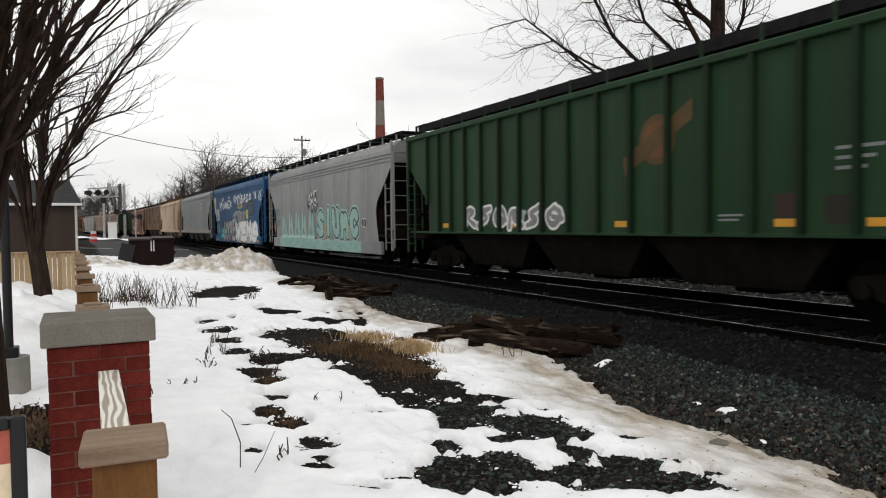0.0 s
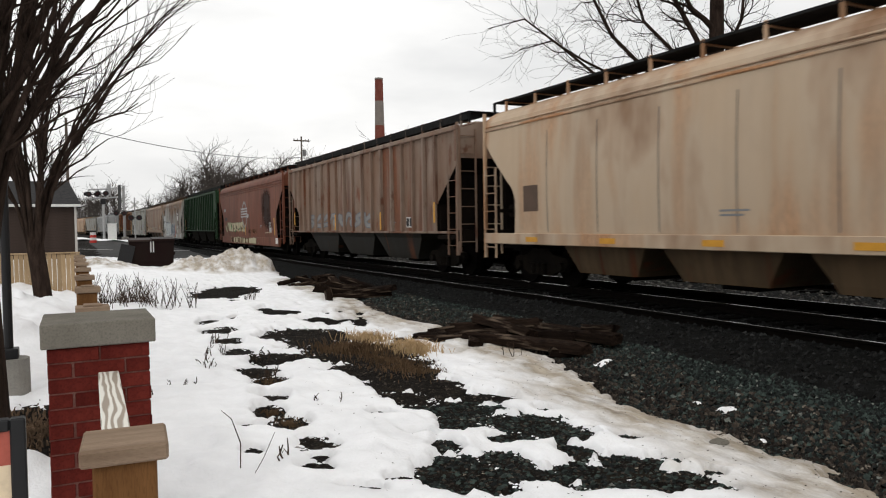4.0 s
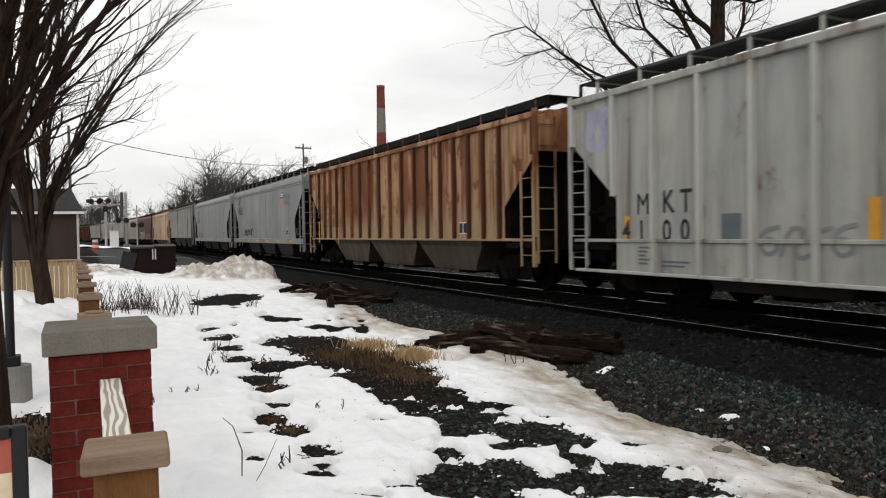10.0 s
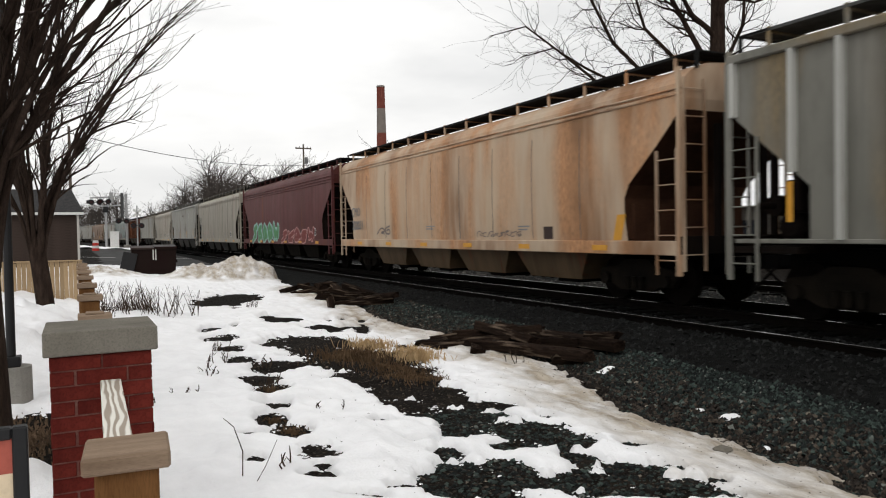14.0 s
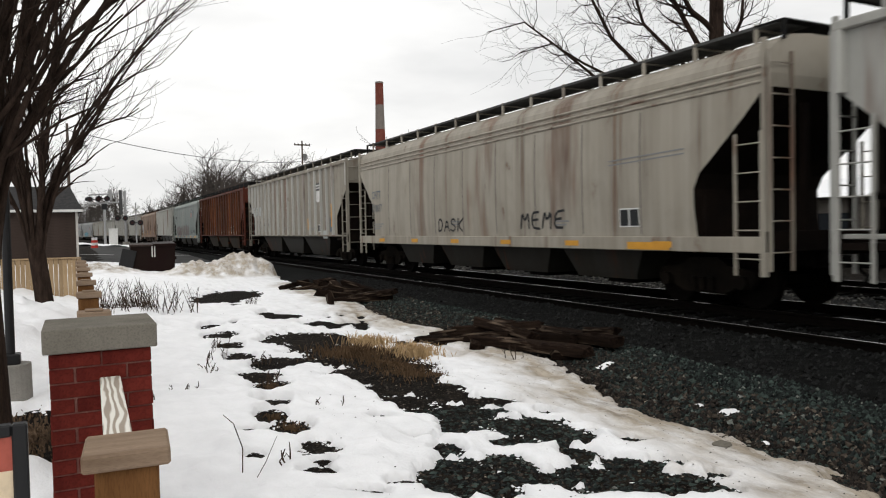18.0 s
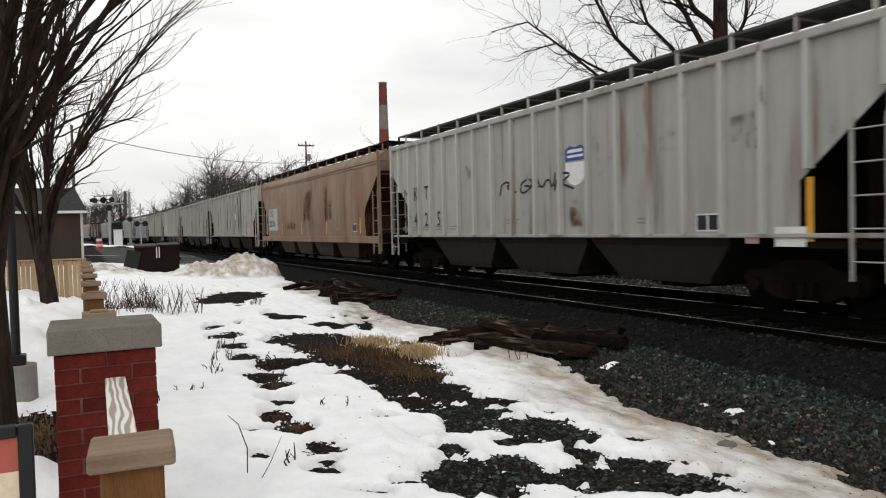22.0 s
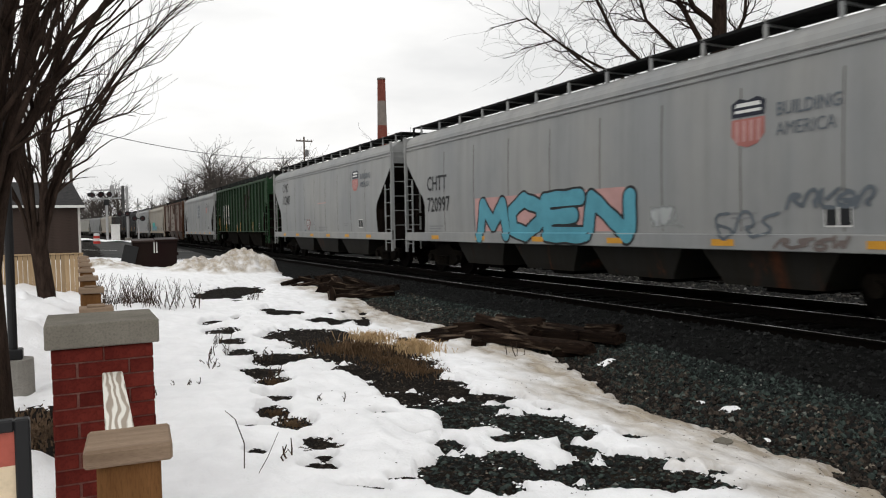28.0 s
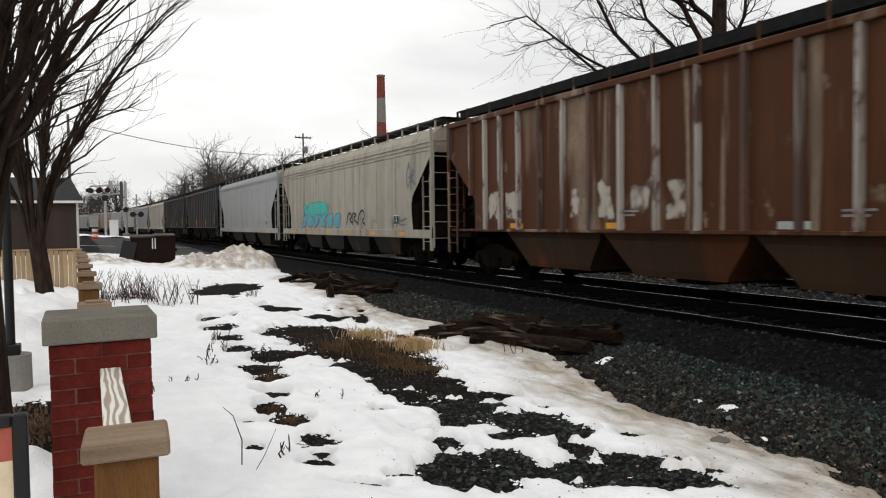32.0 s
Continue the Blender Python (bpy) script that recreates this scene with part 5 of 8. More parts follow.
def hull(kind, L, foot):
    """Sides, roof and upper end plates; the sloping ends below are parts of their own."""
    g, n = Geo(), 12
    rings = hull_rings(kind, L, foot)
    cut = 8 if kind == "ribbed" else 9
    for r in rings:
        g.v += r
    for i in range(len(rings) - 1):
        for j in range(n):
            if j in (5, 11) and i < cut:
                continue
            g.f.append((i * n + (j + 1) % n, i * n + j, (i + 1) * n + j, (i + 1) * n + (j + 1) % n))
    g.f.append(tuple((len(rings) - 1) * n + j for j in range(n))[::-1])
    return g.mesh("hull", False)


def end_sheet(kind, L):
    """The sloping floor sheet that closes the hull over a truck, with two stiffeners."""
    rings = hull_rings(kind, L, SILL + 0.1)
    cut = 8 if kind == "ribbed" else 9
    g = Geo()
    for r in rings[:cut + 1]:
        x, y, z = r[5]
        g.v += [(x, y - L / 2, z), (-x, y - L / 2, z)]
    g.f += [(2 * i + 1, 2 * i, 2 * i + 2, 2 * i + 3) for i in range(cut)]
    g.box(-1.45, 1.45, -1.44, -1.36, SILL - 0.05, 1.95)
    return g.mesh("end_sheet")


def hopper_bay(length):
    """One discharge hopper: a tapering trough with a gate frame."""
    def ring(w, l, z):
        return [(-w, -l, z), (w, -l, z), (w, l, z), (-w, l, z)]
    g = Geo().rings([ring(HW - 0.14, length / 2, SILL + 0.12), ring(HW - 0.26, length / 2 - 0.14, SILL - 0.12), ring(1.2, length * 0.33, 0.5), ring(1.16, length * 0.31, 0.38)])
    return g.mesh("hopper_bay")


def ladder(height, width=0.42, rungs=7):
    g = Geo()
    for y in (-width / 2, width / 2):
        g.box(-0.02, 0.02, y - 0.022, y + 0.022, 0, height)
    for i in range(rungs):
        z = height * (i + 0.6) / rungs
        g.tube((-0.02, -width / 2, z), (-0.02, width / 2, z), 0.013, n=5)
    return g.mesh("ladder")


def side_frame():
    """Cast truck side frame, seen from the side: arched top, two pedestal jaws, spring nest."""
    top = [(-1.12, 0.52), (-1.05, 0.66), (-0.55, 0.72), (-0.32, 0.86), (0.32, 0.86), (0.55, 0.72), (1.05, 0.66), (1.12, 0.52)]
    low = [(0.98, 0.34), (0.72, 0.36), (0.46, 0.24), (-0.46, 0.24), (-0.72, 0.36), (-0.98, 0.34)]
    ring = top + low
    g = Geo()
    g.rings([[(-0.06, y, z) for y, z in ring], [(0.06, y, z) for y, z in ring]])
    for y in (-0.86, 0.86):
        g.tube((-0.16, y, 0.455), (0.05, y, 0.455), 0.12, n=10)
    for y in (-0.2, 0.0, 0.2):
        g.tube((-0.1, y, 0.28), (-0.1, y, 0.52), 0.07, n=8)
    return g.mesh("side_frame")


def wheelset():
    g = Geo().tube((-0.95, 0, 0), (0.95, 0, 0), 0.08, n=8)
    for s in (-1, 1):
        g.tube((s * 0.69, 0, 0), (s * 0.80, 0, 0), 0.457, n=20)
        g.tube((s * 0.66, 0, 0), (s * 0.69, 0, 0), 0.485, n=20)
        g.tube((s * 0.80, 0, 0), (s * 0.82, 0, 0), 0.16, n=10)
    return g.mesh("wheelset")


def coupler():
    g = Geo().box(-0.1, 0.1, -0.2, 0.62, 0.78, 0.98).box(-0.17, 0.13, 0.5, 0.8, 0.72, 1.02)
    g.box(-0.2, 0.2, -0.25, -0.15, 0.7, 1.05)
    g.tube((-0.35, 0.1, 0.75), (-0.42, 0.5, 0.35), 0.025, n=5)
    return g.mesh("coupler")


def truck(car, y):
    """A two-axle truck: bolster with side frames and wheelsets under it."""
    g = cached("bolster", lambda: Geo().soft_box(-1.0, 1.0, -0.22, 0.22, 0.5, 0.82, 0.03).tube((0, 0, 0.8), (0, 0, 1.0), 0.3, n=12).mesh("truck"))
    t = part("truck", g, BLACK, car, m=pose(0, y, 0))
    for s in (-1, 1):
        part("side_frame", cached("side_frame", side_frame), SHADED_GRIME, t, m=pose(s * 1.02, 0, 0, 0, 0, 0 if s < 0 else 180))
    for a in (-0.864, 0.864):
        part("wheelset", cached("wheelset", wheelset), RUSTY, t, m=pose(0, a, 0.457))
    return t


def rounded(v, step):
    return round(round(v / step) * step, 3)


def hopper_car(i, kind, centre, L, body, label, trim=None, under=None, ribs=None, tape="sill"):
    """One covered hopper car; its origin is on the track's centre line at rail height, +y towards the rear."""
    L = rounded(L, 0.25)
    trim, under = trim or body, under or SHADED_BAY_GRIME
    car = thing("covered_hopper_car", pose(*along(centre)[:2], RAIL), label, "freight car", "cars of the freight train")
    e = L / 2
    foot = 0.89 if i in SKIRT else (SILL + 0.1 if kind == "ribbed" else SILL + 0.04)
    part("hull", cached(("hull", kind, L, foot), lambda: hull(kind, L, foot)), body, car)
    # side sills, from end to end
    for s in (-1, 1):
        x0, x1 = sorted((s * (HW - 0.1), s * (HW + 0.02)))
        if kind == "ribbed":
            x0, x1 = sorted((s * (HW - 0.16), s * (HW - 0.03)))
            part("side_sill", cached(("sill_r", L, s), lambda: Geo().soft_box(x0, x1, -e + 0.1, e - 0.1, SILL + 0.03, SILL + 0.1, 0.012).mesh("side_sill")), trim, car)
        else:
            z0, z1 = (0.45, 0.9) if i in SKIRT else (SILL - 0.2, SILL + 0.06)
            part("side_sill", cached(("sill", L, s, z0), lambda: Geo().soft_box(x0, x1, -e + (1.0 if i in SKIRT else 0.1), e - (1.0 if i in SKIRT else 0.1), z0, z1, 0.012).mesh("side_sill")), trim, car)
    # roof walks on brackets
    thin = ribs is R_PALE or kind == "smooth"
    for s in (-1, 1):
        def walkway():
            # the thick profile makes the band of shade under the walk solid
            a = [(0.5, 0.17), (1.2, 0.17), (1.22, 0.17), (1.22, 0.22), (0.5, 0.22)] if thin else [(0.5, 0.14), (1.2, 0.0), (1.22, 0.0), (1.22, 0.22), (0.5, 0.22)]
            return Geo().rings([[(s * x, y, ROOF + z) for x, z in (a if s < 0 else a[::-1])] for y in (-e + 0.1, e - 0.1)]).mesh("roof_walk")
        part("roof_walk", cached(("walk", L, s, thin), walkway), GRATE if ribs is R_PALE else SHADED_GALV, car)
        n = 14 if i < 36 else 8
        for k in range(n):
            y = -e + 0.5 + (L - 1.0) * k / (n - 1)
            part("walk_bracket", cached(("bracket", s), lambda: Geo().box(s * 1.2 - 0.02, s * 1.2 + 0.02, -0.035, 0.035, ROOF - 0.3, ROOF + 0.24).box(min(0, s * 1.2), max(0, s * 1.2), -0.03, 0.03, ROOF + 0.15, ROOF + 0.19).mesh("walk_bracket")), trim, car, m=pose(0, y, 0))
    def hatch():
        return Geo().soft_box(-0.36, 0.36, -e + 1.2, e - 1.2, ROOF - 0.02, ROOF + 0.14, 0.05).mesh("roof_hatch")
    part("roof_hatch", cached(("hatch", L), hatch), trim, car)
    # ribs
    if kind == "ribbed":
        for back in rib_places(i, L):
            y = rounded(e - back, 0.01)
            foot = SILL + 0.09 if abs(y) < e - 1.45 else 3.3 - 1.25 * (e - abs(y)) / 1.45 + 0.02
            h = rounded(EAVE - foot, 0.05)
            for s in (-1, 1):
                def rib():
                    x0, x1 = sorted((s * (HW - 0.09), s * (HW + 0.015)))
                    return Geo().rings([[(x, yy, z) for x, yy in ((s * (HW - 0.09), -0.065), (s * (HW + 0.025), -0.045), (s * (HW + 0.025), 0.045), (s * (HW - 0.09), 0.065))] for z in (EAVE - h, EAVE)]).mesh("rib")
                part("rib", cached(("rib", h, s), rib), ribs or body, car, m=pose(0, y, 0))
        for s in (-1, 1):
            x0, x1 = sorted((s * (HW - 0.1), s * (HW + 0.03)))
            part("top_chord", cached(("chord", L, s), lambda: Geo().soft_box(x0, x1, -e, e, EAVE - 0.05, EAVE + 0.09, 0.02).mesh("top_chord")), body, car)
    else:
        for s in (-1, 1):
            x0, x1 = sorted((s * (HW - 0.16), s * (HW - 0.012)))
            if s < 0:
                for k in range(8):
                    part("weld_seam", cached("seam", lambda: Geo().rings([[(-half_width("smooth", z) - 0.003, -0.012, z), (-half_width("smooth", z) - 0.003, 0.012, z), (-half_width("smooth", z) + 0.01, 0.012, z), (-half_width("smooth", z) + 0.01, -0.012, z)] for z in (1.28, 1.6, 2.0, 2.6, 3.2, 3.55)]).mesh("weld_seam")), SEAM if body not in (P_BLUE, P_MAROON, P_RED) else body, car, m=pose(0, (k - 3.5) * L / 10.2, 0))
            if i in BEADED:
                for z in (3.6, 3.72, 3.84):
                    part("eave_bead", cached(("bead", L, s, z), lambda: Geo().soft_box(x0, s * (HW - 0.005) if s > 0 else x1, -e + 0.02, e - 0.02, z, z + 0.055, 0.02).mesh("eave_bead") if s > 0 else Geo().soft_box(-(HW - 0.005), x1, -e + 0.02, e - 0.02, z, z + 0.055, 0.02).mesh("eave_bead")), body, car)
            else:
                part("top_chord", cached(("chord_s", L, s), lambda: Geo().soft_box(x0, x1, -e, e, 3.80, 3.86, 0.015).mesh("top_chord")), trim, car)
                part("eave_lip", cached(("lip_s", L, s), lambda: Geo().soft_box(x0, x1, -e, e, 3.90, 3.935, 0.01).mesh("eave_lip")), trim, car)
    # ends
    for d in (-1, 1):
        r = pose(0, d * e, 0, 0, 0, 0 if d > 0 else 180)
        part("end_platform", cached("platform", lambda: Geo().box(-HW, HW, -1.3, -0.145, SILL - 0.12, SILL - 0.02).mesh("end_platform")), SOOT_SHADE, car, m=r)
        part("end_beam", cached("end_beam", lambda: Geo().box(-HW, HW, -0.14, 0.0, SILL - 0.18, SILL + 0.14).mesh("end_beam")), SOOT_SHADE, car, m=r)
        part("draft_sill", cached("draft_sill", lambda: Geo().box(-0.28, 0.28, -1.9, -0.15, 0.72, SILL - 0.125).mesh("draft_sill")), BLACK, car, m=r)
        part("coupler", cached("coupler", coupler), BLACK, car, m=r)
        part("end_sheet", cached(("end", kind, L), lambda: end_sheet(kind, L)), RUST_END if body in (P_TAN, P_BROWN) else SOOT_SHADE, car, "sloping end sheet in a dark grimy and shaded tone", m=r)
        for s in (-1, 1):
            part("corner_post", cached("corner", lambda: Geo().box(-0.035, 0.035, -0.035, 0.035, 0.62, ROOF - 0.1).mesh("corner_post")), trim, car, m=pose(s * (HW - 0.02), d * (e - 0.05), 0))
            part("end_brace", cached("brace", lambda: Geo().box(-0.05, 0.05, -0.05, 0.05, SILL - 0.02, 3.35).mesh("end_brace")), SOOT_SHADE, car, m=pose(s * 0.6, d * (e - 0.1), 0))
            part("side_ladder", cached("ladder", lambda: ladder(2.25, 0.5, 5)), trim, car, m=pose(s * (HW + 0.0), d * (e - 0.34), 0.62, 0, 0, 0 if s < 0 else 180))
            part("end_ladder", cached("end_ladder", lambda: ladder(3.4, 0.5, 7)), trim, car, m=pose(s * (HW - 0.3), d * (e + 0.03), 0.7, 0, 0, 90))
        part("roof_step", cached("roof_step", lambda: Geo().box(-1.25, 1.25, -0.5, 0.06, ROOF + 0.19, ROOF + 0.215).box(-1.25, -1.2, 0.0, 0.06, ROOF - 0.1, ROOF + 0.2).box(1.2, 1.25, 0.0, 0.06, ROOF - 0.1, ROOF + 0.2).mesh("roof_step")), SHADED_GALV, car, m=r)
        truck(car, d * (e - 1.75))
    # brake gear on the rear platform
    part("air_reservoir", cached("reservoir", lambda: Geo().tube((-1.0, 0, 0), (0.35, 0, 0), 0.24, 0.24, 14).tube((-1.06, 0, 0), (-1.0, 0, 0), 0.15, 0.23, 14).mesh("air_reservoir")), SOOT_SHADE, car, m=pose(0, e - 0.75, SILL + 0.28))
    part("brake_cylinder", cached("cylinder", lambda: Geo().tube((-0.45, 0, 0), (0.3, 0, 0), 0.17, 0.17, 12).tube((-0.8, 0, 0), (-0.45, 0, 0), 0.05, 0.05, 8).mesh("brake_cylinder")), SOOT_SHADE, car, m=pose(-0.6, e - 0.45, SILL + 0.62))
    part("control_valve", cached("valve", lambda: Geo().soft_box(-0.2, 0.2, -0.15, 0.15, 0, 0.5, 0.04).soft_box(-0.1, 0.3, -0.1, 0.1, 0.5, 0.75, 0.03).mesh("control_valve")), SOOT_SHADE, car, m=pose(-1.05, e - 0.95, SILL + 0.5))
    # plates added to keep bright background from showing through the rear end
    part("centre_web", cached("web", lambda: Geo().box(-0.03, 0.03, -1.25, -0.1, SILL - 0.02, 2.9).box(-0.5, 0.5, -0.72, -0.68, SILL - 0.02, 2.55).mesh("centre_web")), SOOT_SHADE, car, m=pose(0, e, 0))
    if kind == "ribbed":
        # added plates that darken the open gap at the front end
        part("front_web", cached("front_web", lambda: Geo().box(-0.03, 0.03, 0.06, 1.25, SILL - 0.02, 3.0).box(-1.3, 1.3, 0.5, 0.54, SILL - 0.02, 2.9).mesh("front_web")), SOOT_SHADE, car, m=pose(0, -e, 0))
    # hoppers
    nb = 3 if kind == "ribbed" else (4 if L > 17.2 else 3)
    span = (L - 5.6) / nb
    for k in range(nb):
        y = -(L - 5.6) / 2 + span * (k + 0.5)
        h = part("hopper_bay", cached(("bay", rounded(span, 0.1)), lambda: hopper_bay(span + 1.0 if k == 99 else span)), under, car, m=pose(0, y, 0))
        part("outlet_gate", cached("gate", lambda: Geo().soft_box(-0.8, 0.8, -0.4, 0.4, 0.26, 0.36, 0.02).mesh("outlet_gate")), BLACK, h)
    part("centre_sill", cached(("centre", L), lambda: Geo().box(-0.2, 0.2, -e + 0.3, e - 0.3, 0.8, 1.1).mesh("centre_sill")), BLACK, car)
    if tape == "sill":
        for k in range(6):
            y = -e + 2.2 + (L - 4.4) * k / 5
            part("reflector", cached("tape", lambda: Geo().box(-0.004, 0.004, -0.23, 0.23, 0, 0.11).mesh("reflector")), YELLOW, car, m=pose(-HW - 0.026, y, SILL - 0.135))
    elif tape == "rib":
        spots = rib_places(i, L)
        n_ = len(spots)
        for k in ((1, 8, 13, n_ - 2) if kind == "ribbed" else (1, 5, 9, 13, n_ - 2)):
            y = e - spots[k]
            x = -HW - 0.029 if kind == "ribbed" else -half_width(kind, 1.6) - 0.006
            z = SILL + 0.14 if 1 < k < n_ - 2 or kind != "ribbed" else SILL + 0.35
            part("reflector", cached("strip", lambda: Geo().box(-0.004, 0.004, -0.05, 0.05, 0, 0.6).mesh("reflector")), YELLOW, car, m=pose(x, y, z))
    return car


# Paints
GRATE = surface("grey_steel_grating", (0.05, 0.05, 0.05), (0.09, 0.09, 0.088), 5, 60, 0.8, 0.0, 0.2, 0.003)
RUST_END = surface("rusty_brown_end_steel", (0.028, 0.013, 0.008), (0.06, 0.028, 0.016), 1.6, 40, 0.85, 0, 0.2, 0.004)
P_GREEN = paint("green_paint", (0.020, 0.057, 0.025), 0.0, 0.3, 1, fade=(0.038, 0.080, 0.042))
P_GREY = paint("grey_paint", (0.255, 0.265, 0.27), 0.0, 0.13, 2)
P_BLUE = paint("blue_paint", (0.008, 0.072, 0.185), 0.0, 0.25, 3, fade=(0.06, 0.16, 0.30))
P_SAGE = paint("grey_green_paint", (0.27, 0.315, 0.30), 0.0, 0.12, 35)
P_TAN = paint("rust_stained_tan_paint", (0.66, 0.50, 0.35), 0.85, 0.08, 4, (0.33, 0.165, 0.078), soft=True, top=0.4)
P_PINK = paint("faded_brown_paint", (0.26, 0.16, 0.11), 0.35, 0.3, 5)
P_RED = paint("red_oxide_paint", (0.17, 0.052, 0.028), 0.2, 0.35, 6, (0.10, 0.03, 0.02), fade=(0.3, 0.14, 0.09))
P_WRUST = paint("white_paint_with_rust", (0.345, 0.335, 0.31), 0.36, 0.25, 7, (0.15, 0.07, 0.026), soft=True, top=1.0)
P_BROWN = paint("dusty_tan_paint", (0.29, 0.18, 0.115), 0.45, 0.16, 8, (0.15, 0.065, 0.036), soft=True)
P_SILVER = paint("silver_grey_paint", (0.46, 0.465, 0.44), 0.12, 0.38, 9, fade=(0.5, 0.48, 0.36))
P_RUST = paint("rusted_orange_paint", (0.50, 0.30, 0.16), 0.7, 0.3, 10, (0.145, 0.042, 0.015), fade=(0.46, 0.30, 0.17), low=(0.33, 0.235, 0.135))
P_OLIVE = paint("dirty_grey_paint", (0.235, 0.23, 0.20), 0.3, 0.3, 11, (0.17, 0.115, 0.05), soft=True, top=0.35)
P_MAROON = paint("maroon_paint", (0.10, 0.022, 0.022), 0.1, 0.3, 12, fade=(0.2, 0.1, 0.1))
P_CREAM = paint("cream_grey_paint", (0.44, 0.40, 0.33), 0.08, 0.3, 13)
P_WHITE = paint("dirty_white_paint", (0.47, 0.47, 0.44), 0.08, 0.22, 14)
P_LGREY = paint("light_grey_paint", (0.35, 0.362, 0.366), 0.0, 0.12, 15)
P_STREAK = paint("white_paint_with_rust_runs", (0.60, 0.585, 0.535), 0.34, 0.34, 27, (0.15, 0.07, 0.03))
P_DRUST = paint("dark_rust_red_paint", (0.125, 0.030, 0.019), 0.4, 0.4, 16, (0.06, 0.02, 0.012), fade=(0.17, 0.06, 0.04))
P_SPOT = paint("brown_paint_peeling", (0.088, 0.032, 0.014), 0.2, 0.35, 17, (0.27, 0.205, 0.15), fade=(0.13, 0.055, 0.025))
P_DARK = paint("dark_grey_paint", (0.07, 0.072, 0.075), 0.1, 0.3, 18, fade=(0.12, 0.12, 0.12))
P_DUSTY = paint("dusty_greige_paint", (0.365, 0.335, 0.28), 0.12, 0.34, 36, fade=(0.3, 0.27, 0.22))

# kind, pitch over couplers, paint, label
CARS = [
    ("ribbed", 18.70, P_GREEN, "dark green ribbed covered hopper car with a faded orange emblem"),
    ("smooth", 18.20, P_GREY, "grey smooth-sided covered hopper car with teal graffiti"),
    ("smooth", 17.49, P_BLUE, "blue smooth-sided covered hopper car covered in white graffiti"),
    ("smooth", 18.70, P_GREY, "grey smooth-sided covered hopper car with a shield emblem"),
    ("smooth", 18.91, P_TAN, "tan rust-stained smooth-sided covered hopper car"),
    ("ribbed", 18.90, P_PINK, "faded brown covered hopper car with grey graffiti"),
    ("smooth", 18.89, P_RED, "red-brown smooth-sided covered hopper car with a wheel emblem and cream graffiti"),
    ("ribbed", 18.70, P_GREEN, "dark green ribbed covered hopper car with small white stencils"),
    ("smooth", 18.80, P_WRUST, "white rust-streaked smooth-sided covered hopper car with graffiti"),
    ("smooth", 19.65, P_BROWN, "dusty tan smooth-sided covered hopper car"),
    ("ribbed", 18.99, P_SILVER, "silver ribbed covered hopper car with violet graffiti"),
    ("ribbed", 19.31, P_RUST, "rusted orange ribbed covered hopper car"),
    ("smooth", 17.55, P_GREY, "grey smooth-sided covered hopper car with a shield emblem"),
    ("smooth", 17.90, P_LGREY, "light grey smooth-sided covered hopper car"),
    ("ribbed", 19.25, P_OLIVE, "dirty grey ribbed covered hopper car with yellow stains"),
    ("smooth", 19.25, P_TAN, "tan rust-stained smooth-sided covered hopper car"),
    ("smooth", 18.76, P_MAROON, "maroon smooth-sided covered hopper car with green and red graffiti"),
    ("smooth", 18.94, P_CREAM, "cream smooth-sided covered hopper car"),
    ("ribbed", 19.05, P_WHITE, "dirty white ribbed covered hopper car"),
    ("smooth", 18.85, P_CREAM, "cream smooth-sided covered hopper car with black graffiti"),
    ("ribbed", 19.15, P_DUSTY, "dusty grey-brown ribbed covered hopper car with a repainted panel"),
    ("ribbed", 19.15, P_DRUST, "dark rust-red ribbed covered hopper car"),
    ("smooth", 17.90, P_SAGE, "grey-green smooth-sided covered hopper car with a row of graffiti"),
    ("ribbed", 18.40, P_WHITE, "dirty white ribbed covered hopper car"),
    ("smooth", 19.26, P_BROWN, "dusty tan smooth-sided covered hopper car with rust patches"),
    ("ribbed", 18.79, P_STREAK, "white ribbed covered hopper car with heavy rust streaks"),
    ("ribbed", 18.75, P_WHITE, "dirty white ribbed covered hopper car"),
    ("ribbed", 18.66, P_SILVER, "silver ribbed covered hopper car"),
    ("ribbed", 18.50, P_CREAM, "brownish cream ribbed covered hopper car"),
    ("smooth", 18.74, P_LGREY, "light grey smooth-sided covered hopper car with blue graffiti"),
    ("smooth", 17.40, P_LGREY, "light grey smooth-sided covered hopper car with a red heart"),
    ("ribbed", 17.70, P_GREEN, "dark green ribbed covered hopper car with white stencil squares"),
    ("smooth", 18.45, P_LGREY, "light grey smooth-sided covered hopper car with a shield emblem"),
    ("ribbed", 18.00, P_SPOT, "dark brown ribbed covered hopper car with peeling pale paint"),
    ("smooth", 18.31, P_CREAM, "pale tan smooth-sided covered hopper car with turquoise graffiti"),
    ("smooth", 18.00, P_LGREY, "light grey smooth-sided covered hopper car"),
    ("ribbed", 18.50, P_DARK, "dark grey ribbed covered hopper car"),
    ("ribbed", 18.50, P_DARK, "dark grey ribbed covered hopper car"),
    ("smooth", 18.50, P_CREAM, "cream smooth-sided covered hopper car"),
    ("smooth", 18.50, P_GREY, "grey smooth-sided covered hopper car"),
    ("ribbed", 18.50, P_WHITE, "dirty white ribbed covered hopper car"),
    ("smooth", 18.50, P_LGREY, "light grey smooth-sided covered hopper car"),
    ("smooth", 18.50, P_BROWN, "dusty tan smooth-sided covered hopper car"),
    ("ribbed", 18.50, P_SILVER, "silver ribbed covered hopper car"),
    ("smooth", 18.50, P_GREY, "grey smooth-sided covered hopper car"),
    ("ribbed", 18.50, P_WHITE, "dirty white ribbed covered hopper car"),
    ("smooth", 18.50, P_CREAM, "cream smooth-sided covered hopper car"),
    ("smooth", 18.50, P_GREY, "grey smooth-sided covered hopper car"),
]
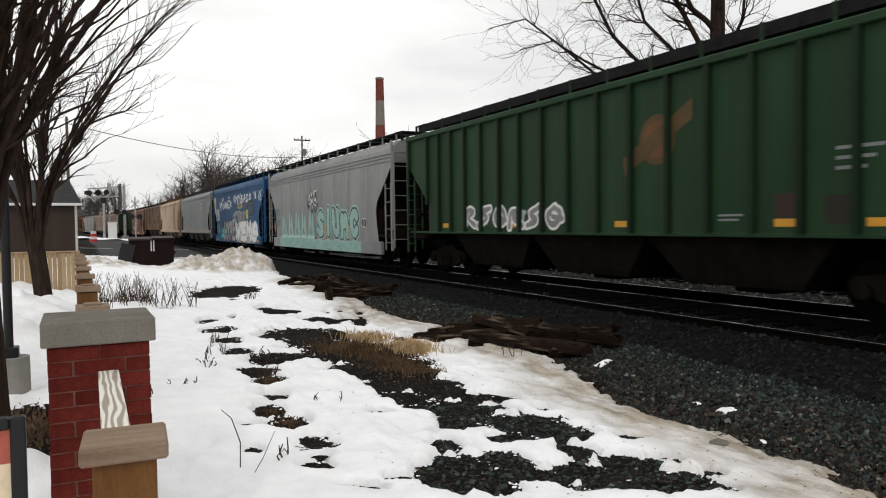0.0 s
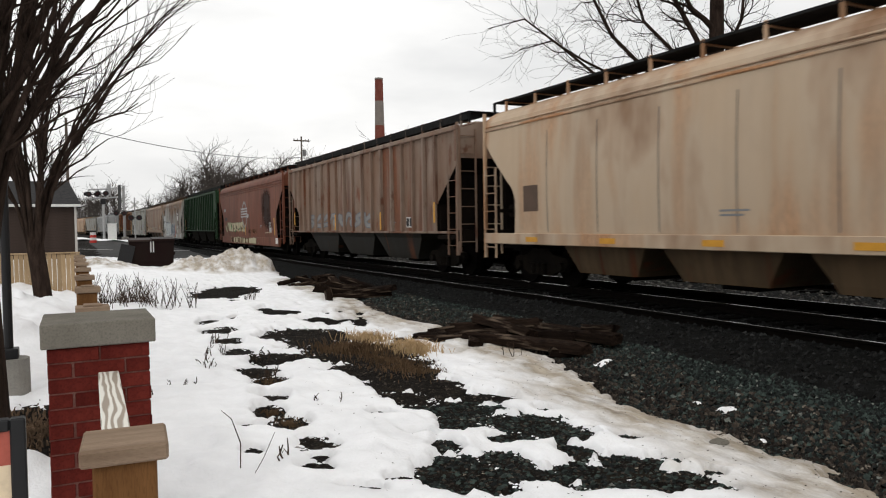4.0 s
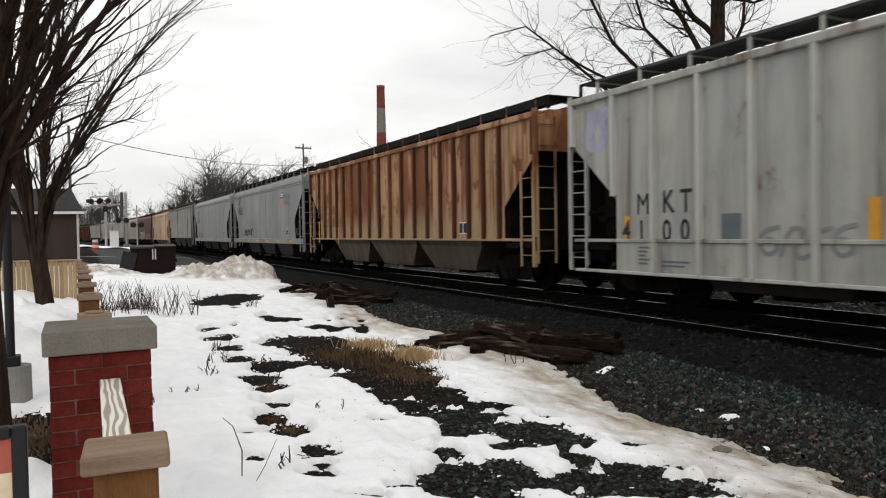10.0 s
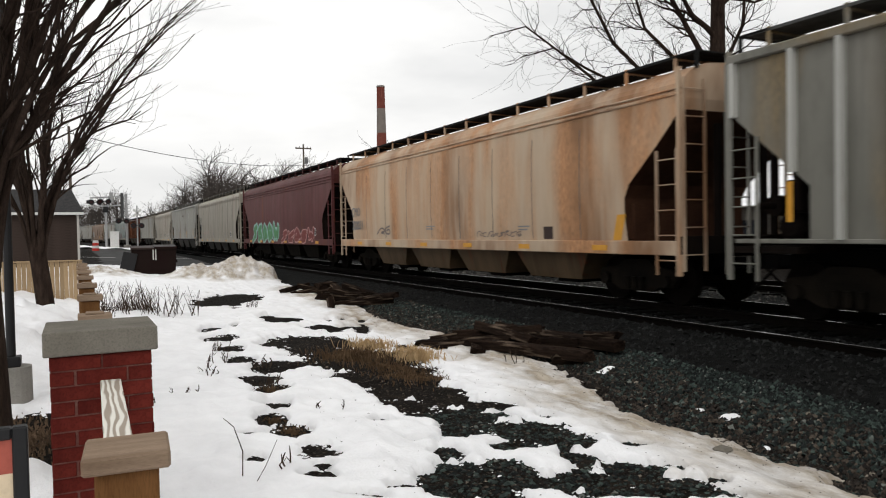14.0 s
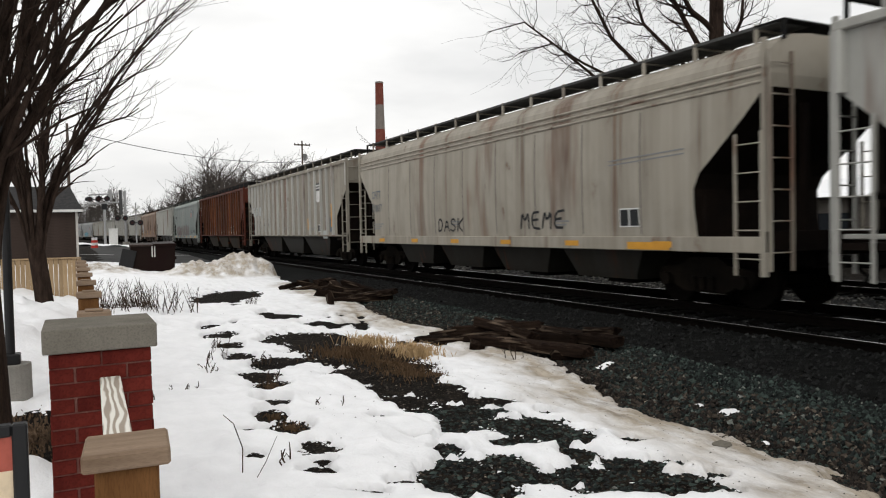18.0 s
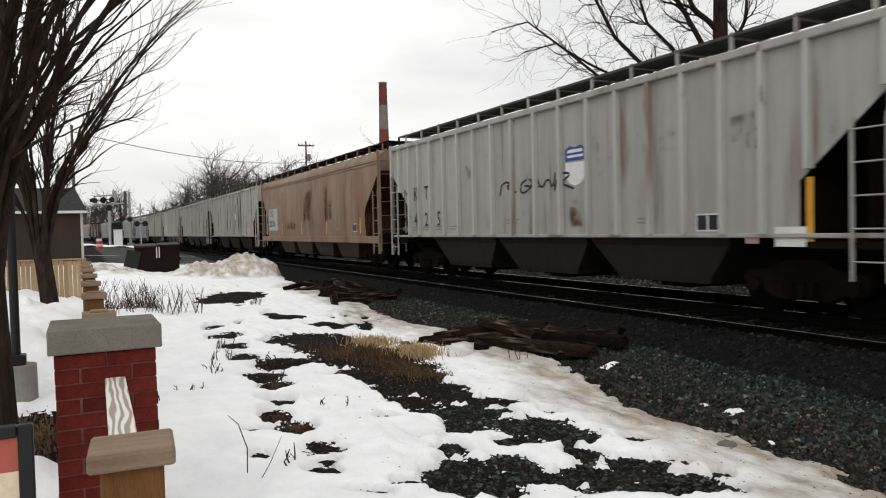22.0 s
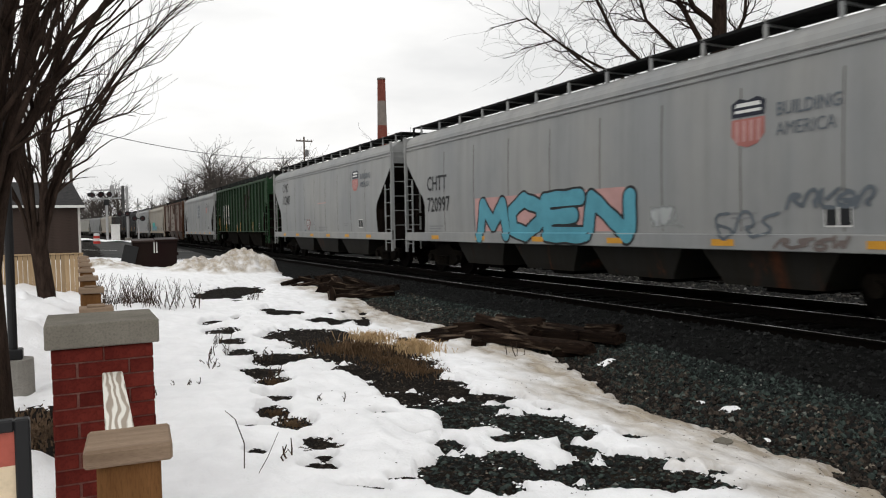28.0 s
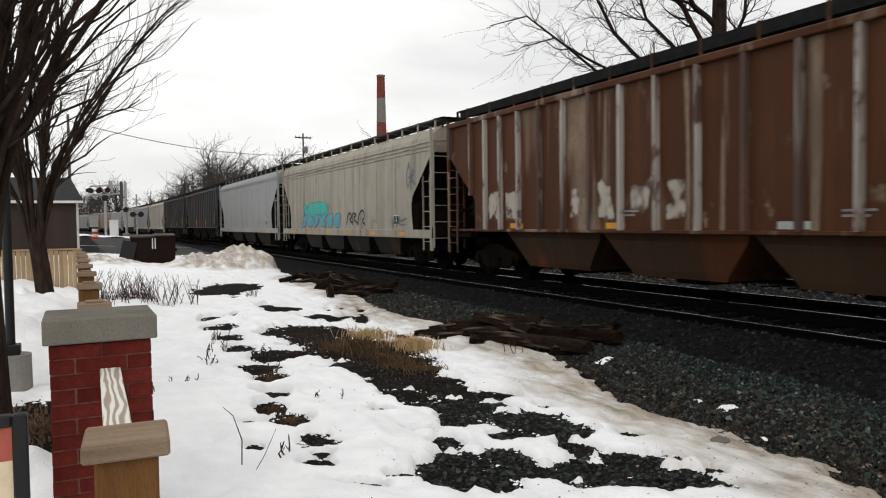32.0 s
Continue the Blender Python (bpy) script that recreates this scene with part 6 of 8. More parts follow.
# bay paints: dirt and rust, most darkened further for the shade under the cars
UNDER = {P_TAN: paint("dirty_shaded_tan_bays", (0.119, 0.081, 0.048), 0.2, 0.5, 41, fade=(0.178, 0.117, 0.067)), P_BROWN: paint("dirty_shaded_brown_bays", (0.07, 0.046, 0.032), 0.2, 0.5, 42, fade=(0.105, 0.067, 0.045)), P_RUST: paint("dirty_rust_bays", (0.115, 0.095, 0.07), 0.1, 0.5, 43, fade=(0.15, 0.12, 0.09)), P_STREAK: paint("rusty_shaded_bays", (0.018, 0.0095, 0.006), 0.12, 0.5, 44, (0.05, 0.018, 0.008), fade=(0.027, 0.013, 0.008)), P_SPOT: paint("brown_bays", (0.06, 0.036, 0.022), 0.2, 0.5, 45, fade=(0.090, 0.052, 0.031)), P_DRUST: paint("grey_brown_bays", (0.049, 0.042, 0.032), 0.2, 0.5, 46, fade=(0.074, 0.061, 0.045))}
GREY_BAY = paint("dirty_shaded_grey_bays", (0.029, 0.028, 0.025), 0.05, 0.6, 47, fade=(0.045, 0.042, 0.036))
R_PALE = paint("pale_rib_paint", (0.60, 0.60, 0.56), 0.08, 0.22, 30)
# ribs of the green cars, darker than their sides
R_GREEN = paint("dark_green_rib_paint", (0.010, 0.026, 0.012), 0.0, 0.35, 34, fade=(0.02, 0.042, 0.022))
R_RUST = paint("rusty_rib_paint", (0.085, 0.030, 0.015), 0.3, 0.4, 33, (0.16, 0.06, 0.025), fade=(0.13, 0.052, 0.026))
R_PEEL = paint("peeling_rib_paint", (0.46, 0.42, 0.38), 0.7, 0.4, 31, (0.07, 0.028, 0.018))
PALE_RIBS = (P_STREAK, P_WHITE, P_SILVER, P_WRUST, P_OLIVE, P_CREAM, P_DUSTY)
TRAIN = []
at = 21.71 - CARS[0][1]
for i, (kind, pitch, body, label) in enumerate(CARS):
    ribs = R_PALE if body in PALE_RIBS else (R_PEEL if body is P_SPOT else (R_RUST if body in (P_RUST, P_DRUST) else (R_GREEN if body is P_GREEN else None)))
    tape = "none" if i in (0, 1, 2, 6, 7, 8, 9, 10, 11, 20, 21, 23, 25, 26, 31, 33) else "rib" if kind == "ribbed" or body in (P_BROWN, P_WRUST, P_RED) else "sill"
    dark = body in (P_GREEN, P_RED, P_MAROON, P_SPOT, P_DRUST, P_DARK, P_BLUE)
    # ribbed cars stand back a little at their front ends
    shorter = 0.25 if kind == "ribbed" else 0.0
    L, mid = rounded(pitch - 1.1, 0.25) - shorter, at + pitch / 2 + shorter / 2
    car = hopper_car(i, kind, mid, L, body, label, ribs=ribs, tape=tape, under=UNDER[body] if body in UNDER else SHADED_GRIME if dark else GREY_BAY)
    if i == 10:
        # this one has deeper sides than the others
        e = L / 2
        for s in (-1, 1):
            part("lower_side", Geo().box(*sorted((s * (HW - 0.13), s * (HW - 0.07))), -e + 1.45, e - 1.45, 0.66, SILL + 0.11), body, car)
            part("lower_sill", Geo().soft_box(*sorted((s * (HW - 0.13), s * (HW + 0.0))), -e + 0.2, e - 0.2, 0.60, 0.66, 0.01), R_PALE, car)
            for back in rib_places(10, 2 * e)[2:-2]:
                y = e - back
                part("rib_foot", Geo().box(*sorted((s * (HW - 0.09), s * (HW + 0.013))), y - 0.05, y + 0.05, 0.66, SILL + 0.1), R_PALE, car)
    TRAIN.append((car, mid, kind, L))
    at += pitch


# ---- lettering and graffiti on the cars' near sides ----
def ink(name, col):
    return surface(name, col, tuple(v * 0.74 for v in col), 2.2, 45, 0.6, 0, 0.05, 0.002)


INK = {
    "black": DARK_INK, "white": WHITE, "yellow": YELLOW,
    "teal": ink("teal_spray", (0.20, 0.40, 0.36)), "mint": ink("mint_spray", (0.29, 0.455, 0.41)), "cyan": ink("cyan_spray", (0.09, 0.33, 0.42)), "violet": ink("violet_spray", (0.36, 0.35, 0.52)),
    "pink": ink("pink_spray", (0.52, 0.30, 0.28)), "cream": ink("cream_spray", (0.46, 0.42, 0.29)), "grey": ink("grey_spray", (0.23, 0.23, 0.23)), "chrome": ink("chrome_spray", (0.36, 0.365, 0.37)),
    "navy": ink("navy_spray", (0.03, 0.035, 0.08)), "orange": ink("orange_spray", (0.42, 0.12, 0.03)), "red": ink("red_spray", (0.28, 0.03, 0.04)), "plum": ink("plum_spray", (0.13, 0.085, 0.08)),
    "mauve": ink("mauve_spray", (0.16, 0.13, 0.12)), "green": ink("green_spray", (0.07, 0.22, 0.09)), "lemon": ink("lemon_spray", (0.6, 0.48, 0.08)), "aqua": ink("aqua_spray", (0.08, 0.42, 0.38)),
    "rust": ink("faded_orange_decal", (0.13, 0.055, 0.018)), "patch": ink("pale_grey_patch", (0.40, 0.42, 0.42)), "slate": ink("slate_spray", (0.12, 0.14, 0.16)), "steel": ink("steel_blue_spray", (0.085, 0.115, 0.15)),
    "umber": ink("faded_brown_decal", (0.020, 0.014, 0.009)), "ochre": ink("faded_ochre_decal", (0.085, 0.05, 0.016)), "shield_red": ink("shield_pink_red", (0.42, 0.16, 0.14)), "shield_blue": ink("shield_navy", (0.02, 0.022, 0.035)), "royal": ink("shield_royal_blue", (0.03, 0.07, 0.28)),
    "old_rust": ink("old_rust_run", (0.075, 0.026, 0.011)), "brown_rust": ink("brown_rust_run", (0.13, 0.068, 0.026)), "faint": ink("faded_stencil", (0.22, 0.225, 0.23)), "faint_brown": ink("faded_brown_stencil", (0.10, 0.06, 0.04)), "maroon_spray": ink("dark_red_patch", (0.16, 0.025, 0.02)),
    "soot": ink("soot_smear", (0.035, 0.018, 0.014)), "bleached": ink("bleached_peel", (0.42, 0.38, 0.33)),
}


def side_x(n, z):
    """The near face of car n at height z; on smooth cars the sill stands proud."""
    kind = TRAIN[n][2]
    if kind == "ribbed":
        return -(HW - 0.07)
    if z < (0.905 if n in SKIRT else SILL + 0.065):
        return -(HW + 0.022)
    return -half_width(kind, z)


def sliced(poly, step=0.14):
    """Cuts a tall shape into level bands, so that it can follow the curve of the side."""
    lo, hi = min(v for _, v in poly), max(v for _, v in poly)
    if hi - lo < 1.5 * step:
        return [poly]
    out, k = [], math.ceil((hi - lo) / step)
    for i in range(k):
        band = poly
        for level, sign in ((lo + (hi - lo) * i / k, 1), (lo + (hi - lo) * (i + 1) / k, -1)):
            kept = []
            for (x0, y0), (x1, y1) in zip(band, band[1:] + band[:1]):
                a, b = (y0 - level) * sign, (y1 - level) * sign
                if a >= 0:
                    kept.append((x0, y0))
                if a * b < 0:
                    kept.append((x0 + (x1 - x0) * a / (a - b), level))
            band = kept
        if len(band) > 2:
            out.append(band)
    return out


def on_side(n, back, polys, z0, lift):
    """Flat shapes laid on the near side of car n; back: metres ahead of its rear end."""
    car, _, kind, L = TRAIN[n]
    g = Geo()
    for poly in [q for p in polys for q in sliced(p)]:
        pts = []
        for u, v in poly:
            z = z0 + v
            pts.append((side_x(n, z) - lift, L / 2 - back - drift_of(n) - u, z))
        g.add(pts, [tuple(range(len(pts)))])
    return g


def panel_y(n, k):
    """Metres from the rear end to the middle of the k-th panel."""
    spots = rib_places(n, TRAIN[n][3])
    k = min(k, len(spots) - 3)
    return (spots[k] + spots[k + 1]) / 2 - drift_of(n)


def lettering(n, text, back, z, size, color="black", lift=0.012, width=0.82, label=""):
    """A line of stencil letters; back: where it starts, metres from the rear end; z: its foot."""
    car, _, kind, L = TRAIN[n]
    verts, faces = GLYPHS[text]
    g, s = Geo(), size / 0.70
    g.v = [(side_x(n, z + v[1] * s) - lift, L / 2 - back - drift_of(n) - v[0] * s * width, z + v[1] * s) for v in verts]
    g.f = list(faces)
    return part("lettering", g, INK[color], car, label or color + " stencilled lettering")


def spaced(n, text, z, size, first=1, color="black"):
    """One letter in each panel between the ribs."""
    for k, ch in enumerate(text):
        if ch != " ":
            lettering(n, ch, panel_y(n, first + k) - size * 0.26, z, size, color)


def bars(n, back, z, rows, width, color="black", h=0.035, step=0.075):
    """Small stencilled data too small to read."""
    for k in range(rows):
        w = width * (1.0 - 0.18 * (k % 3))
        part("stencil_line", on_side(n, back, [[(0, 0), (w, 0), (w, h), (0, h)]], z - k * step, 0.005), INK[color], TRAIN[n][0])


def placard(n, back, z, w=0.32, h=0.42, ground="black"):
    part("placard", on_side(n, back, [[(0, 0), (w, 0), (w, h), (0, h)]], z, 0.005), INK["white"], TRAIN[n][0], "white-edged data panel")
    for k in (0, 1):
        b = w * 0.5 - 0.04
        part("placard_panel", on_side(n, back, [[(0.025 + k * w / 2, 0.025), (0.025 + k * w / 2 + b, 0.025), (0.025 + k * w / 2 + b, h - 0.025), (0.025 + k * w / 2, h - 0.025)]], z, 0.009), INK[ground], TRAIN[n][0])


def patch(n, back, z, w, h, color="patch", label="square of fresh paint"):
    """A painted rectangle that follows the curve of the side."""
    k = 6
    strips = [[(0, h * q / k), (w, h * q / k), (w, h * (q + 1) / k), (0, h * (q + 1) / k)] for q in range(k)]
    part("paint_patch", on_side(n, back, strips, z, 0.0045), INK[color], TRAIN[n][0], label)


def stripe(n, back, z, h, w=0.1, lean=0.0, on_rib=False):
    """An upright strip of reflective tape."""
    car, _, kind, L = TRAIN[n]
    polys = [[(-w / 2 + lean * a, h * a), (w / 2 + lean * a, h * a), (w / 2 + lean * b, h * b), (-w / 2 + lean * b, h * b)] for a, b in ((0, 0.34), (0.34, 0.67), (0.67, 1))]
    part("reflector", on_side(n, back, polys, z, 0.1 if on_rib else 0.007), YELLOW, car)


def shield(n, back, z, size=0.8, top="shield_blue", low="shield_red"):
    """A shield emblem as plain shapes."""
    w = size * 0.40
    a = [(-w, size * 0.62), (w, size * 0.62), (w * 1.05, size * 0.9), (w * 0.55, size), (0, size * 0.94), (-w * 0.55, size), (-w * 1.05, size * 0.9)]
    b = [(-w, size * 0.58), (-w * 1.02, size * 0.25), (-w * 0.6, size * 0.06), (0, 0), (w * 0.6, size * 0.06), (w * 1.02, size * 0.25), (w, size * 0.58)]
    emblem = part("emblem", on_side(n, back, [a], z, 0.006), INK[top], TRAIN[n][0], "dark upper field of a shield emblem")
    part("emblem_field", on_side(n, back, [b], z, 0.006), INK[low], emblem, "lower field of a shield emblem")
    part("emblem_band", on_side(n, back, [[(-w * 0.8, size * 0.7), (w * 0.8, size * 0.7), (w * 0.8, size * 0.76), (-w * 0.8, size * 0.76)]], z, 0.010), INK["white"], emblem)
    part("emblem_band", on_side(n, back, [[(-w * 0.8, size * 0.82), (w * 0.8, size * 0.82), (w * 0.7, size * 0.9), (-w * 0.7, size * 0.9)]], z, 0.010), INK["white"], emblem)
    if low == "shield_red":
        for k in range(4):
            x = -w * 0.75 + k * w * 0.44
            part("emblem_stripe", on_side(n, back, [[(x, size * 0.12), (x + w * 0.2, size * 0.12), (x + w * 0.2, size * 0.54), (x, size * 0.54)]], z, 0.010), INK["pink"], emblem)


def slogan(n, back, z):
    shield(n, back, z, 0.78)
    lettering(n, "BUILDING", back + 0.52, z + 0.42, 0.2, "slate")
    lettering(n, "AMERICA", back + 0.52, z + 0.12, 0.2, "slate")


# skeletons of hand-drawn letters in a unit square, and of loops that only look like letters
STROKES = {
    "A": [[(0, 0), (0.5, 1), (1, 0)], [(0.2, 0.36), (0.82, 0.36)]], "B": [[(0.1, 0), (0.1, 1), (0.7, 0.95), (0.8, 0.75), (0.2, 0.54), (0.9, 0.4), (0.85, 0.08), (0.1, 0)]],
    "C": [[(0.95, 0.8), (0.6, 1), (0.15, 0.8), (0.08, 0.3), (0.5, 0), (0.95, 0.15)]], "D": [[(0.1, 0), (0.1, 1), (0.6, 0.95), (0.95, 0.55), (0.7, 0.08), (0.1, 0)]],
    "E": [[(0.95, 1), (0.12, 0.95), (0.1, 0.03), (1, 0)], [(0.12, 0.5), (0.8, 0.54)]], "G": [[(0.95, 0.85), (0.5, 1), (0.1, 0.7), (0.12, 0.2), (0.55, 0), (0.95, 0.25), (0.9, 0.48), (0.55, 0.46)]],
    "H": [[(0.1, 0), (0.05, 1)], [(0.95, 1), (0.9, 0)], [(0.1, 0.48), (0.9, 0.52)]], "I": [[(0.5, 0), (0.42, 0.5), (0.5, 1)]], "K": [[(0.1, 1), (0.12, 0)], [(0.95, 1), (0.15, 0.45), (1, 0)]],
    "M": [[(0.02, 0), (0.15, 1), (0.5, 0.35), (0.85, 1), (0.98, 0)]], "N": [[(0.08, 0), (0.1, 1), (0.88, 0), (0.95, 1)]], "O": [[(0.5, 1), (0.08, 0.7), (0.12, 0.2), (0.55, 0), (0.93, 0.35), (0.88, 0.8), (0.5, 1)]],
    "P": [[(0.12, 0), (0.1, 1), (0.75, 0.98), (0.92, 0.7), (0.65, 0.45), (0.12, 0.45)]], "S": [[(0.95, 0.8), (0.6, 1), (0.15, 0.88), (0.12, 0.62), (0.5, 0.5), (0.9, 0.36), (0.85, 0.1), (0.5, 0), (0.03, 0.14)]],
    "T": [[(0, 0.95), (1, 1)], [(0.5, 0.97), (0.5, 0)]], "U": [[(0.1, 1), (0.1, 0.25), (0.4, 0), (0.75, 0.06), (0.9, 0.3), (0.9, 1)]], "W": [[(0, 1), (0.25, 0), (0.5, 0.6), (0.75, 0), (1, 1)]],
    "Y": [[(0, 1), (0.5, 0.45), (1, 1)], [(0.5, 0.45), (0.42, 0)]], "*": [[(0.1, 0.3), (0.9, 0.7)], [(0.1, 0.7), (0.9, 0.3)], [(0.5, 0.2), (0.5, 0.85)]], "1": [[(0.3, 0.8), (0.55, 1), (0.5, 0)]],
    "6": [[(0.85, 0.95), (0.3, 0.7), (0.1, 0.25), (0.5, 0), (0.9, 0.2), (0.6, 0.5), (0.15, 0.35)]], "'": [[(0.5, 1), (0.4, 0.72)]], "<": [[(0.5, 0.9), (0.1, 0.55), (0.5, 0.2)], [(0.95, 0.9), (0.55, 0.55), (0.95, 0.2)]], ">": [[(0.1, 0.9), (0.5, 0.55), (0.1, 0.2)], [(0.5, 0.9), (0.9, 0.55), (0.5, 0.2)]],
}
LOOPS = [
    [[(0.1, 0.1), (0.3, 0.9), (0.75, 0.95), (0.9, 0.5), (0.55, 0.35), (0.9, 0.05)]], [[(0.85, 0.9), (0.25, 0.85), (0.15, 0.3), (0.5, 0.02), (0.9, 0.25), (0.6, 0.55), (0.3, 0.45)]],
    [[(0.1, 0.95), (0.3, 0.05), (0.55, 0.75), (0.8, 0.02), (0.95, 0.95)]], [[(0.1, 0.05), (0.12, 0.95), (0.8, 0.8), (0.2, 0.5), (0.95, 0.1)]], [[(0.5, 0.98), (0.1, 0.6), (0.35, 0.05), (0.85, 0.2), (0.85, 0.75), (0.5, 0.98)], [(0.45, 0.5), (0.98, 0.4)]],
    [[(0.95, 0.95), (0.2, 0.7), (0.85, 0.4), (0.1, 0.05)]], [[(0.1, 0.9), (0.15, 0.1), (0.85, 0.1)], [(0.3, 0.55), (0.9, 0.95)]],
]


def reach(strokes, gx, gy):
    """Distance of each grid point from a set of strokes."""
    best = np.full(gx.shape, 9.0)
    for line in strokes:
        for (x0, y0), (x1, y1) in zip(line, line[1:]):
            dx, dy = x1 - x0, y1 - y0
            k = np.clip(((gx - x0) * dx + (gy - y0) * dy) / max(dx * dx + dy * dy, 1e-6), 0, 1)
            best = np.minimum(best, np.hypot(gx - x0 - k * dx, gy - y0 - k * dy))
    return best


def rounded_line(line, times=2):
    """Cuts the corners of a stroke."""
    for _ in range(times):
        if len(line) < 3:
            return line
        out = [line[0]]
        for (x0, y0), (x1, y1) in zip(line, line[1:]):
            out += [(x0 * 0.75 + x1 * 0.25, y0 * 0.75 + y1 * 0.25), (x0 * 0.25 + x1 * 0.75, y0 * 0.25 + y1 * 0.75)]
        line = out + [line[-1]]
    return line


def contour(field, x0, y0, step, level):
    """Polygons of the part of a grid that lies below a level."""
    inside = field < level
    polys = []
    ny, nx = field.shape
    for j in range(ny - 1):
        run = None
        for i in range(nx):
            full = i < nx - 1 and inside[j, i] and inside[j, i + 1] and inside[j + 1, i] and inside[j + 1, i + 1]
            if full:
                run = i if run is None else run
                continue
            if run is not None:
                a, b = x0 + run * step, x0 + i * step
                polys.append([(a, y0 + j * step), (b, y0 + j * step), (b, y0 + (j + 1) * step), (a, y0 + (j + 1) * step)])
                run = None
            if i == nx - 1 or not (inside[j, i] or inside[j, i + 1] or inside[j + 1, i] or inside[j + 1, i + 1]):
                continue
            ring, corner = [], ((i, j), (i + 1, j), (i + 1, j + 1), (i, j + 1))
            for (ia, ja), (ib, jb) in zip(corner, corner[1:] + corner[:1]):
                fa, fb = field[ja, ia], field[jb, ib]
                if fa < level:
                    ring.append((x0 + ia * step, y0 + ja * step))
                if (fa < level) != (fb < level):
                    k = (level - fa) / (fb - fa)
                    ring.append((x0 + (ia + (ib - ia) * k) * step, y0 + (ja + (jb - ja) * k) * step))
            if len(ring) > 2:
                polys.append(ring)
    return polys


def grid(w, h, margin, step):
    nx, ny = int((w + 2 * margin) / step) + 2, int((h + 2 * margin) / step) + 2
    return np.meshgrid(-margin + step * np.arange(nx), -margin + step * np.arange(ny))


def bent_glyph(shape, rnd, w, h, shift=0.0, lean=0.0, jag=0.05, soft=2):
    return [rounded_line([(shift + (x + rnd.uniform(-jag, jag)) * w + lean * y, (y + rnd.uniform(-jag, jag)) * h) for x, y in line], soft) for line in shape]


def word(n, text, back, length, z, height, fill, edge, seed, halo=None, fat=0.3, rim=0.035, soft=2, spread=1.16, shine=None):
    """A spray-painted piece of fat outlined letters that overlap; a number in place of a text draws as many loops."""
    rnd = random.Random(seed)
    car = TRAIN[n][0]
    count = text if isinstance(text, int) else len(text)
    w = length / count
    half = fat * min(w, height) / 2
    wide, tall, step = w * spread - 2 * half, height - 2 * half, 0.03
    for k in range(count):
        shape = rnd.choice(LOOPS) if isinstance(text, int) else STROKES[text[k]]
        lines = bent_glyph(shape, rnd, wide, tall * rnd.uniform(0.9, 1.08), 0, rnd.uniform(-0.08, 0.14), 0.05, soft)
        m = half + (0.16 if halo else 0.03)
        gx, gy = grid(wide, tall, m + 0.15, step)
        field = reach(lines, gx, gy) + 0.018 * np.sin(gx * 9 + seed) * np.sin(gy * 7 + k)
        u, foot = back + k * w + half, z + half + rnd.uniform(-0.02, 0.02)
        a, lift = -m - 0.15, 0.006 + 0.001 * (k % 3)
        if halo:
            part("halo", on_side(n, u, contour(field, a, a, step, half + 0.075), foot, 0.003 + 0.0007 * (k % 3)), INK[halo], car, halo + " sprayed halo")
        letter = part("graffiti_letter", on_side(n, u, contour(field, a, a, step, half), foot, lift), INK[edge], car, edge + " edged spray-painted shape")
        part("letter_fill", on_side(n, u, contour(field, a, a, step, half - rim), foot, lift + 0.004), INK[fill], letter, fill + " spray fill")
        if shine:
            part("letter_shine", on_side(n, u, contour(np.abs(field - half * 0.45) + 0.05 * (gy < tall * 0.45), a, a, step, 0.016), foot, lift + 0.007), INK[shine], letter, shine + " highlight line")["kind"] = "stuff"


def tag(n, text, back, length, z, height, color, seed, t=0.04, rounds=1):
    """A thin one-colour tag; a number in place of a text draws as many loops."""
    rnd = random.Random(seed)
    count = text if isinstance(text, int) else len(text)
    w, lines = length / count, []
    for r in range(rounds):
        for k in range(count):
            shape = rnd.choice(LOOPS) if isinstance(text, int) else STROKES[text[k]]
            grow_ = 1.1 if isinstance(text, int) else 0.78
            lines += bent_glyph(shape, rnd, w * grow_, height * rnd.uniform(0.8, 1.1), k * w, rnd.uniform(0, 0.1), 0.03 if not isinstance(text, int) else 0.12, 1)
    step = max(min(0.03, t * 0.55), 0.018)
    gx, gy = grid(length, height, 0.15, step)
    part("spray_tag", on_side(n, back, contour(reach(lines, gx, gy), -0.15, -0.15, step, t / 2), z, 0.0105), INK[color], TRAIN[n][0], color + " sprayed tag")


STAIN = {}


def stain_material(color):
    """Thin paint or rust that thins out towards its edges and lets the side show through."""
    if color in STAIN:
        return STAIN[color]
    src = INK[color].node_tree.nodes
    m, n, l, p = tree_of("thin_" + color)
    tone = [x for x in src if x.bl_idname == "ShaderNodeMix"][0]
    a, b = tuple(tone.inputs["A"].default_value)[:3], tuple(tone.inputs["B"].default_value)[:3]
    if color in ("old_rust", "brown_rust", "soot"):
        b = tuple(v * 0.55 for v in a)
    l.new(mix_node(n, l, ramp_node(n, l, noise_node(n, l, 3.0, 5, (1, 1, 0.3), 2.0), 0.3, 0.7), a, b), p.inputs["Base Color"])
    p.inputs["Roughness"].default_value = 0.75
    p.inputs["Specular IOR Level"].default_value = 0.1
    at_, add = n.new("ShaderNodeAttribute"), n.new("ShaderNodeMath")
    at_.attribute_name = "cover"
    add.operation = "ADD"
    l.new(at_.outputs["Fac"], add.inputs[0])
    l.new(noise_node(n, l, 5.0, 6, (1, 1, 0.45), 6.0, rough=0.68), add.inputs[1])
    l.new(ramp_node(n, l, add.outputs[0], 0.52, 1.15 if color in ("old_rust", "brown_rust", "soot") else 0.8), p.inputs["Alpha"])
    STAIN[color] = m
    return m


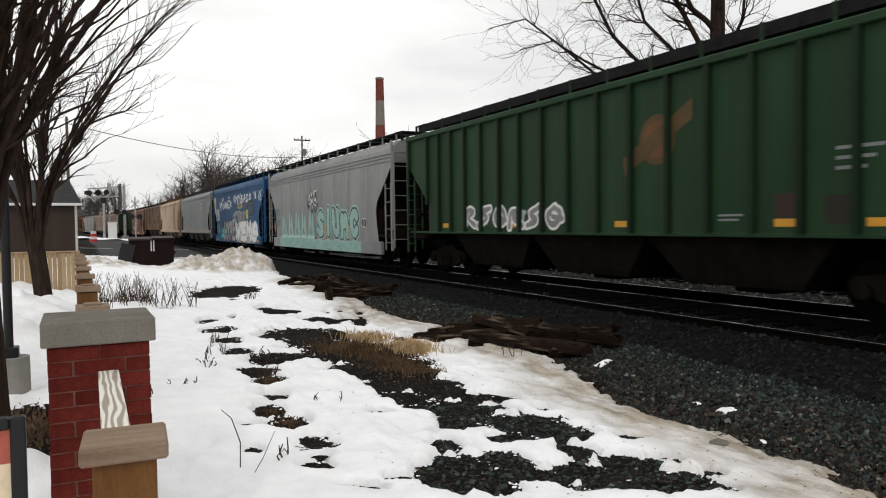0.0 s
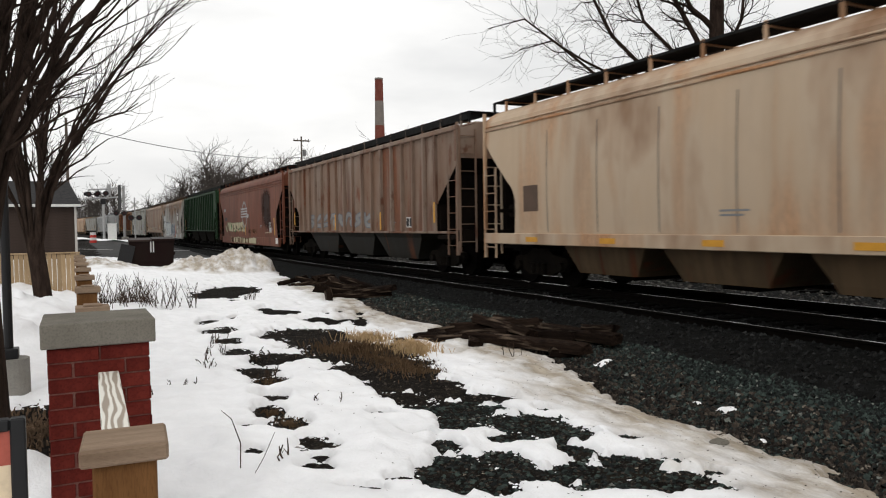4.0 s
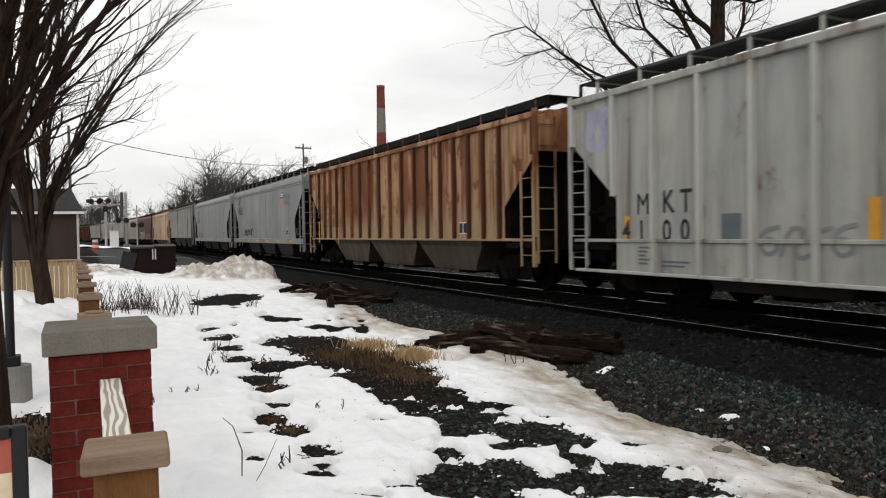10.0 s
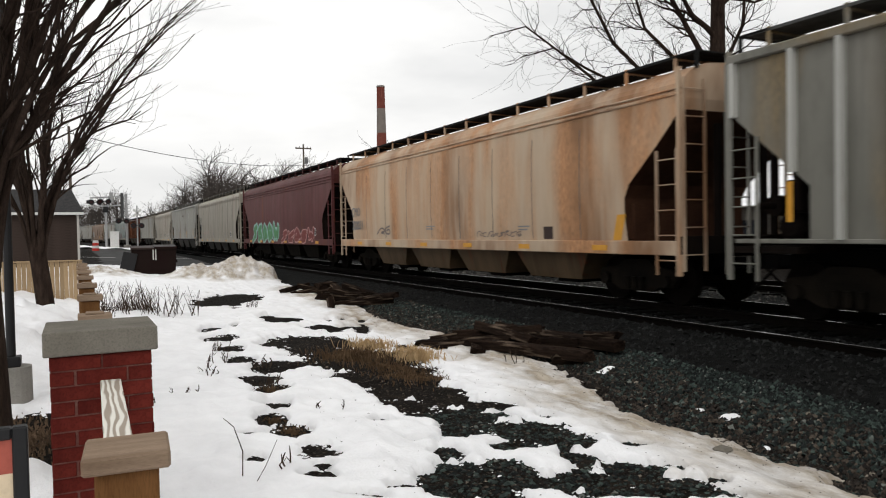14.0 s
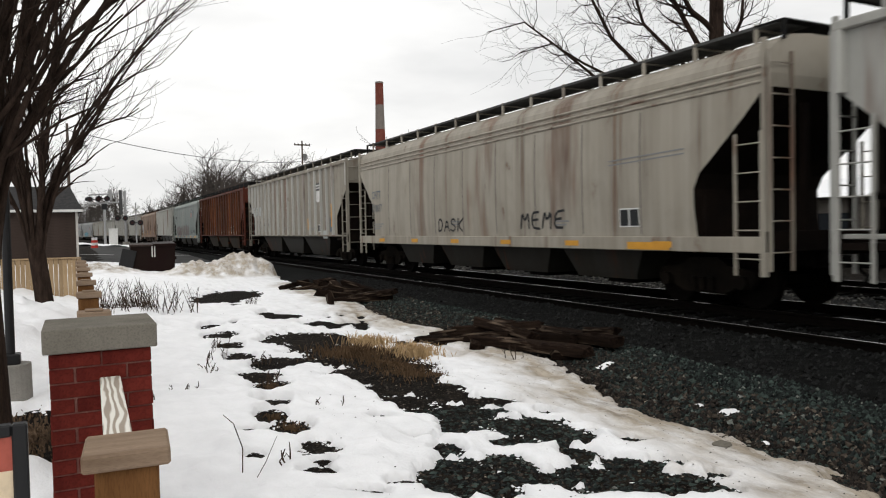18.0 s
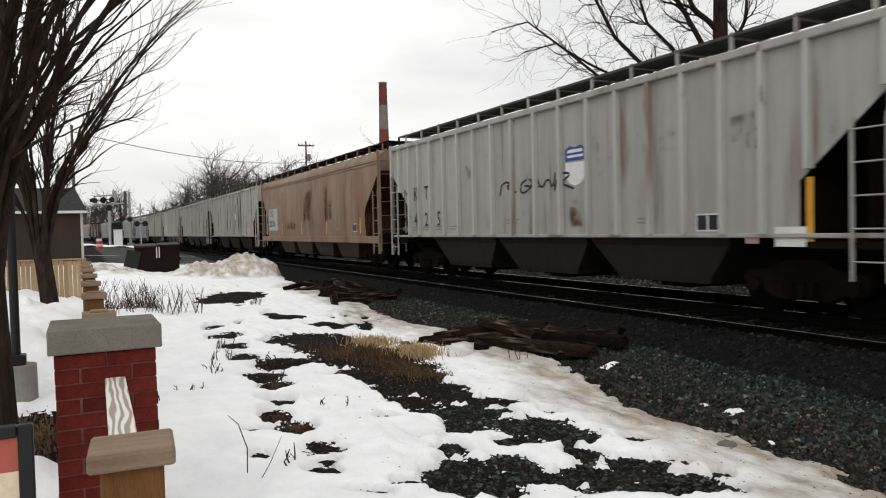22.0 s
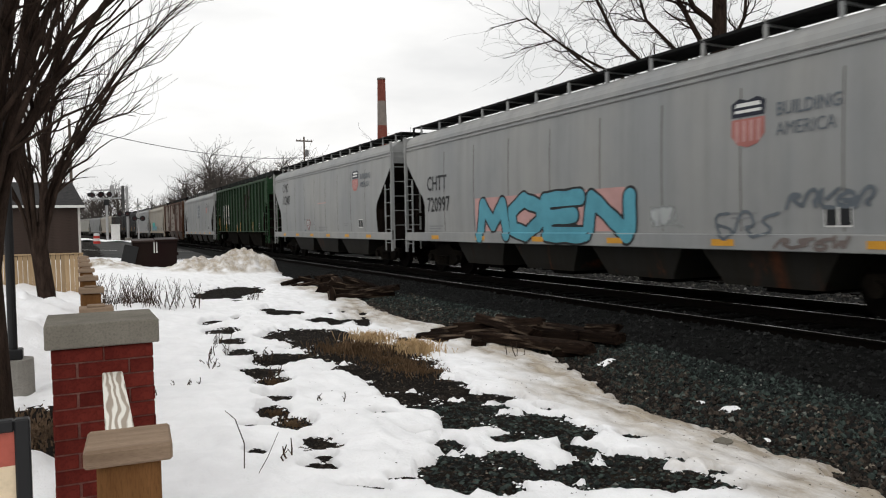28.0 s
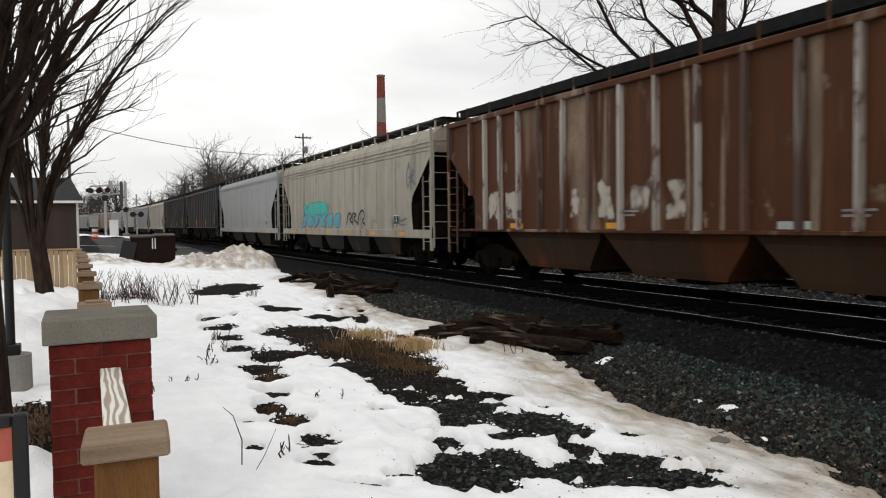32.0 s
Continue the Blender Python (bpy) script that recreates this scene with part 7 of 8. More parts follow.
def blotch(n, back, z, w, h, color, seed, cover=0.5, scale=2.0, tall=1.0, lift=0.0035, label=""):
    """An uneven area of paint, peel or rust that thins out at its edges; tall above one draws it out downwards."""
    step = 0.09 if w * h > 1.2 else 0.06
    gx, gy = grid(w, h, 0.0, step)
    g, vals = Geo(), []
    L = TRAIN[n][3]
    ny, nx = gx.shape
    for j in range(ny):
        for i in range(nx):
            x, y = min(gx[j, i], w), min(gy[j, i], h)
            v = noise.noise((x * scale + seed * 3.7, y * scale / tall, seed)) + 0.5 * noise.noise((x * scale * 2.7, y * scale * 2.7 / tall, seed + 5))
            rim = min(1.0, min(x, w - x) / (0.25 * w), min(y, h - y) / (0.25 * h))
            vals.append(min(max((cover - 0.5) * 1.2 + 0.25 + 0.55 * v - 0.9 * (1 - rim), -0.6), 0.75))
            g.v.append((side_x(n, z + y) - lift, L / 2 - back - drift_of(n) - x, z + y))
    g.f = [(j * nx + i, j * nx + i + 1, (j + 1) * nx + i + 1, (j + 1) * nx + i) for j in range(ny - 1) for i in range(nx - 1)]
    ob = part("paint_stain", g, stain_material(color), TRAIN[n][0], label or color.replace("_", " ") + " stain on the side")
    ob.data.attributes.new("cover", "FLOAT", "POINT").data.foreach_set("value", vals)


# reporting marks on smooth cars: top line, number, foot of the number, letter height
for n, a, b, back, z, size, gap in ((1, "NDYX", "843335", 1.25, 1.5, 0.30, 0.55), (3, "UP", "95531", 1.48, 2.12, 0.40, 0.62), (8, "MP", "718215", 1.75, 2.0, 0.36, 0.5), (12, "UP", "99652", 1.88, 2.72, 0.46, 0.64), (13, "CMO", "23354", 2.0, 2.5, 0.42, 0.56), (15, "CMO", "200031", 1.5, 1.6, 0.34, 0.5), (17, "CMO", "21327", 1.55, 1.95, 0.42, 0.6), (22, "UP", "99789", 1.4, 2.69, 0.44, 0.64), (24, "CMO", "200106", 1.75, 1.75, 0.34, 0.55), (29, "CHTT", "720997", 1.42, 1.86, 0.42, 0.62), (30, "CMO", "112407", 2.23, 2.6, 0.42, 0.62), (32, "UP", "95787", 1.58, 2.13, 0.42, 0.66), (19, "CHTT", "710617", 1.82, 2.08, 0.26, 0.46)):
    if n in (8, 24):
        patch(n, back - 0.15, z - 0.6 if n == 8 else z - 0.2, 1.75 if n == 8 else 1.9, 1.5 if n == 8 else 1.15)
    col = "slate" if n in (19, 15, 1) else "black"
    lettering(n, a, back, z + gap, size, col)
    lettering(n, b, back, z, size, col)
    if n not in (8, 1, 15):
        bars(n, back + 0.1, z - 0.45, 3, 0.9, "faint")
for n, a, b in ((18, "UP", "79672"), (20, "UP", "79420"), (23, "MKT", "4425"), (26, "UP", "85350"), (28, "UP", "79849")):
    if n == 20:
        for k in (1, 2, 3):
            patch(n, panel_y(n, k) - 0.34, 2.35, 0.66, 0.5)
    spaced(n, a, 2.35, 0.42)
    spaced(n, b, 1.78 if n != 23 else 1.55, 0.42)
    for k in range(1, 6):
        bars(n, panel_y(n, k) - 0.25, 1.5, 2, 0.5, "faint")
# two letters to a panel on the silver car
for ch, k, off, z in (("M", 1, 0.2, 1.74), ("K", 2, -0.22, 1.76), ("T", 2, 0.22, 1.76), ("4", 1, -0.2, 1.24), ("1", 1, 0.22, 1.24), ("0", 2, -0.22, 1.24), ("0", 2, 0.22, 1.24)):
    lettering(10, ch, panel_y(10, k) + off - 0.14, z, 0.40)
patch(10, panel_y(10, 3) - 0.1, 1.25, 0.4, 0.45, "slate")
bars(10, panel_y(10, 1) + 0.1, 1.1, 5, 0.3, "slate")
bars(10, panel_y(10, 2) - 0.4, 0.85, 2, 0.7, "slate")
for a, k, z in (("CT", 2, 2.24), ("RN", 3, 2.24), ("10", 2, 1.72), ("09", 3, 1.72), ("5", 4, 1.74)):
    lettering(11, a, panel_y(11, k) - (0.26 if len(a) > 1 else 0.12), z, 0.36, "faint_brown")
spaced(14, "UP", 2.42, 0.4, 3)
for k, pair in enumerate(("90", "08", "5")):
    lettering(14, pair, panel_y(14, 3 + k) - 0.3, 1.8, 0.4)
for k, pair in enumerate(("17", "82", "49")):
    patch(31, panel_y(31, 3 + k) - 0.33, 1.72, 0.66, 1.36, "white", "white repainted square under stencilled letters")
    lettering(31, "CNW"[k], panel_y(31, 3 + k) - 0.14, 2.5, 0.32, "black", 0.014)
    lettering(31, pair, panel_y(31, 3 + k) - 0.27, 1.98, 0.32, "black", 0.014)
for n, back, z in ((3, 13.0, 2.75), (12, 12.9, 2.82), (22, 12.66, 2.8), (29, 13.12, 2.6), (30, 13.05, 2.78), (32, 13.7, 2.7)):
    slogan(n, back, z)
for n, back, z, top in ((8, 13.83, 2.22, "shield_blue"), (14, 9.0, 2.37, "shield_blue"), (20, 13.88, 2.68, "shield_blue"), (25, 10.36, 2.3, "shield_blue"), (26, 13.87, 2.47, "shield_blue"), (10, 13.2, 2.5, "shield_blue"), (23, 10.33, 2.32, "royal"), (18, 13.05, 2.85, "shield_blue"), (27, 14.6, 2.6, "shield_blue")):
    shield(n, back, z, 0.86, top, "white")
# car by car: graffiti, stains and small stencils
word(0, 6, 3.5, 4.6, 1.28, 0.72, "grey", "white", 11, None, 0.34, 0.06)
blotch(0, 3.5, 1.3, 4.9, 0.6, "patch", 12, 0.42, 2.4)
for b in (2.6, 6.1, 10.07, 13.73, 15.18):
    patch(0, b - 0.23, 1.38, 0.46, 0.12, "yellow", "yellow reflective tape")
disc = [(math.cos(2 * math.pi * k / 20) * 0.46, math.sin(2 * math.pi * k / 20) * 0.46) for k in range(20)]
part("emblem_disc", on_side(0, 11.0, [disc], 2.97, 0.0045), INK["ochre"], TRAIN[0][0], "faded ochre disc of an emblem")
part("emblem_disc", on_side(0, 11.0, [[(x * 0.75, y * 0.75) for x, y in disc]], 2.97, 0.0065), INK["rust"], TRAIN[0][0])
part("emblem_band", on_side(0, 11.0, [[(-0.9, -0.28), (-0.86, -0.62), (0.86, 0.26), (0.86, 0.62)]], 2.98, 0.0085), INK["ochre"], TRAIN[0][0], "faded slanted band of an emblem")
patch(0, 13.5, 1.52, 0.46, 0.36, "soot", "dark data square")
patch(0, 14.34, 1.42, 0.5, 0.4, "umber", "dark data square")
bars(0, 14.5, 2.45, 3, 0.7, "faint", 0.05, 0.14)

for k, (tip, top) in enumerate(((0.2, 1.12), (0.4, 1.2), (0.5, 1.24), (0.42, 1.2), (0.5, 1.26))):
    spike = part("graffiti_letter", on_side(1, 2.6 + 1.12 * k, [[(0.0, 0), (tip - 0.06, top), (tip + 0.12, top - 0.02), (0.66, 0.0)], [(0.5, 0), (tip + 0.3, top - 0.12), (tip + 0.46, top - 0.3), (1.16, 0.0)]], 0.9, 0.006), INK["mint"], TRAIN[1][0], "mint spray-painted spike")
    part("letter_stroke", on_side(1, 2.6 + 1.12 * k, [[(tip + 0.46, top - 0.3), (tip + 0.52, top - 0.34), (1.2, 0.0), (1.12, 0.0)], [(tip + 0.12, top - 0.02), (tip + 0.16, top - 0.05), (0.62, 0.42), (0.56, 0.42)]], 0.9, 0.010), INK["slate"], spike, "dark edge of a spike")
    part("letter_stroke", on_side(1, 2.98 + 1.12 * k, [[(0, 0.2), (0.1, 0.46), (0.16, 0.44), (0.22, 0.14)]], 0.95, 0.010), INK["slate"], spike, "dark inner stroke")
word(1, "SIUMC", 8.45, 5.2, 0.9, 1.36, "mint", "black", 13, "mint", 0.46, 0.065, 1, 1.12)
patch(1, 2.35, 0.46, 11.7, 0.42, "mint", "mint spray paint along the deep sill")
tag(1, 11, 3.0, 10.6, 0.52, 0.3, "teal", 131, 0.05)
blotch(1, 7.0, 1.95, 1.9, 1.1, "chrome", 15, 0.55, 1.6)
tag(1, 3, 7.1, 1.6, 2.05, 0.95, "black", 16, 0.09)
tag(1, 2, 7.3, 1.3, 2.3, 0.7, "white", 17, 0.05)
for b, h in ((1.15, 0.65), (4.6, 0.5), (6.75, 0.55), (9.6, 0.5), (12.6, 0.5)):
    stripe(1, b, 1.0, h, 0.12, 0.06)

part("paint_patch", on_side(2, 0.0, [[(0.15, 1.42), (1.0, 1.5), (1.3, 1.1), (1.35, 0.0), (1.0, 0.3)]], 2.2, 0.006), INK["cream"], TRAIN[2][0], "cream sprayed shape on the slanted end")
tag(2, 2, 0.6, 0.7, 2.9, 0.55, "umber", 21, 0.05)
patch(2, 1.4, 1.93, 1.25, 0.82, "patch", "pale square under the car's letters")
lettering(2, "SSM", 1.5, 2.4, 0.28, "navy", 0.014)
lettering(2, "70126", 1.48, 2.02, 0.28, "navy", 0.014)
tag(2, "*MTN*NGC*", 2.8, 4.45, 2.68, 0.62, "white", 22, 0.085)
for b, z in ((4.0, 3.55), (6.3, 3.55)):
    ring = [[(math.cos(a) * r * 1.5, math.sin(a) * r * 0.7) for a, r in ((2 * math.pi * k / 16, 0.15), (2 * math.pi * (k + 1) / 16, 0.15), (2 * math.pi * (k + 1) / 16, 0.10), (2 * math.pi * k / 16, 0.10))] for k in range(16)]
    part("spray_ring", on_side(2, b, ring, z - 0.1, 0.008), INK["white"], TRAIN[2][0])
tag(2, "<MYBAD>", 7.75, 5.6, 3.0, 0.52, "white", 23, 0.10)
tag(2, "'16", 13.5, 1.1, 3.1, 0.42, "white", 24, 0.09)
lettering(2, "GOLDEN", 9.2, 2.63, 0.36, "lemon", 0.019, 0.72, "yellow spray-painted word")
patch(2, 11.12, 2.62, 0.46, 0.38, "maroon_spray")
patch(2, 11.8, 1.95, 0.5, 0.55, "lemon")
blotch(2, 3.2, 0.5, 1.3, 1.1, "aqua", 25, 0.7, 1.5)
blotch(2, 8.1, 0.5, 0.8, 1.1, "aqua", 26, 0.7, 1.5)
tag(2, 3, 3.2, 1.6, 1.3, 0.6, "black", 27, 0.08)
part("dark_fill", on_side(2, 4.35, [[(0.0, 0.75), (0.35, 1.3), (2.1, 1.42), (3.75, 1.5), (3.95, 0.1), (0.15, 0.1)]], 0.52, 0.0032), INK["navy"], TRAIN[2][0], "dark spray fill behind the letters")
word(2, "HYPE", 4.3, 4.0, 0.48, 1.5, "chrome", "black", 201, None, 0.4, 0.055, 0, 1.08)
blotch(2, 7.4, 1.6, 4.4, 1.0, "grey", 28, 0.72, 1.2, 1.0, 0.0028)
for k in range(5):
    r, c = 0.36 + 0.09 * (k % 2), 7.9 + 0.86 * k
    arc = [[(math.cos(p_) * q_, math.sin(p_) * q_ * 0.85) for p_, q_ in ((math.pi * (0.08 + 0.1 * j), r), (math.pi * (0.18 + 0.1 * j), r), (math.pi * (0.18 + 0.1 * j), r - 0.075), (math.pi * (0.08 + 0.1 * j), r - 0.075))] for j in range(9)]
    part("spray_arc", on_side(2, c, arc, 2.02 + 0.1 * (k % 3), 0.0048), INK["chrome"], TRAIN[2][0], "pale sprayed bubble outline")
part("letter_ground", on_side(2, 8.3, [[(0.0, 0.55), (0.5, 1.2), (2.2, 1.3), (4.2, 1.25), (6.2, 1.3), (6.5, 0.5), (6.1, 0.02), (0.7, 0.02)]], 0.47, 0.0040), INK["patch"], TRAIN[2][0], "pale spray ground under the letters")
word(2, "WEMS", 8.2, 6.4, 0.48, 1.42, "white", "slate", 202, None, 0.40, 0.085, 0, 1.2)
blotch(2, 11.9, 2.0, 2.4, 1.2, "steel", 29, 0.72, 1.2, 1.0, 0.004)
tag(2, 3, 12.1, 1.9, 2.2, 0.8, "black", 203, 0.1)
tag(2, 4, 1.5, 1.7, 1.0, 0.65, "patch", 204, 0.035)
tag(2, 2, 15.1, 0.7, 2.95, 0.6, "white", 205, 0.06)
for b in (1.6, 4.3, 7.2, 9.6, 14.6):
    patch(2, b, 0.55, 0.45, 0.13, "yellow", "yellow reflective tape")

bars(3, 5.0, 2.62, 3, 0.35, "faint", 0.03, 0.1)
bars(3, 8.3, 1.55, 2, 1.2, "faint")
bars(3, 6.5, 2.0, 1, 1.0, "faint")
bars(3, 10.6, 2.75, 2, 0.8, "faint", 0.03, 0.42)
patch(4, 2.0, 1.75, 0.6, 0.6, "faint_brown", "dark repainted square")

word(5, 8, 3.0, 8.0, 1.35, 0.7, "grey", "slate", 15)

blotch(6, 2.3, 1.15, 6.7, 0.72, "cream", 61, 0.86, 1.6, 1.0, 0.004)
blotch(6, 3.6, 0.47, 9.4, 0.42, "cream", 62, 0.8, 1.4, 1.0, 0.004)
blotch(6, 9.0, 1.05, 3.6, 0.4, "brown_rust", 63, 0.6, 1.5)
strokes = random.Random(64)
for k in range(16):
    blotch(6, 4.3 + 0.27 * k + strokes.uniform(-0.1, 0.1), strokes.uniform(1.12, 1.4), strokes.uniform(0.15, 0.3), strokes.uniform(0.15, 0.45), "green" if k % 5 == 0 else "old_rust", 640 + k, 0.95, 3.0, 1.0, 0.0075, "dark stroke of old spray paint")
for k in range(9):
    blotch(6, 4.6 + 0.6 * k + strokes.uniform(-0.2, 0.2), 0.5, strokes.uniform(0.15, 0.5), 0.36, "brown_rust", 660 + k, 0.95, 3.0, 1.0, 0.0075, "brown stroke of old spray paint")
tag(6, 3, 2.9, 1.2, 1.4, 0.4, "green", 66, 0.04)
for b in (6.7, 7.9):
    stripe(6, b, 1.15, 0.5, 0.05, -0.06)
ring = [[(math.cos(a) * r * 0.92, math.sin(a) * r) for a, r in ((2 * math.pi * k / 40, 0.78 + 0.05 * (k % 2)), (2 * math.pi * (k + 1) / 40, 0.78 + 0.05 * (k % 2)), (2 * math.pi * (k + 1) / 40, 0.66), (2 * math.pi * k / 40, 0.66))] for k in range(40)]
part("wheel_emblem", on_side(6, 8.65, ring, 2.26, 0.006), INK["grey"], TRAIN[6][0], "faded white ring of a cogwheel emblem")
for k in range(4):
    part("emblem_bar", on_side(6, 7.6, [[(0, 0), (1.9, 0.02), (1.9, 0.11), (0, 0.09)]], 2.08 + 0.16 * k, 0.008), INK["chrome"], TRAIN[6][0])
part("emblem_arrow", on_side(6, 9.4, [[(0, 0), (0.3, -0.02), (0.55, 0.12), (0.3, 0.24), (0, 0.2)]], 2.05, 0.008), INK["chrome"], TRAIN[6][0])
bars(6, 1.95, 2.55, 1, 0.7, "faint", 0.2)
bars(6, 2.2, 1.95, 1, 0.9, "soot", 0.2)
blotch(6, 12.6, 1.0, 3.6, 2.8, "soot", 67, 0.75, 0.7, 2.5, 0.003)
stripe(6, 8.8, 1.0, 0.7, 0.12)
stripe(6, 16.05, 1.05, 0.9, 0.14)
patch(6, 14.9, 1.2, 0.5, 0.3, "patch")
bars(6, 13.9, 1.15, 1, 1.5, "cream", 0.03)
patch(6, 16.4, 0.6, 0.5, 0.3, "white")

for b, z, w, h in ((2.65, 1.45, 0.1, 0.35), (3.75, 1.78, 0.55, 0.05), (3.75, 1.24, 0.55, 0.05), (4.6, 1.78, 0.5, 0.05), (4.6, 1.26, 0.5, 0.05), (15.04, 1.22, 0.4, 0.1), (15.04, 1.85, 0.14, 0.1), (12.2, 1.25, 0.2, 0.08), (6.6, 1.3, 0.25, 0.1), (8.2, 1.3, 0.2, 0.12)):
    patch(7, b - w / 2, z, w, h, "patch", "small pale stencil")
blotch(7, 9.7, 2.85, 1.4, 0.85, "umber", 71, 0.75, 2.0)
for b in (0.85, 15.85):
    stripe(7, b, 1.3, 0.95, 0.13)
stripe(7, 4.7, 1.35, 0.6, 0.13)
for n, b in ((7, 12.9), (7, 13.72), (21, 13.12), (21, 14.02)):
    placard(n, b, 1.44, 0.5, 0.4)

blotch(8, 3.3, 0.6, 4.6, 1.75, "slate", 171, 0.62, 0.9, 1.0, 0.0026)
blotch(8, 1.5, 2.3, 1.7, 1.5, "brown_rust", 172, 0.72, 1.3, 1.6, 0.0026)
blotch(8, 0.7, 2.5, 1.3, 1.3, "brown_rust", 173, 0.4, 1.8, 1.5, 0.0027)
blotch(8, 6.4, 2.1, 2.4, 1.0, "brown_rust", 174, 0.4, 1.2, 1.0, 0.0027)
blotch(8, 2.0, 1.0, 1.2, 0.8, "brown_rust", 175, 0.5, 1.6, 1.0, 0.0046)
word(8, "KEG", 3.5, 4.6, 0.55, 1.62, "patch", "slate", 17, None, 0.42, 0.03, 0, 1.12, "slate")
word(8, 5, 8.1, 3.4, 0.62, 1.4, "steel", "slate", 18, "chrome", 0.5, 0.045)
word(8, 1, 11.2, 0.9, 0.62, 1.4, "red", "black", 19, "chrome", 0.6, 0.04)
blotch(8, 11.3, 0.5, 1.0, 0.6, "orange", 81, 0.6, 1.6)
part("graffiti_letter", on_side(8, 11.9, [[(0, 0.1), (0.35, 0), (0.85, 0.3), (0.8, 0.55), (0.3, 0.62)]], 1.15, 0.016), INK["cream"], TRAIN[8][0], "cream spray-painted shape")
for b, z, w, h in ((13.1, 1.5, 0.8, 0.22), (13.2, 1.05, 0.8, 0.3), (12.6, 0.5, 1.0, 0.35), (15.9, 0.55, 0.55, 0.32)):
    patch(8, b, z, w, h, "patch")
for b, w in ((13.6, 1.3), (4.9, 0.9), (7.0, 1.1), (9.5, 0.8), (11.4, 1.0)):
    blotch(8, b, 2.2 if b != 13.6 else 1.3, w, 1.75 if b != 13.6 else 2.5, "brown_rust", 82 + b, 0.52, 1.0, 3.0, 0.003)
patch(8, 15.2, 0.62, 0.2, 0.18, "pink")
stripe(8, 15.65, 1.25, 0.75, 0.1)

for b, z, w, h in ((1.75, 2.15, 0.7, 0.3), (2.1, 1.2, 1.0, 0.35), (3.3, 1.2, 0.6, 0.3), (5.0, 1.2, 0.5, 0.5), (8.0, 1.25, 0.7, 0.35)):
    blotch(9, b, z, w, h, "cream", 90 + b, 0.75, 2.5)
for b, h in ((1.3, 0.95), (4.2, 0.5), (6.7, 0.5), (16.0, 0.8)):
    stripe(9, b, 1.17, h, 0.1, -0.08)
blotch(9, 6.5, 1.25, 7.0, 0.5, "cream", 92, 0.38, 2.2)
tag(9, 8, 7.0, 6.0, 1.3, 0.4, "chrome", 93, 0.03)
bars(9, 1.7, 3.6, 2, 1.1, "faint_brown", 0.2, 0.42)

word(10, "GUISY", 8.85, 5.6, 0.68, 1.45, "violet", "navy", 21, None, 0.42, 0.07, 1, 1.2, "white")
word(10, 1, 14.7, 1.0, 0.68, 1.2, "pink", "red", 22, None, 0.5, 0.05)
word(10, 2, 0.3, 0.85, 3.0, 0.95, "chrome", "violet", 23, None, 0.5, 0.06)
blotch(10, 6.6, 1.2, 0.8, 2.6, "cream", 101, 0.35, 1.4, 2.0)
tag(10, 4, 4.6, 1.6, 1.0, 0.5, "faint", 102, 0.07)
stripe(10, 1.62, 1.22, 0.5, 0.16)
stripe(10, 6.5, 1.25, 0.6, 0.18)
for b, z, h in ((1.75, 1.05, 0.95), (4.3, 1.08, 0.62)):
    stripe(11, b, z, h, 0.1, 0, True)
tag(12, 4, 3.5, 2.4, 1.4, 0.42, "black", 24, 0.11)
tag(12, 3, 14.5, 1.4, 1.4, 0.4, "faint", 241, 0.03)
tag(13, 4, 2.6, 2.2, 1.28, 0.42, "plum", 25, 0.035, 2)
stripe(13, 1.9, 1.25, 0.95, 0.12, -0.15)
tag(15, 2, 4.0, 1.3, 1.42, 0.25, "mauve", 31, 0.05)
tag(15, 8, 11.1, 2.2, 1.32, 0.16, "mauve", 32, 0.025)
patch(15, 14.2, 1.27, 0.36, 0.28, "soot", "dark data square")
stripe(15, 16.7, 1.25, 0.5, 0.25, 0.15)
word(16, 5, 2.4, 6.2, 1.0, 1.1, "green", "teal", 26, "mint", 0.34, 0.05)
word(16, 5, 9.2, 5.8, 1.0, 0.8, "maroon_spray", "pink", 27, None, 0.4, 0.05)
tag(17, 5, 3.0, 3.0, 1.6, 0.2, "pink", 28, 0.03)
patch(18, 13.9, 1.4, 0.22, 0.22, "slate")
placard(18, 14.5, 1.25, 0.55, 0.36)
patch(18, 16.3, 1.2, 1.2, 0.14, "yellow", "yellow reflective tape on the end")
tag(19, "DASK", 7.0, 1.55, 1.38, 0.36, "black", 29, 0.05)
tag(19, "MEME", 11.4, 1.75, 1.42, 0.42, "black", 30, 0.055)
for z in (2.62, 2.7):
    part("spray_line", on_side(19, 14.6, [[(0, 0), (2.0, 0.05), (2.0, 0.075), (0, 0.025)]], z, 0.006), INK["faint"], TRAIN[19][0])
placard(19, 14.9, 1.42, 0.55, 0.36)
patch(19, 15.15, 1.0, 1.1, 0.14, "yellow", "yellow reflective tape on the sill")
part("frame_outline", on_side(20, 15.42, [[(0, 0), (0.36, 0), (0.36, 0.6), (0, 0.6)]], 1.4, 0.005), INK["slate"], TRAIN[20][0])
patch(20, 14.5, 1.12, 0.6, 0.34, "patch")
stripe(20, 12.6, 1.5, 0.5, 0.1, 0, True)
stripe(20, 15.95, 1.6, 0.95, 0.12, 0, True)
for k in range(1, 17):
    blotch(21, panel_y(21, k) - 0.36, 1.2, 0.74, 0.42, "bleached", 210 + k, 0.42 + 0.1 * (k % 3), 2.6)
patch(21, 14.9, 2.0, 0.34, 0.7, "soot", "dark repainted square")
tag(21, 2, 0.35, 0.9, 3.1, 0.6, "white", 45, 0.05)
tag(21, 4, 10.3, 0.6, 2.4, 0.5, "faint_brown", 451, 0.03)
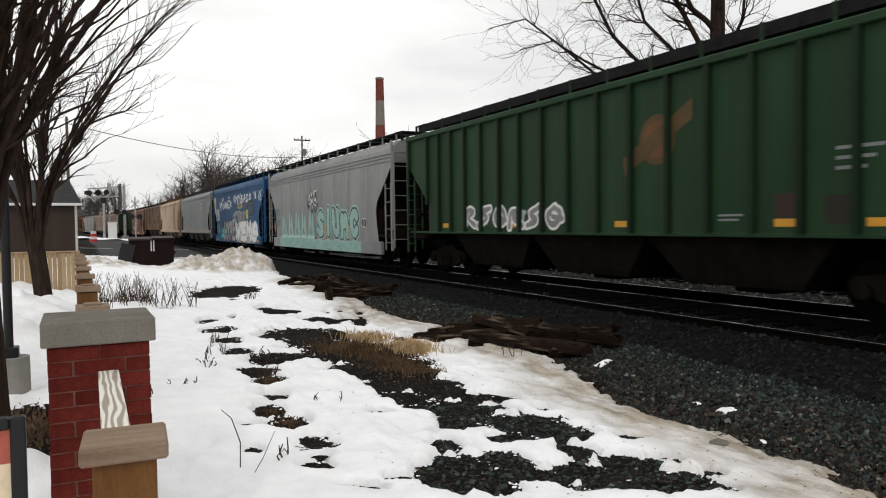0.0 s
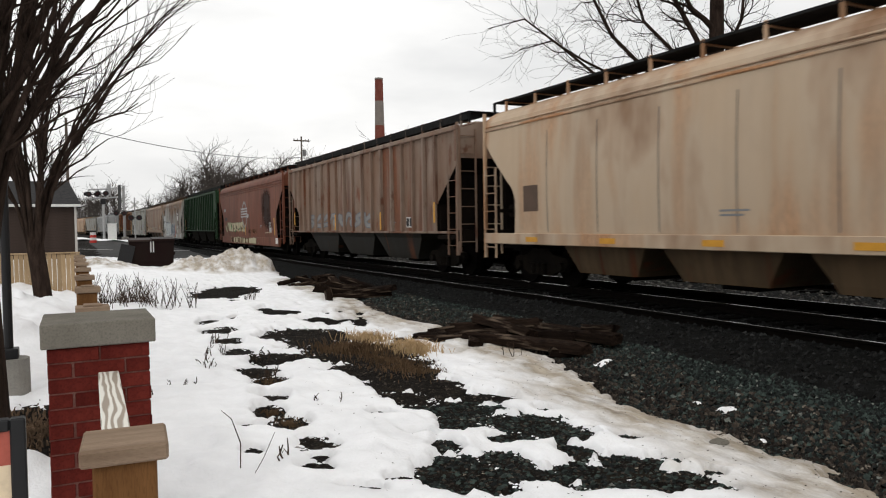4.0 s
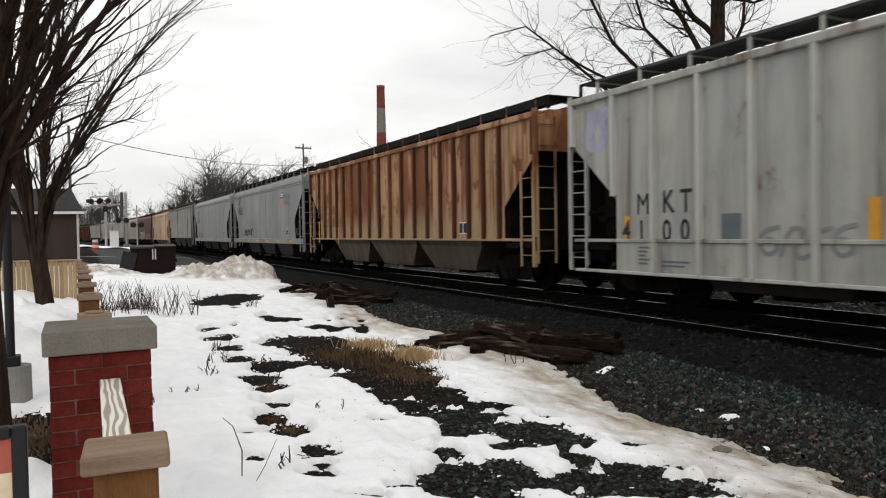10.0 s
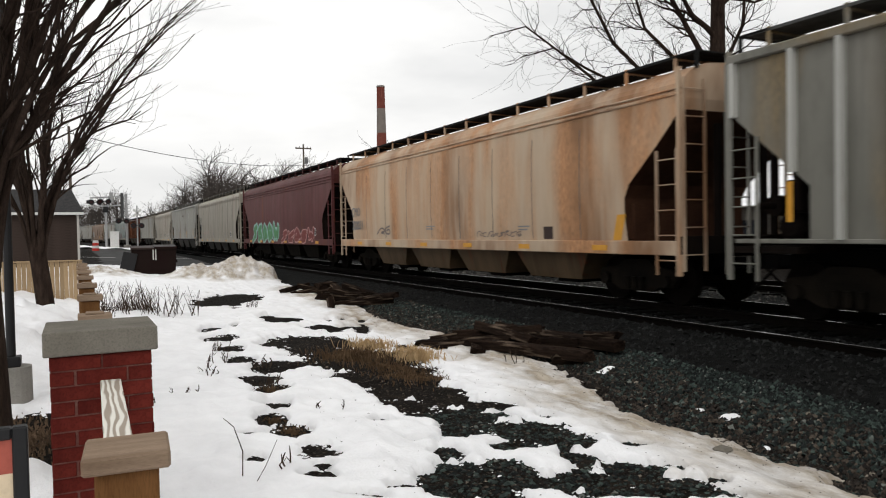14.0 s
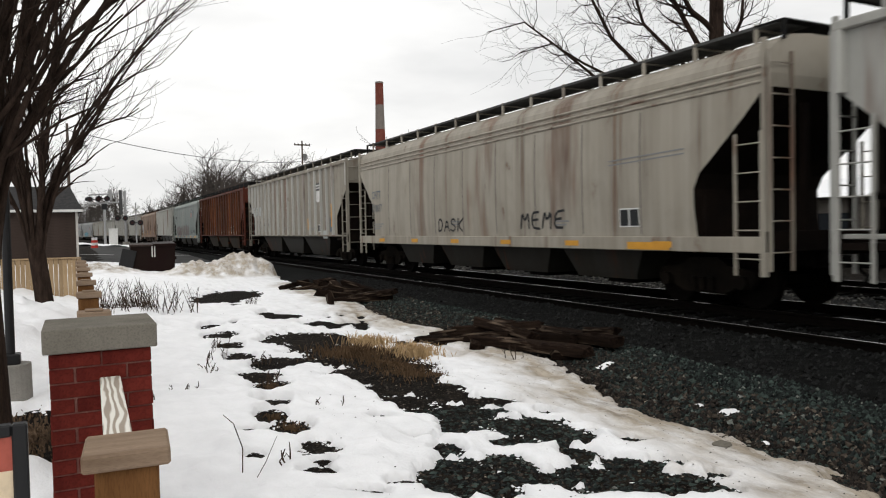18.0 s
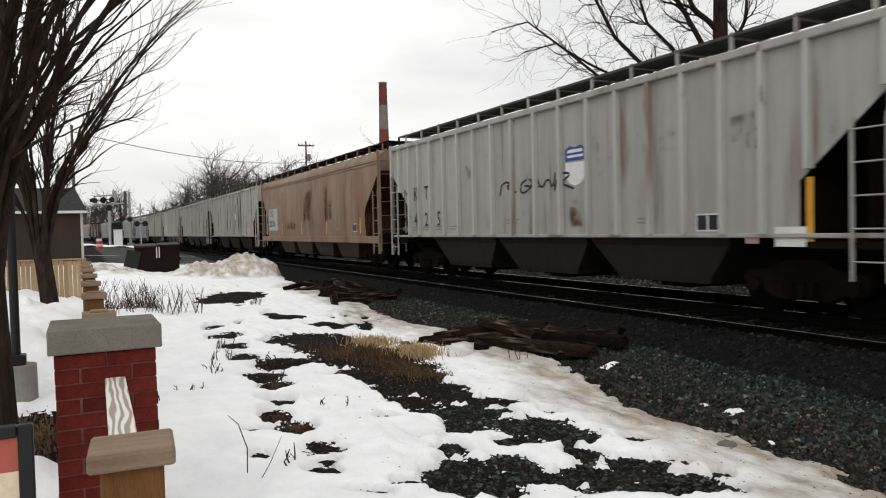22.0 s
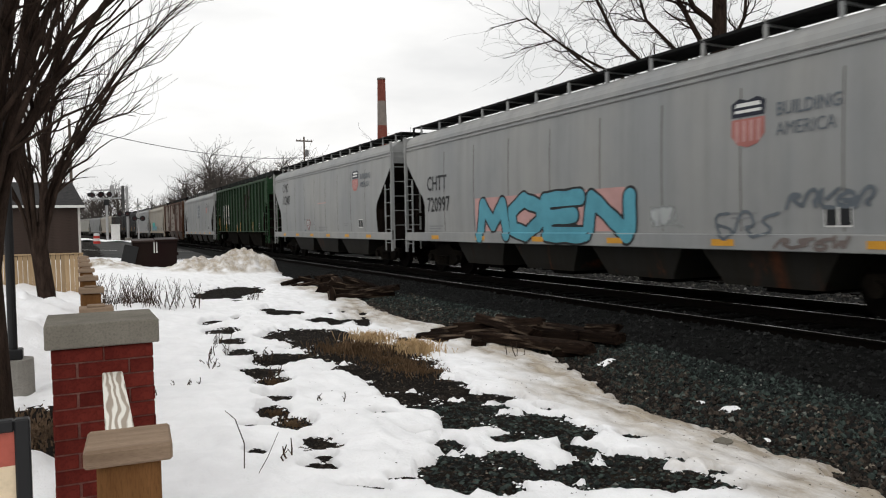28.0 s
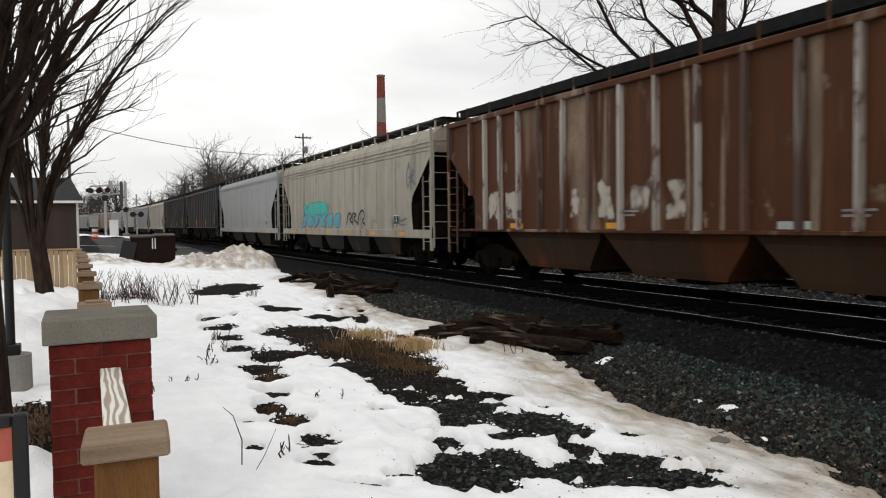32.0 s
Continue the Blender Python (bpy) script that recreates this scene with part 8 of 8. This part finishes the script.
stripe(21, 16.2, 1.25, 0.92, 0.12)
for k, pair in enumerate(("72", "29")):
    lettering(21, pair, panel_y(21, 1 + k) - 0.25, 1.75, 0.34, "rust", 0.009)
word(22, 5, 2.4, 3.5, 1.0, 1.2, "plum", "slate", 33, None, 0.5, 0.04)
word(22, 6, 6.3, 4.5, 1.0, 1.3, "mauve", "slate", 34, None, 0.56, 0.04)
tag(22, 4, 12.1, 1.1, 1.4, 0.55, "navy", 35, 0.03)
tag(22, 4, 14.1, 0.9, 1.4, 0.28, "black", 351, 0.035)
for b, w in ((12.0, 0.5), (14.35, 1.1)):
    patch(22, b, 1.06, w, 0.12, "yellow", "yellow reflective tape on the sill")
tag(23, 4, 7.2, 3.1, 2.25, 0.4, "black", 44, 0.05)
placard(23, 13.72, 1.32, 0.5, 0.3)
patch(23, 15.3, 1.08, 0.55, 0.3, "white")
patch(23, 14.75, 1.12, 0.25, 0.12, "pink")
stripe(23, 15.9, 1.1, 1.0, 0.12)
for k in (6, 9, 11, 12, 14, 16):
    blotch(23, panel_y(23, k) - 0.4, 1.3 if k % 2 else 2.6, 0.8, 0.7, "brown_rust", 230 + k, 0.35, 2.4)
blotch(24, 3.5, 1.3, 1.2, 2.4, "old_rust", 240, 0.5, 0.7, 3.0, 0.003)
blotch(24, 8.2, 1.6, 1.8, 2.0, "brown_rust", 241, 0.5, 0.7, 2.0, 0.003)
blotch(24, 11.6, 1.5, 1.5, 2.2, "old_rust", 242, 0.6, 0.7, 3.0, 0.003)
tag(24, 4, 5.4, 1.7, 1.55, 0.4, "black", 36, 0.05)
tag(24, 6, 7.9, 3.0, 1.55, 0.35, "mauve", 37, 0.04)
for k, (c, cover) in enumerate((("brown_rust", 0.3), ("old_rust", 0.5), ("brown_rust", 0.45), ("old_rust", 0.4), ("brown_rust", 0.4), ("brown_rust", 0.3), ("brown_rust", 0.35), ("old_rust", 0.8), ("brown_rust", 0.5), ("brown_rust", 0.4), ("brown_rust", 0.5), ("old_rust", 0.8), ("old_rust", 0.95), ("brown_rust", 0.35), ("brown_rust", 0.35), ("brown_rust", 0.3), ("brown_rust", 0.3))):
    blotch(25, panel_y(25, 1 + k) - 0.44, 1.15, 0.88, 3.0, c, 250 + k, cover, 1.7, 2.0)
placard(25, 13.76, 1.25, 0.54, 0.35)
stripe(25, 15.95, 1.2, 1.0, 0.13, 0, True)
stripe(26, 11.6, 1.2, 0.5, 0.1, 0, True)
stripe(26, 15.85, 1.2, 1.0, 0.14)
patch(26, 14.5, 1.3, 0.5, 0.34, "white")
for k in range(5, 12):
    blotch(26, panel_y(26, k) - 0.35, 1.2, 0.7, 0.6, "patch", 260 + k, 0.4 + 0.1 * (k % 2), 2.2)
patch(29, 4.35, 1.28, 5.9, 0.86, "pink", "pink sprayed ground behind letters")
word(29, "MOEN", 4.3, 6.0, 0.98, 1.2, "cyan", "black", 38, None, 0.36, 0.05, 0, 1.25)
tag(29, 3, 12.4, 1.2, 1.15, 0.5, "slate", 39, 0.05)
tag(29, 5, 13.8, 1.3, 1.6, 0.28, "slate", 40, 0.06)
tag(29, 4, 13.6, 1.2, 1.02, 0.2, "mauve", 401, 0.05)
placard(29, 14.42, 1.34, 0.42, 0.3)
blotch(29, 10.7, 1.2, 1.4, 0.7, "patch", 402, 0.4, 2.0)
part("heart", on_side(30, 6.75, [[(math.sin(t) ** 3 * 0.32, (13 * math.cos(t) - 5 * math.cos(2 * t) - 2 * math.cos(3 * t) - math.cos(4 * t)) * 0.0195) for t in [2 * math.pi * k / 24 for k in range(24)]]], 1.58, 0.006), INK["maroon_spray"], TRAIN[30][0], "dark red sprayed heart")
part("heart_inside", on_side(30, 6.75, [[(math.sin(t) ** 3 * 0.25, (13 * math.cos(t) - 5 * math.cos(2 * t) - 2 * math.cos(3 * t) - math.cos(4 * t)) * 0.0148) for t in [2 * math.pi * k / 24 for k in range(24)]]], 1.59, 0.010), INK["patch"], TRAIN[30][0])
tag(30, 3, 6.55, 0.4, 1.5, 0.16, "maroon_spray", 301, 0.03)
bars(30, 8.25, 2.46, 1, 1.2, "pink", 0.03)
bars(30, 8.25, 1.42, 3, 1.3, "faint", 0.04)
bars(30, 6.05, 1.28, 2, 0.25, "slate", 0.05, -0.5)
blotch(32, 8.6, 2.15, 1.8, 1.5, "patch", 320, 0.6, 1.8)
for z in (2.35, 2.65, 2.95, 3.2):
    tag(32, 4, 8.95, 1.15, z, 0.2, "slate", 321 + z * 10, 0.08)
for k in range(1, 15):
    if k in (2, 3, 6, 7, 8, 9):
        blotch(33, panel_y(33, k) - 0.4, 1.3, 0.82, 1.1, "bleached", 330 + k, 0.5, 2.2)
for b in (3.7, 7.3, 11.3):
    patch(33, b - 0.28, 1.3, 0.56, 0.12, "yellow" if b < 11 else "patch", "reflective tape")
blotch(34, 3.2, 1.6, 4.6, 0.9, "aqua", 340, 0.75, 1.2)
word(34, 6, 3.3, 5.6, 1.25, 0.7, "cyan", "slate", 42, None, 0.4, 0.04)
tag(34, 3, 9.5, 2.1, 1.4, 0.55, "black", 43, 0.07)
tag(34, 2, 14.0, 1.4, 1.35, 0.35, "slate", 431, 0.05)
tag(34, 2, 15.4, 0.7, 2.5, 0.8, "slate", 432, 0.06)
blotch(31, 9.4, 2.45, 2.0, 1.25, "umber", 310, 0.72, 1.6)
part("emblem_band", on_side(31, 10.4, [[(-1.05, -0.5), (-0.8, -0.75), (1.0, 0.6), (0.95, 0.95)]], 3.0, 0.006), INK["umber"], TRAIN[31][0], "faded slanted band of an emblem")
for b in (4.15, 7.9, 8.9, 12.65):
    stripe(31, b, 1.22, 0.6, 0.1, 0, True)
stripe(31, 0.95, 1.3, 0.9, 0.12)
# data panels
for n, (car, _, kind, L) in enumerate(TRAIN):
    if n < 36:
        if n not in (0, 7, 15, 18, 19, 21, 23, 25, 29, 33):
            placard(n, L - 2.9 if kind == "smooth" else panel_y(n, 15) - 0.2, 1.4, 0.44, 0.32)
        bars(n, L * 0.44, 1.62, 2, 0.6, "faint")
        bars(n, L * 0.72, 1.55, 2, 0.5, "faint")


# ---- what moves ----
def motions():
    """The train rolls past along its track."""
    for car, s0, _, _ in TRAIN:
        rows = []
        for k in range(33):
            x, y, a = along(s0 - gone(k))
            rows.append((k, pose(x, y, RAIL, 0, 0, math.degrees(a))))
        walk(car, rows)


motions()
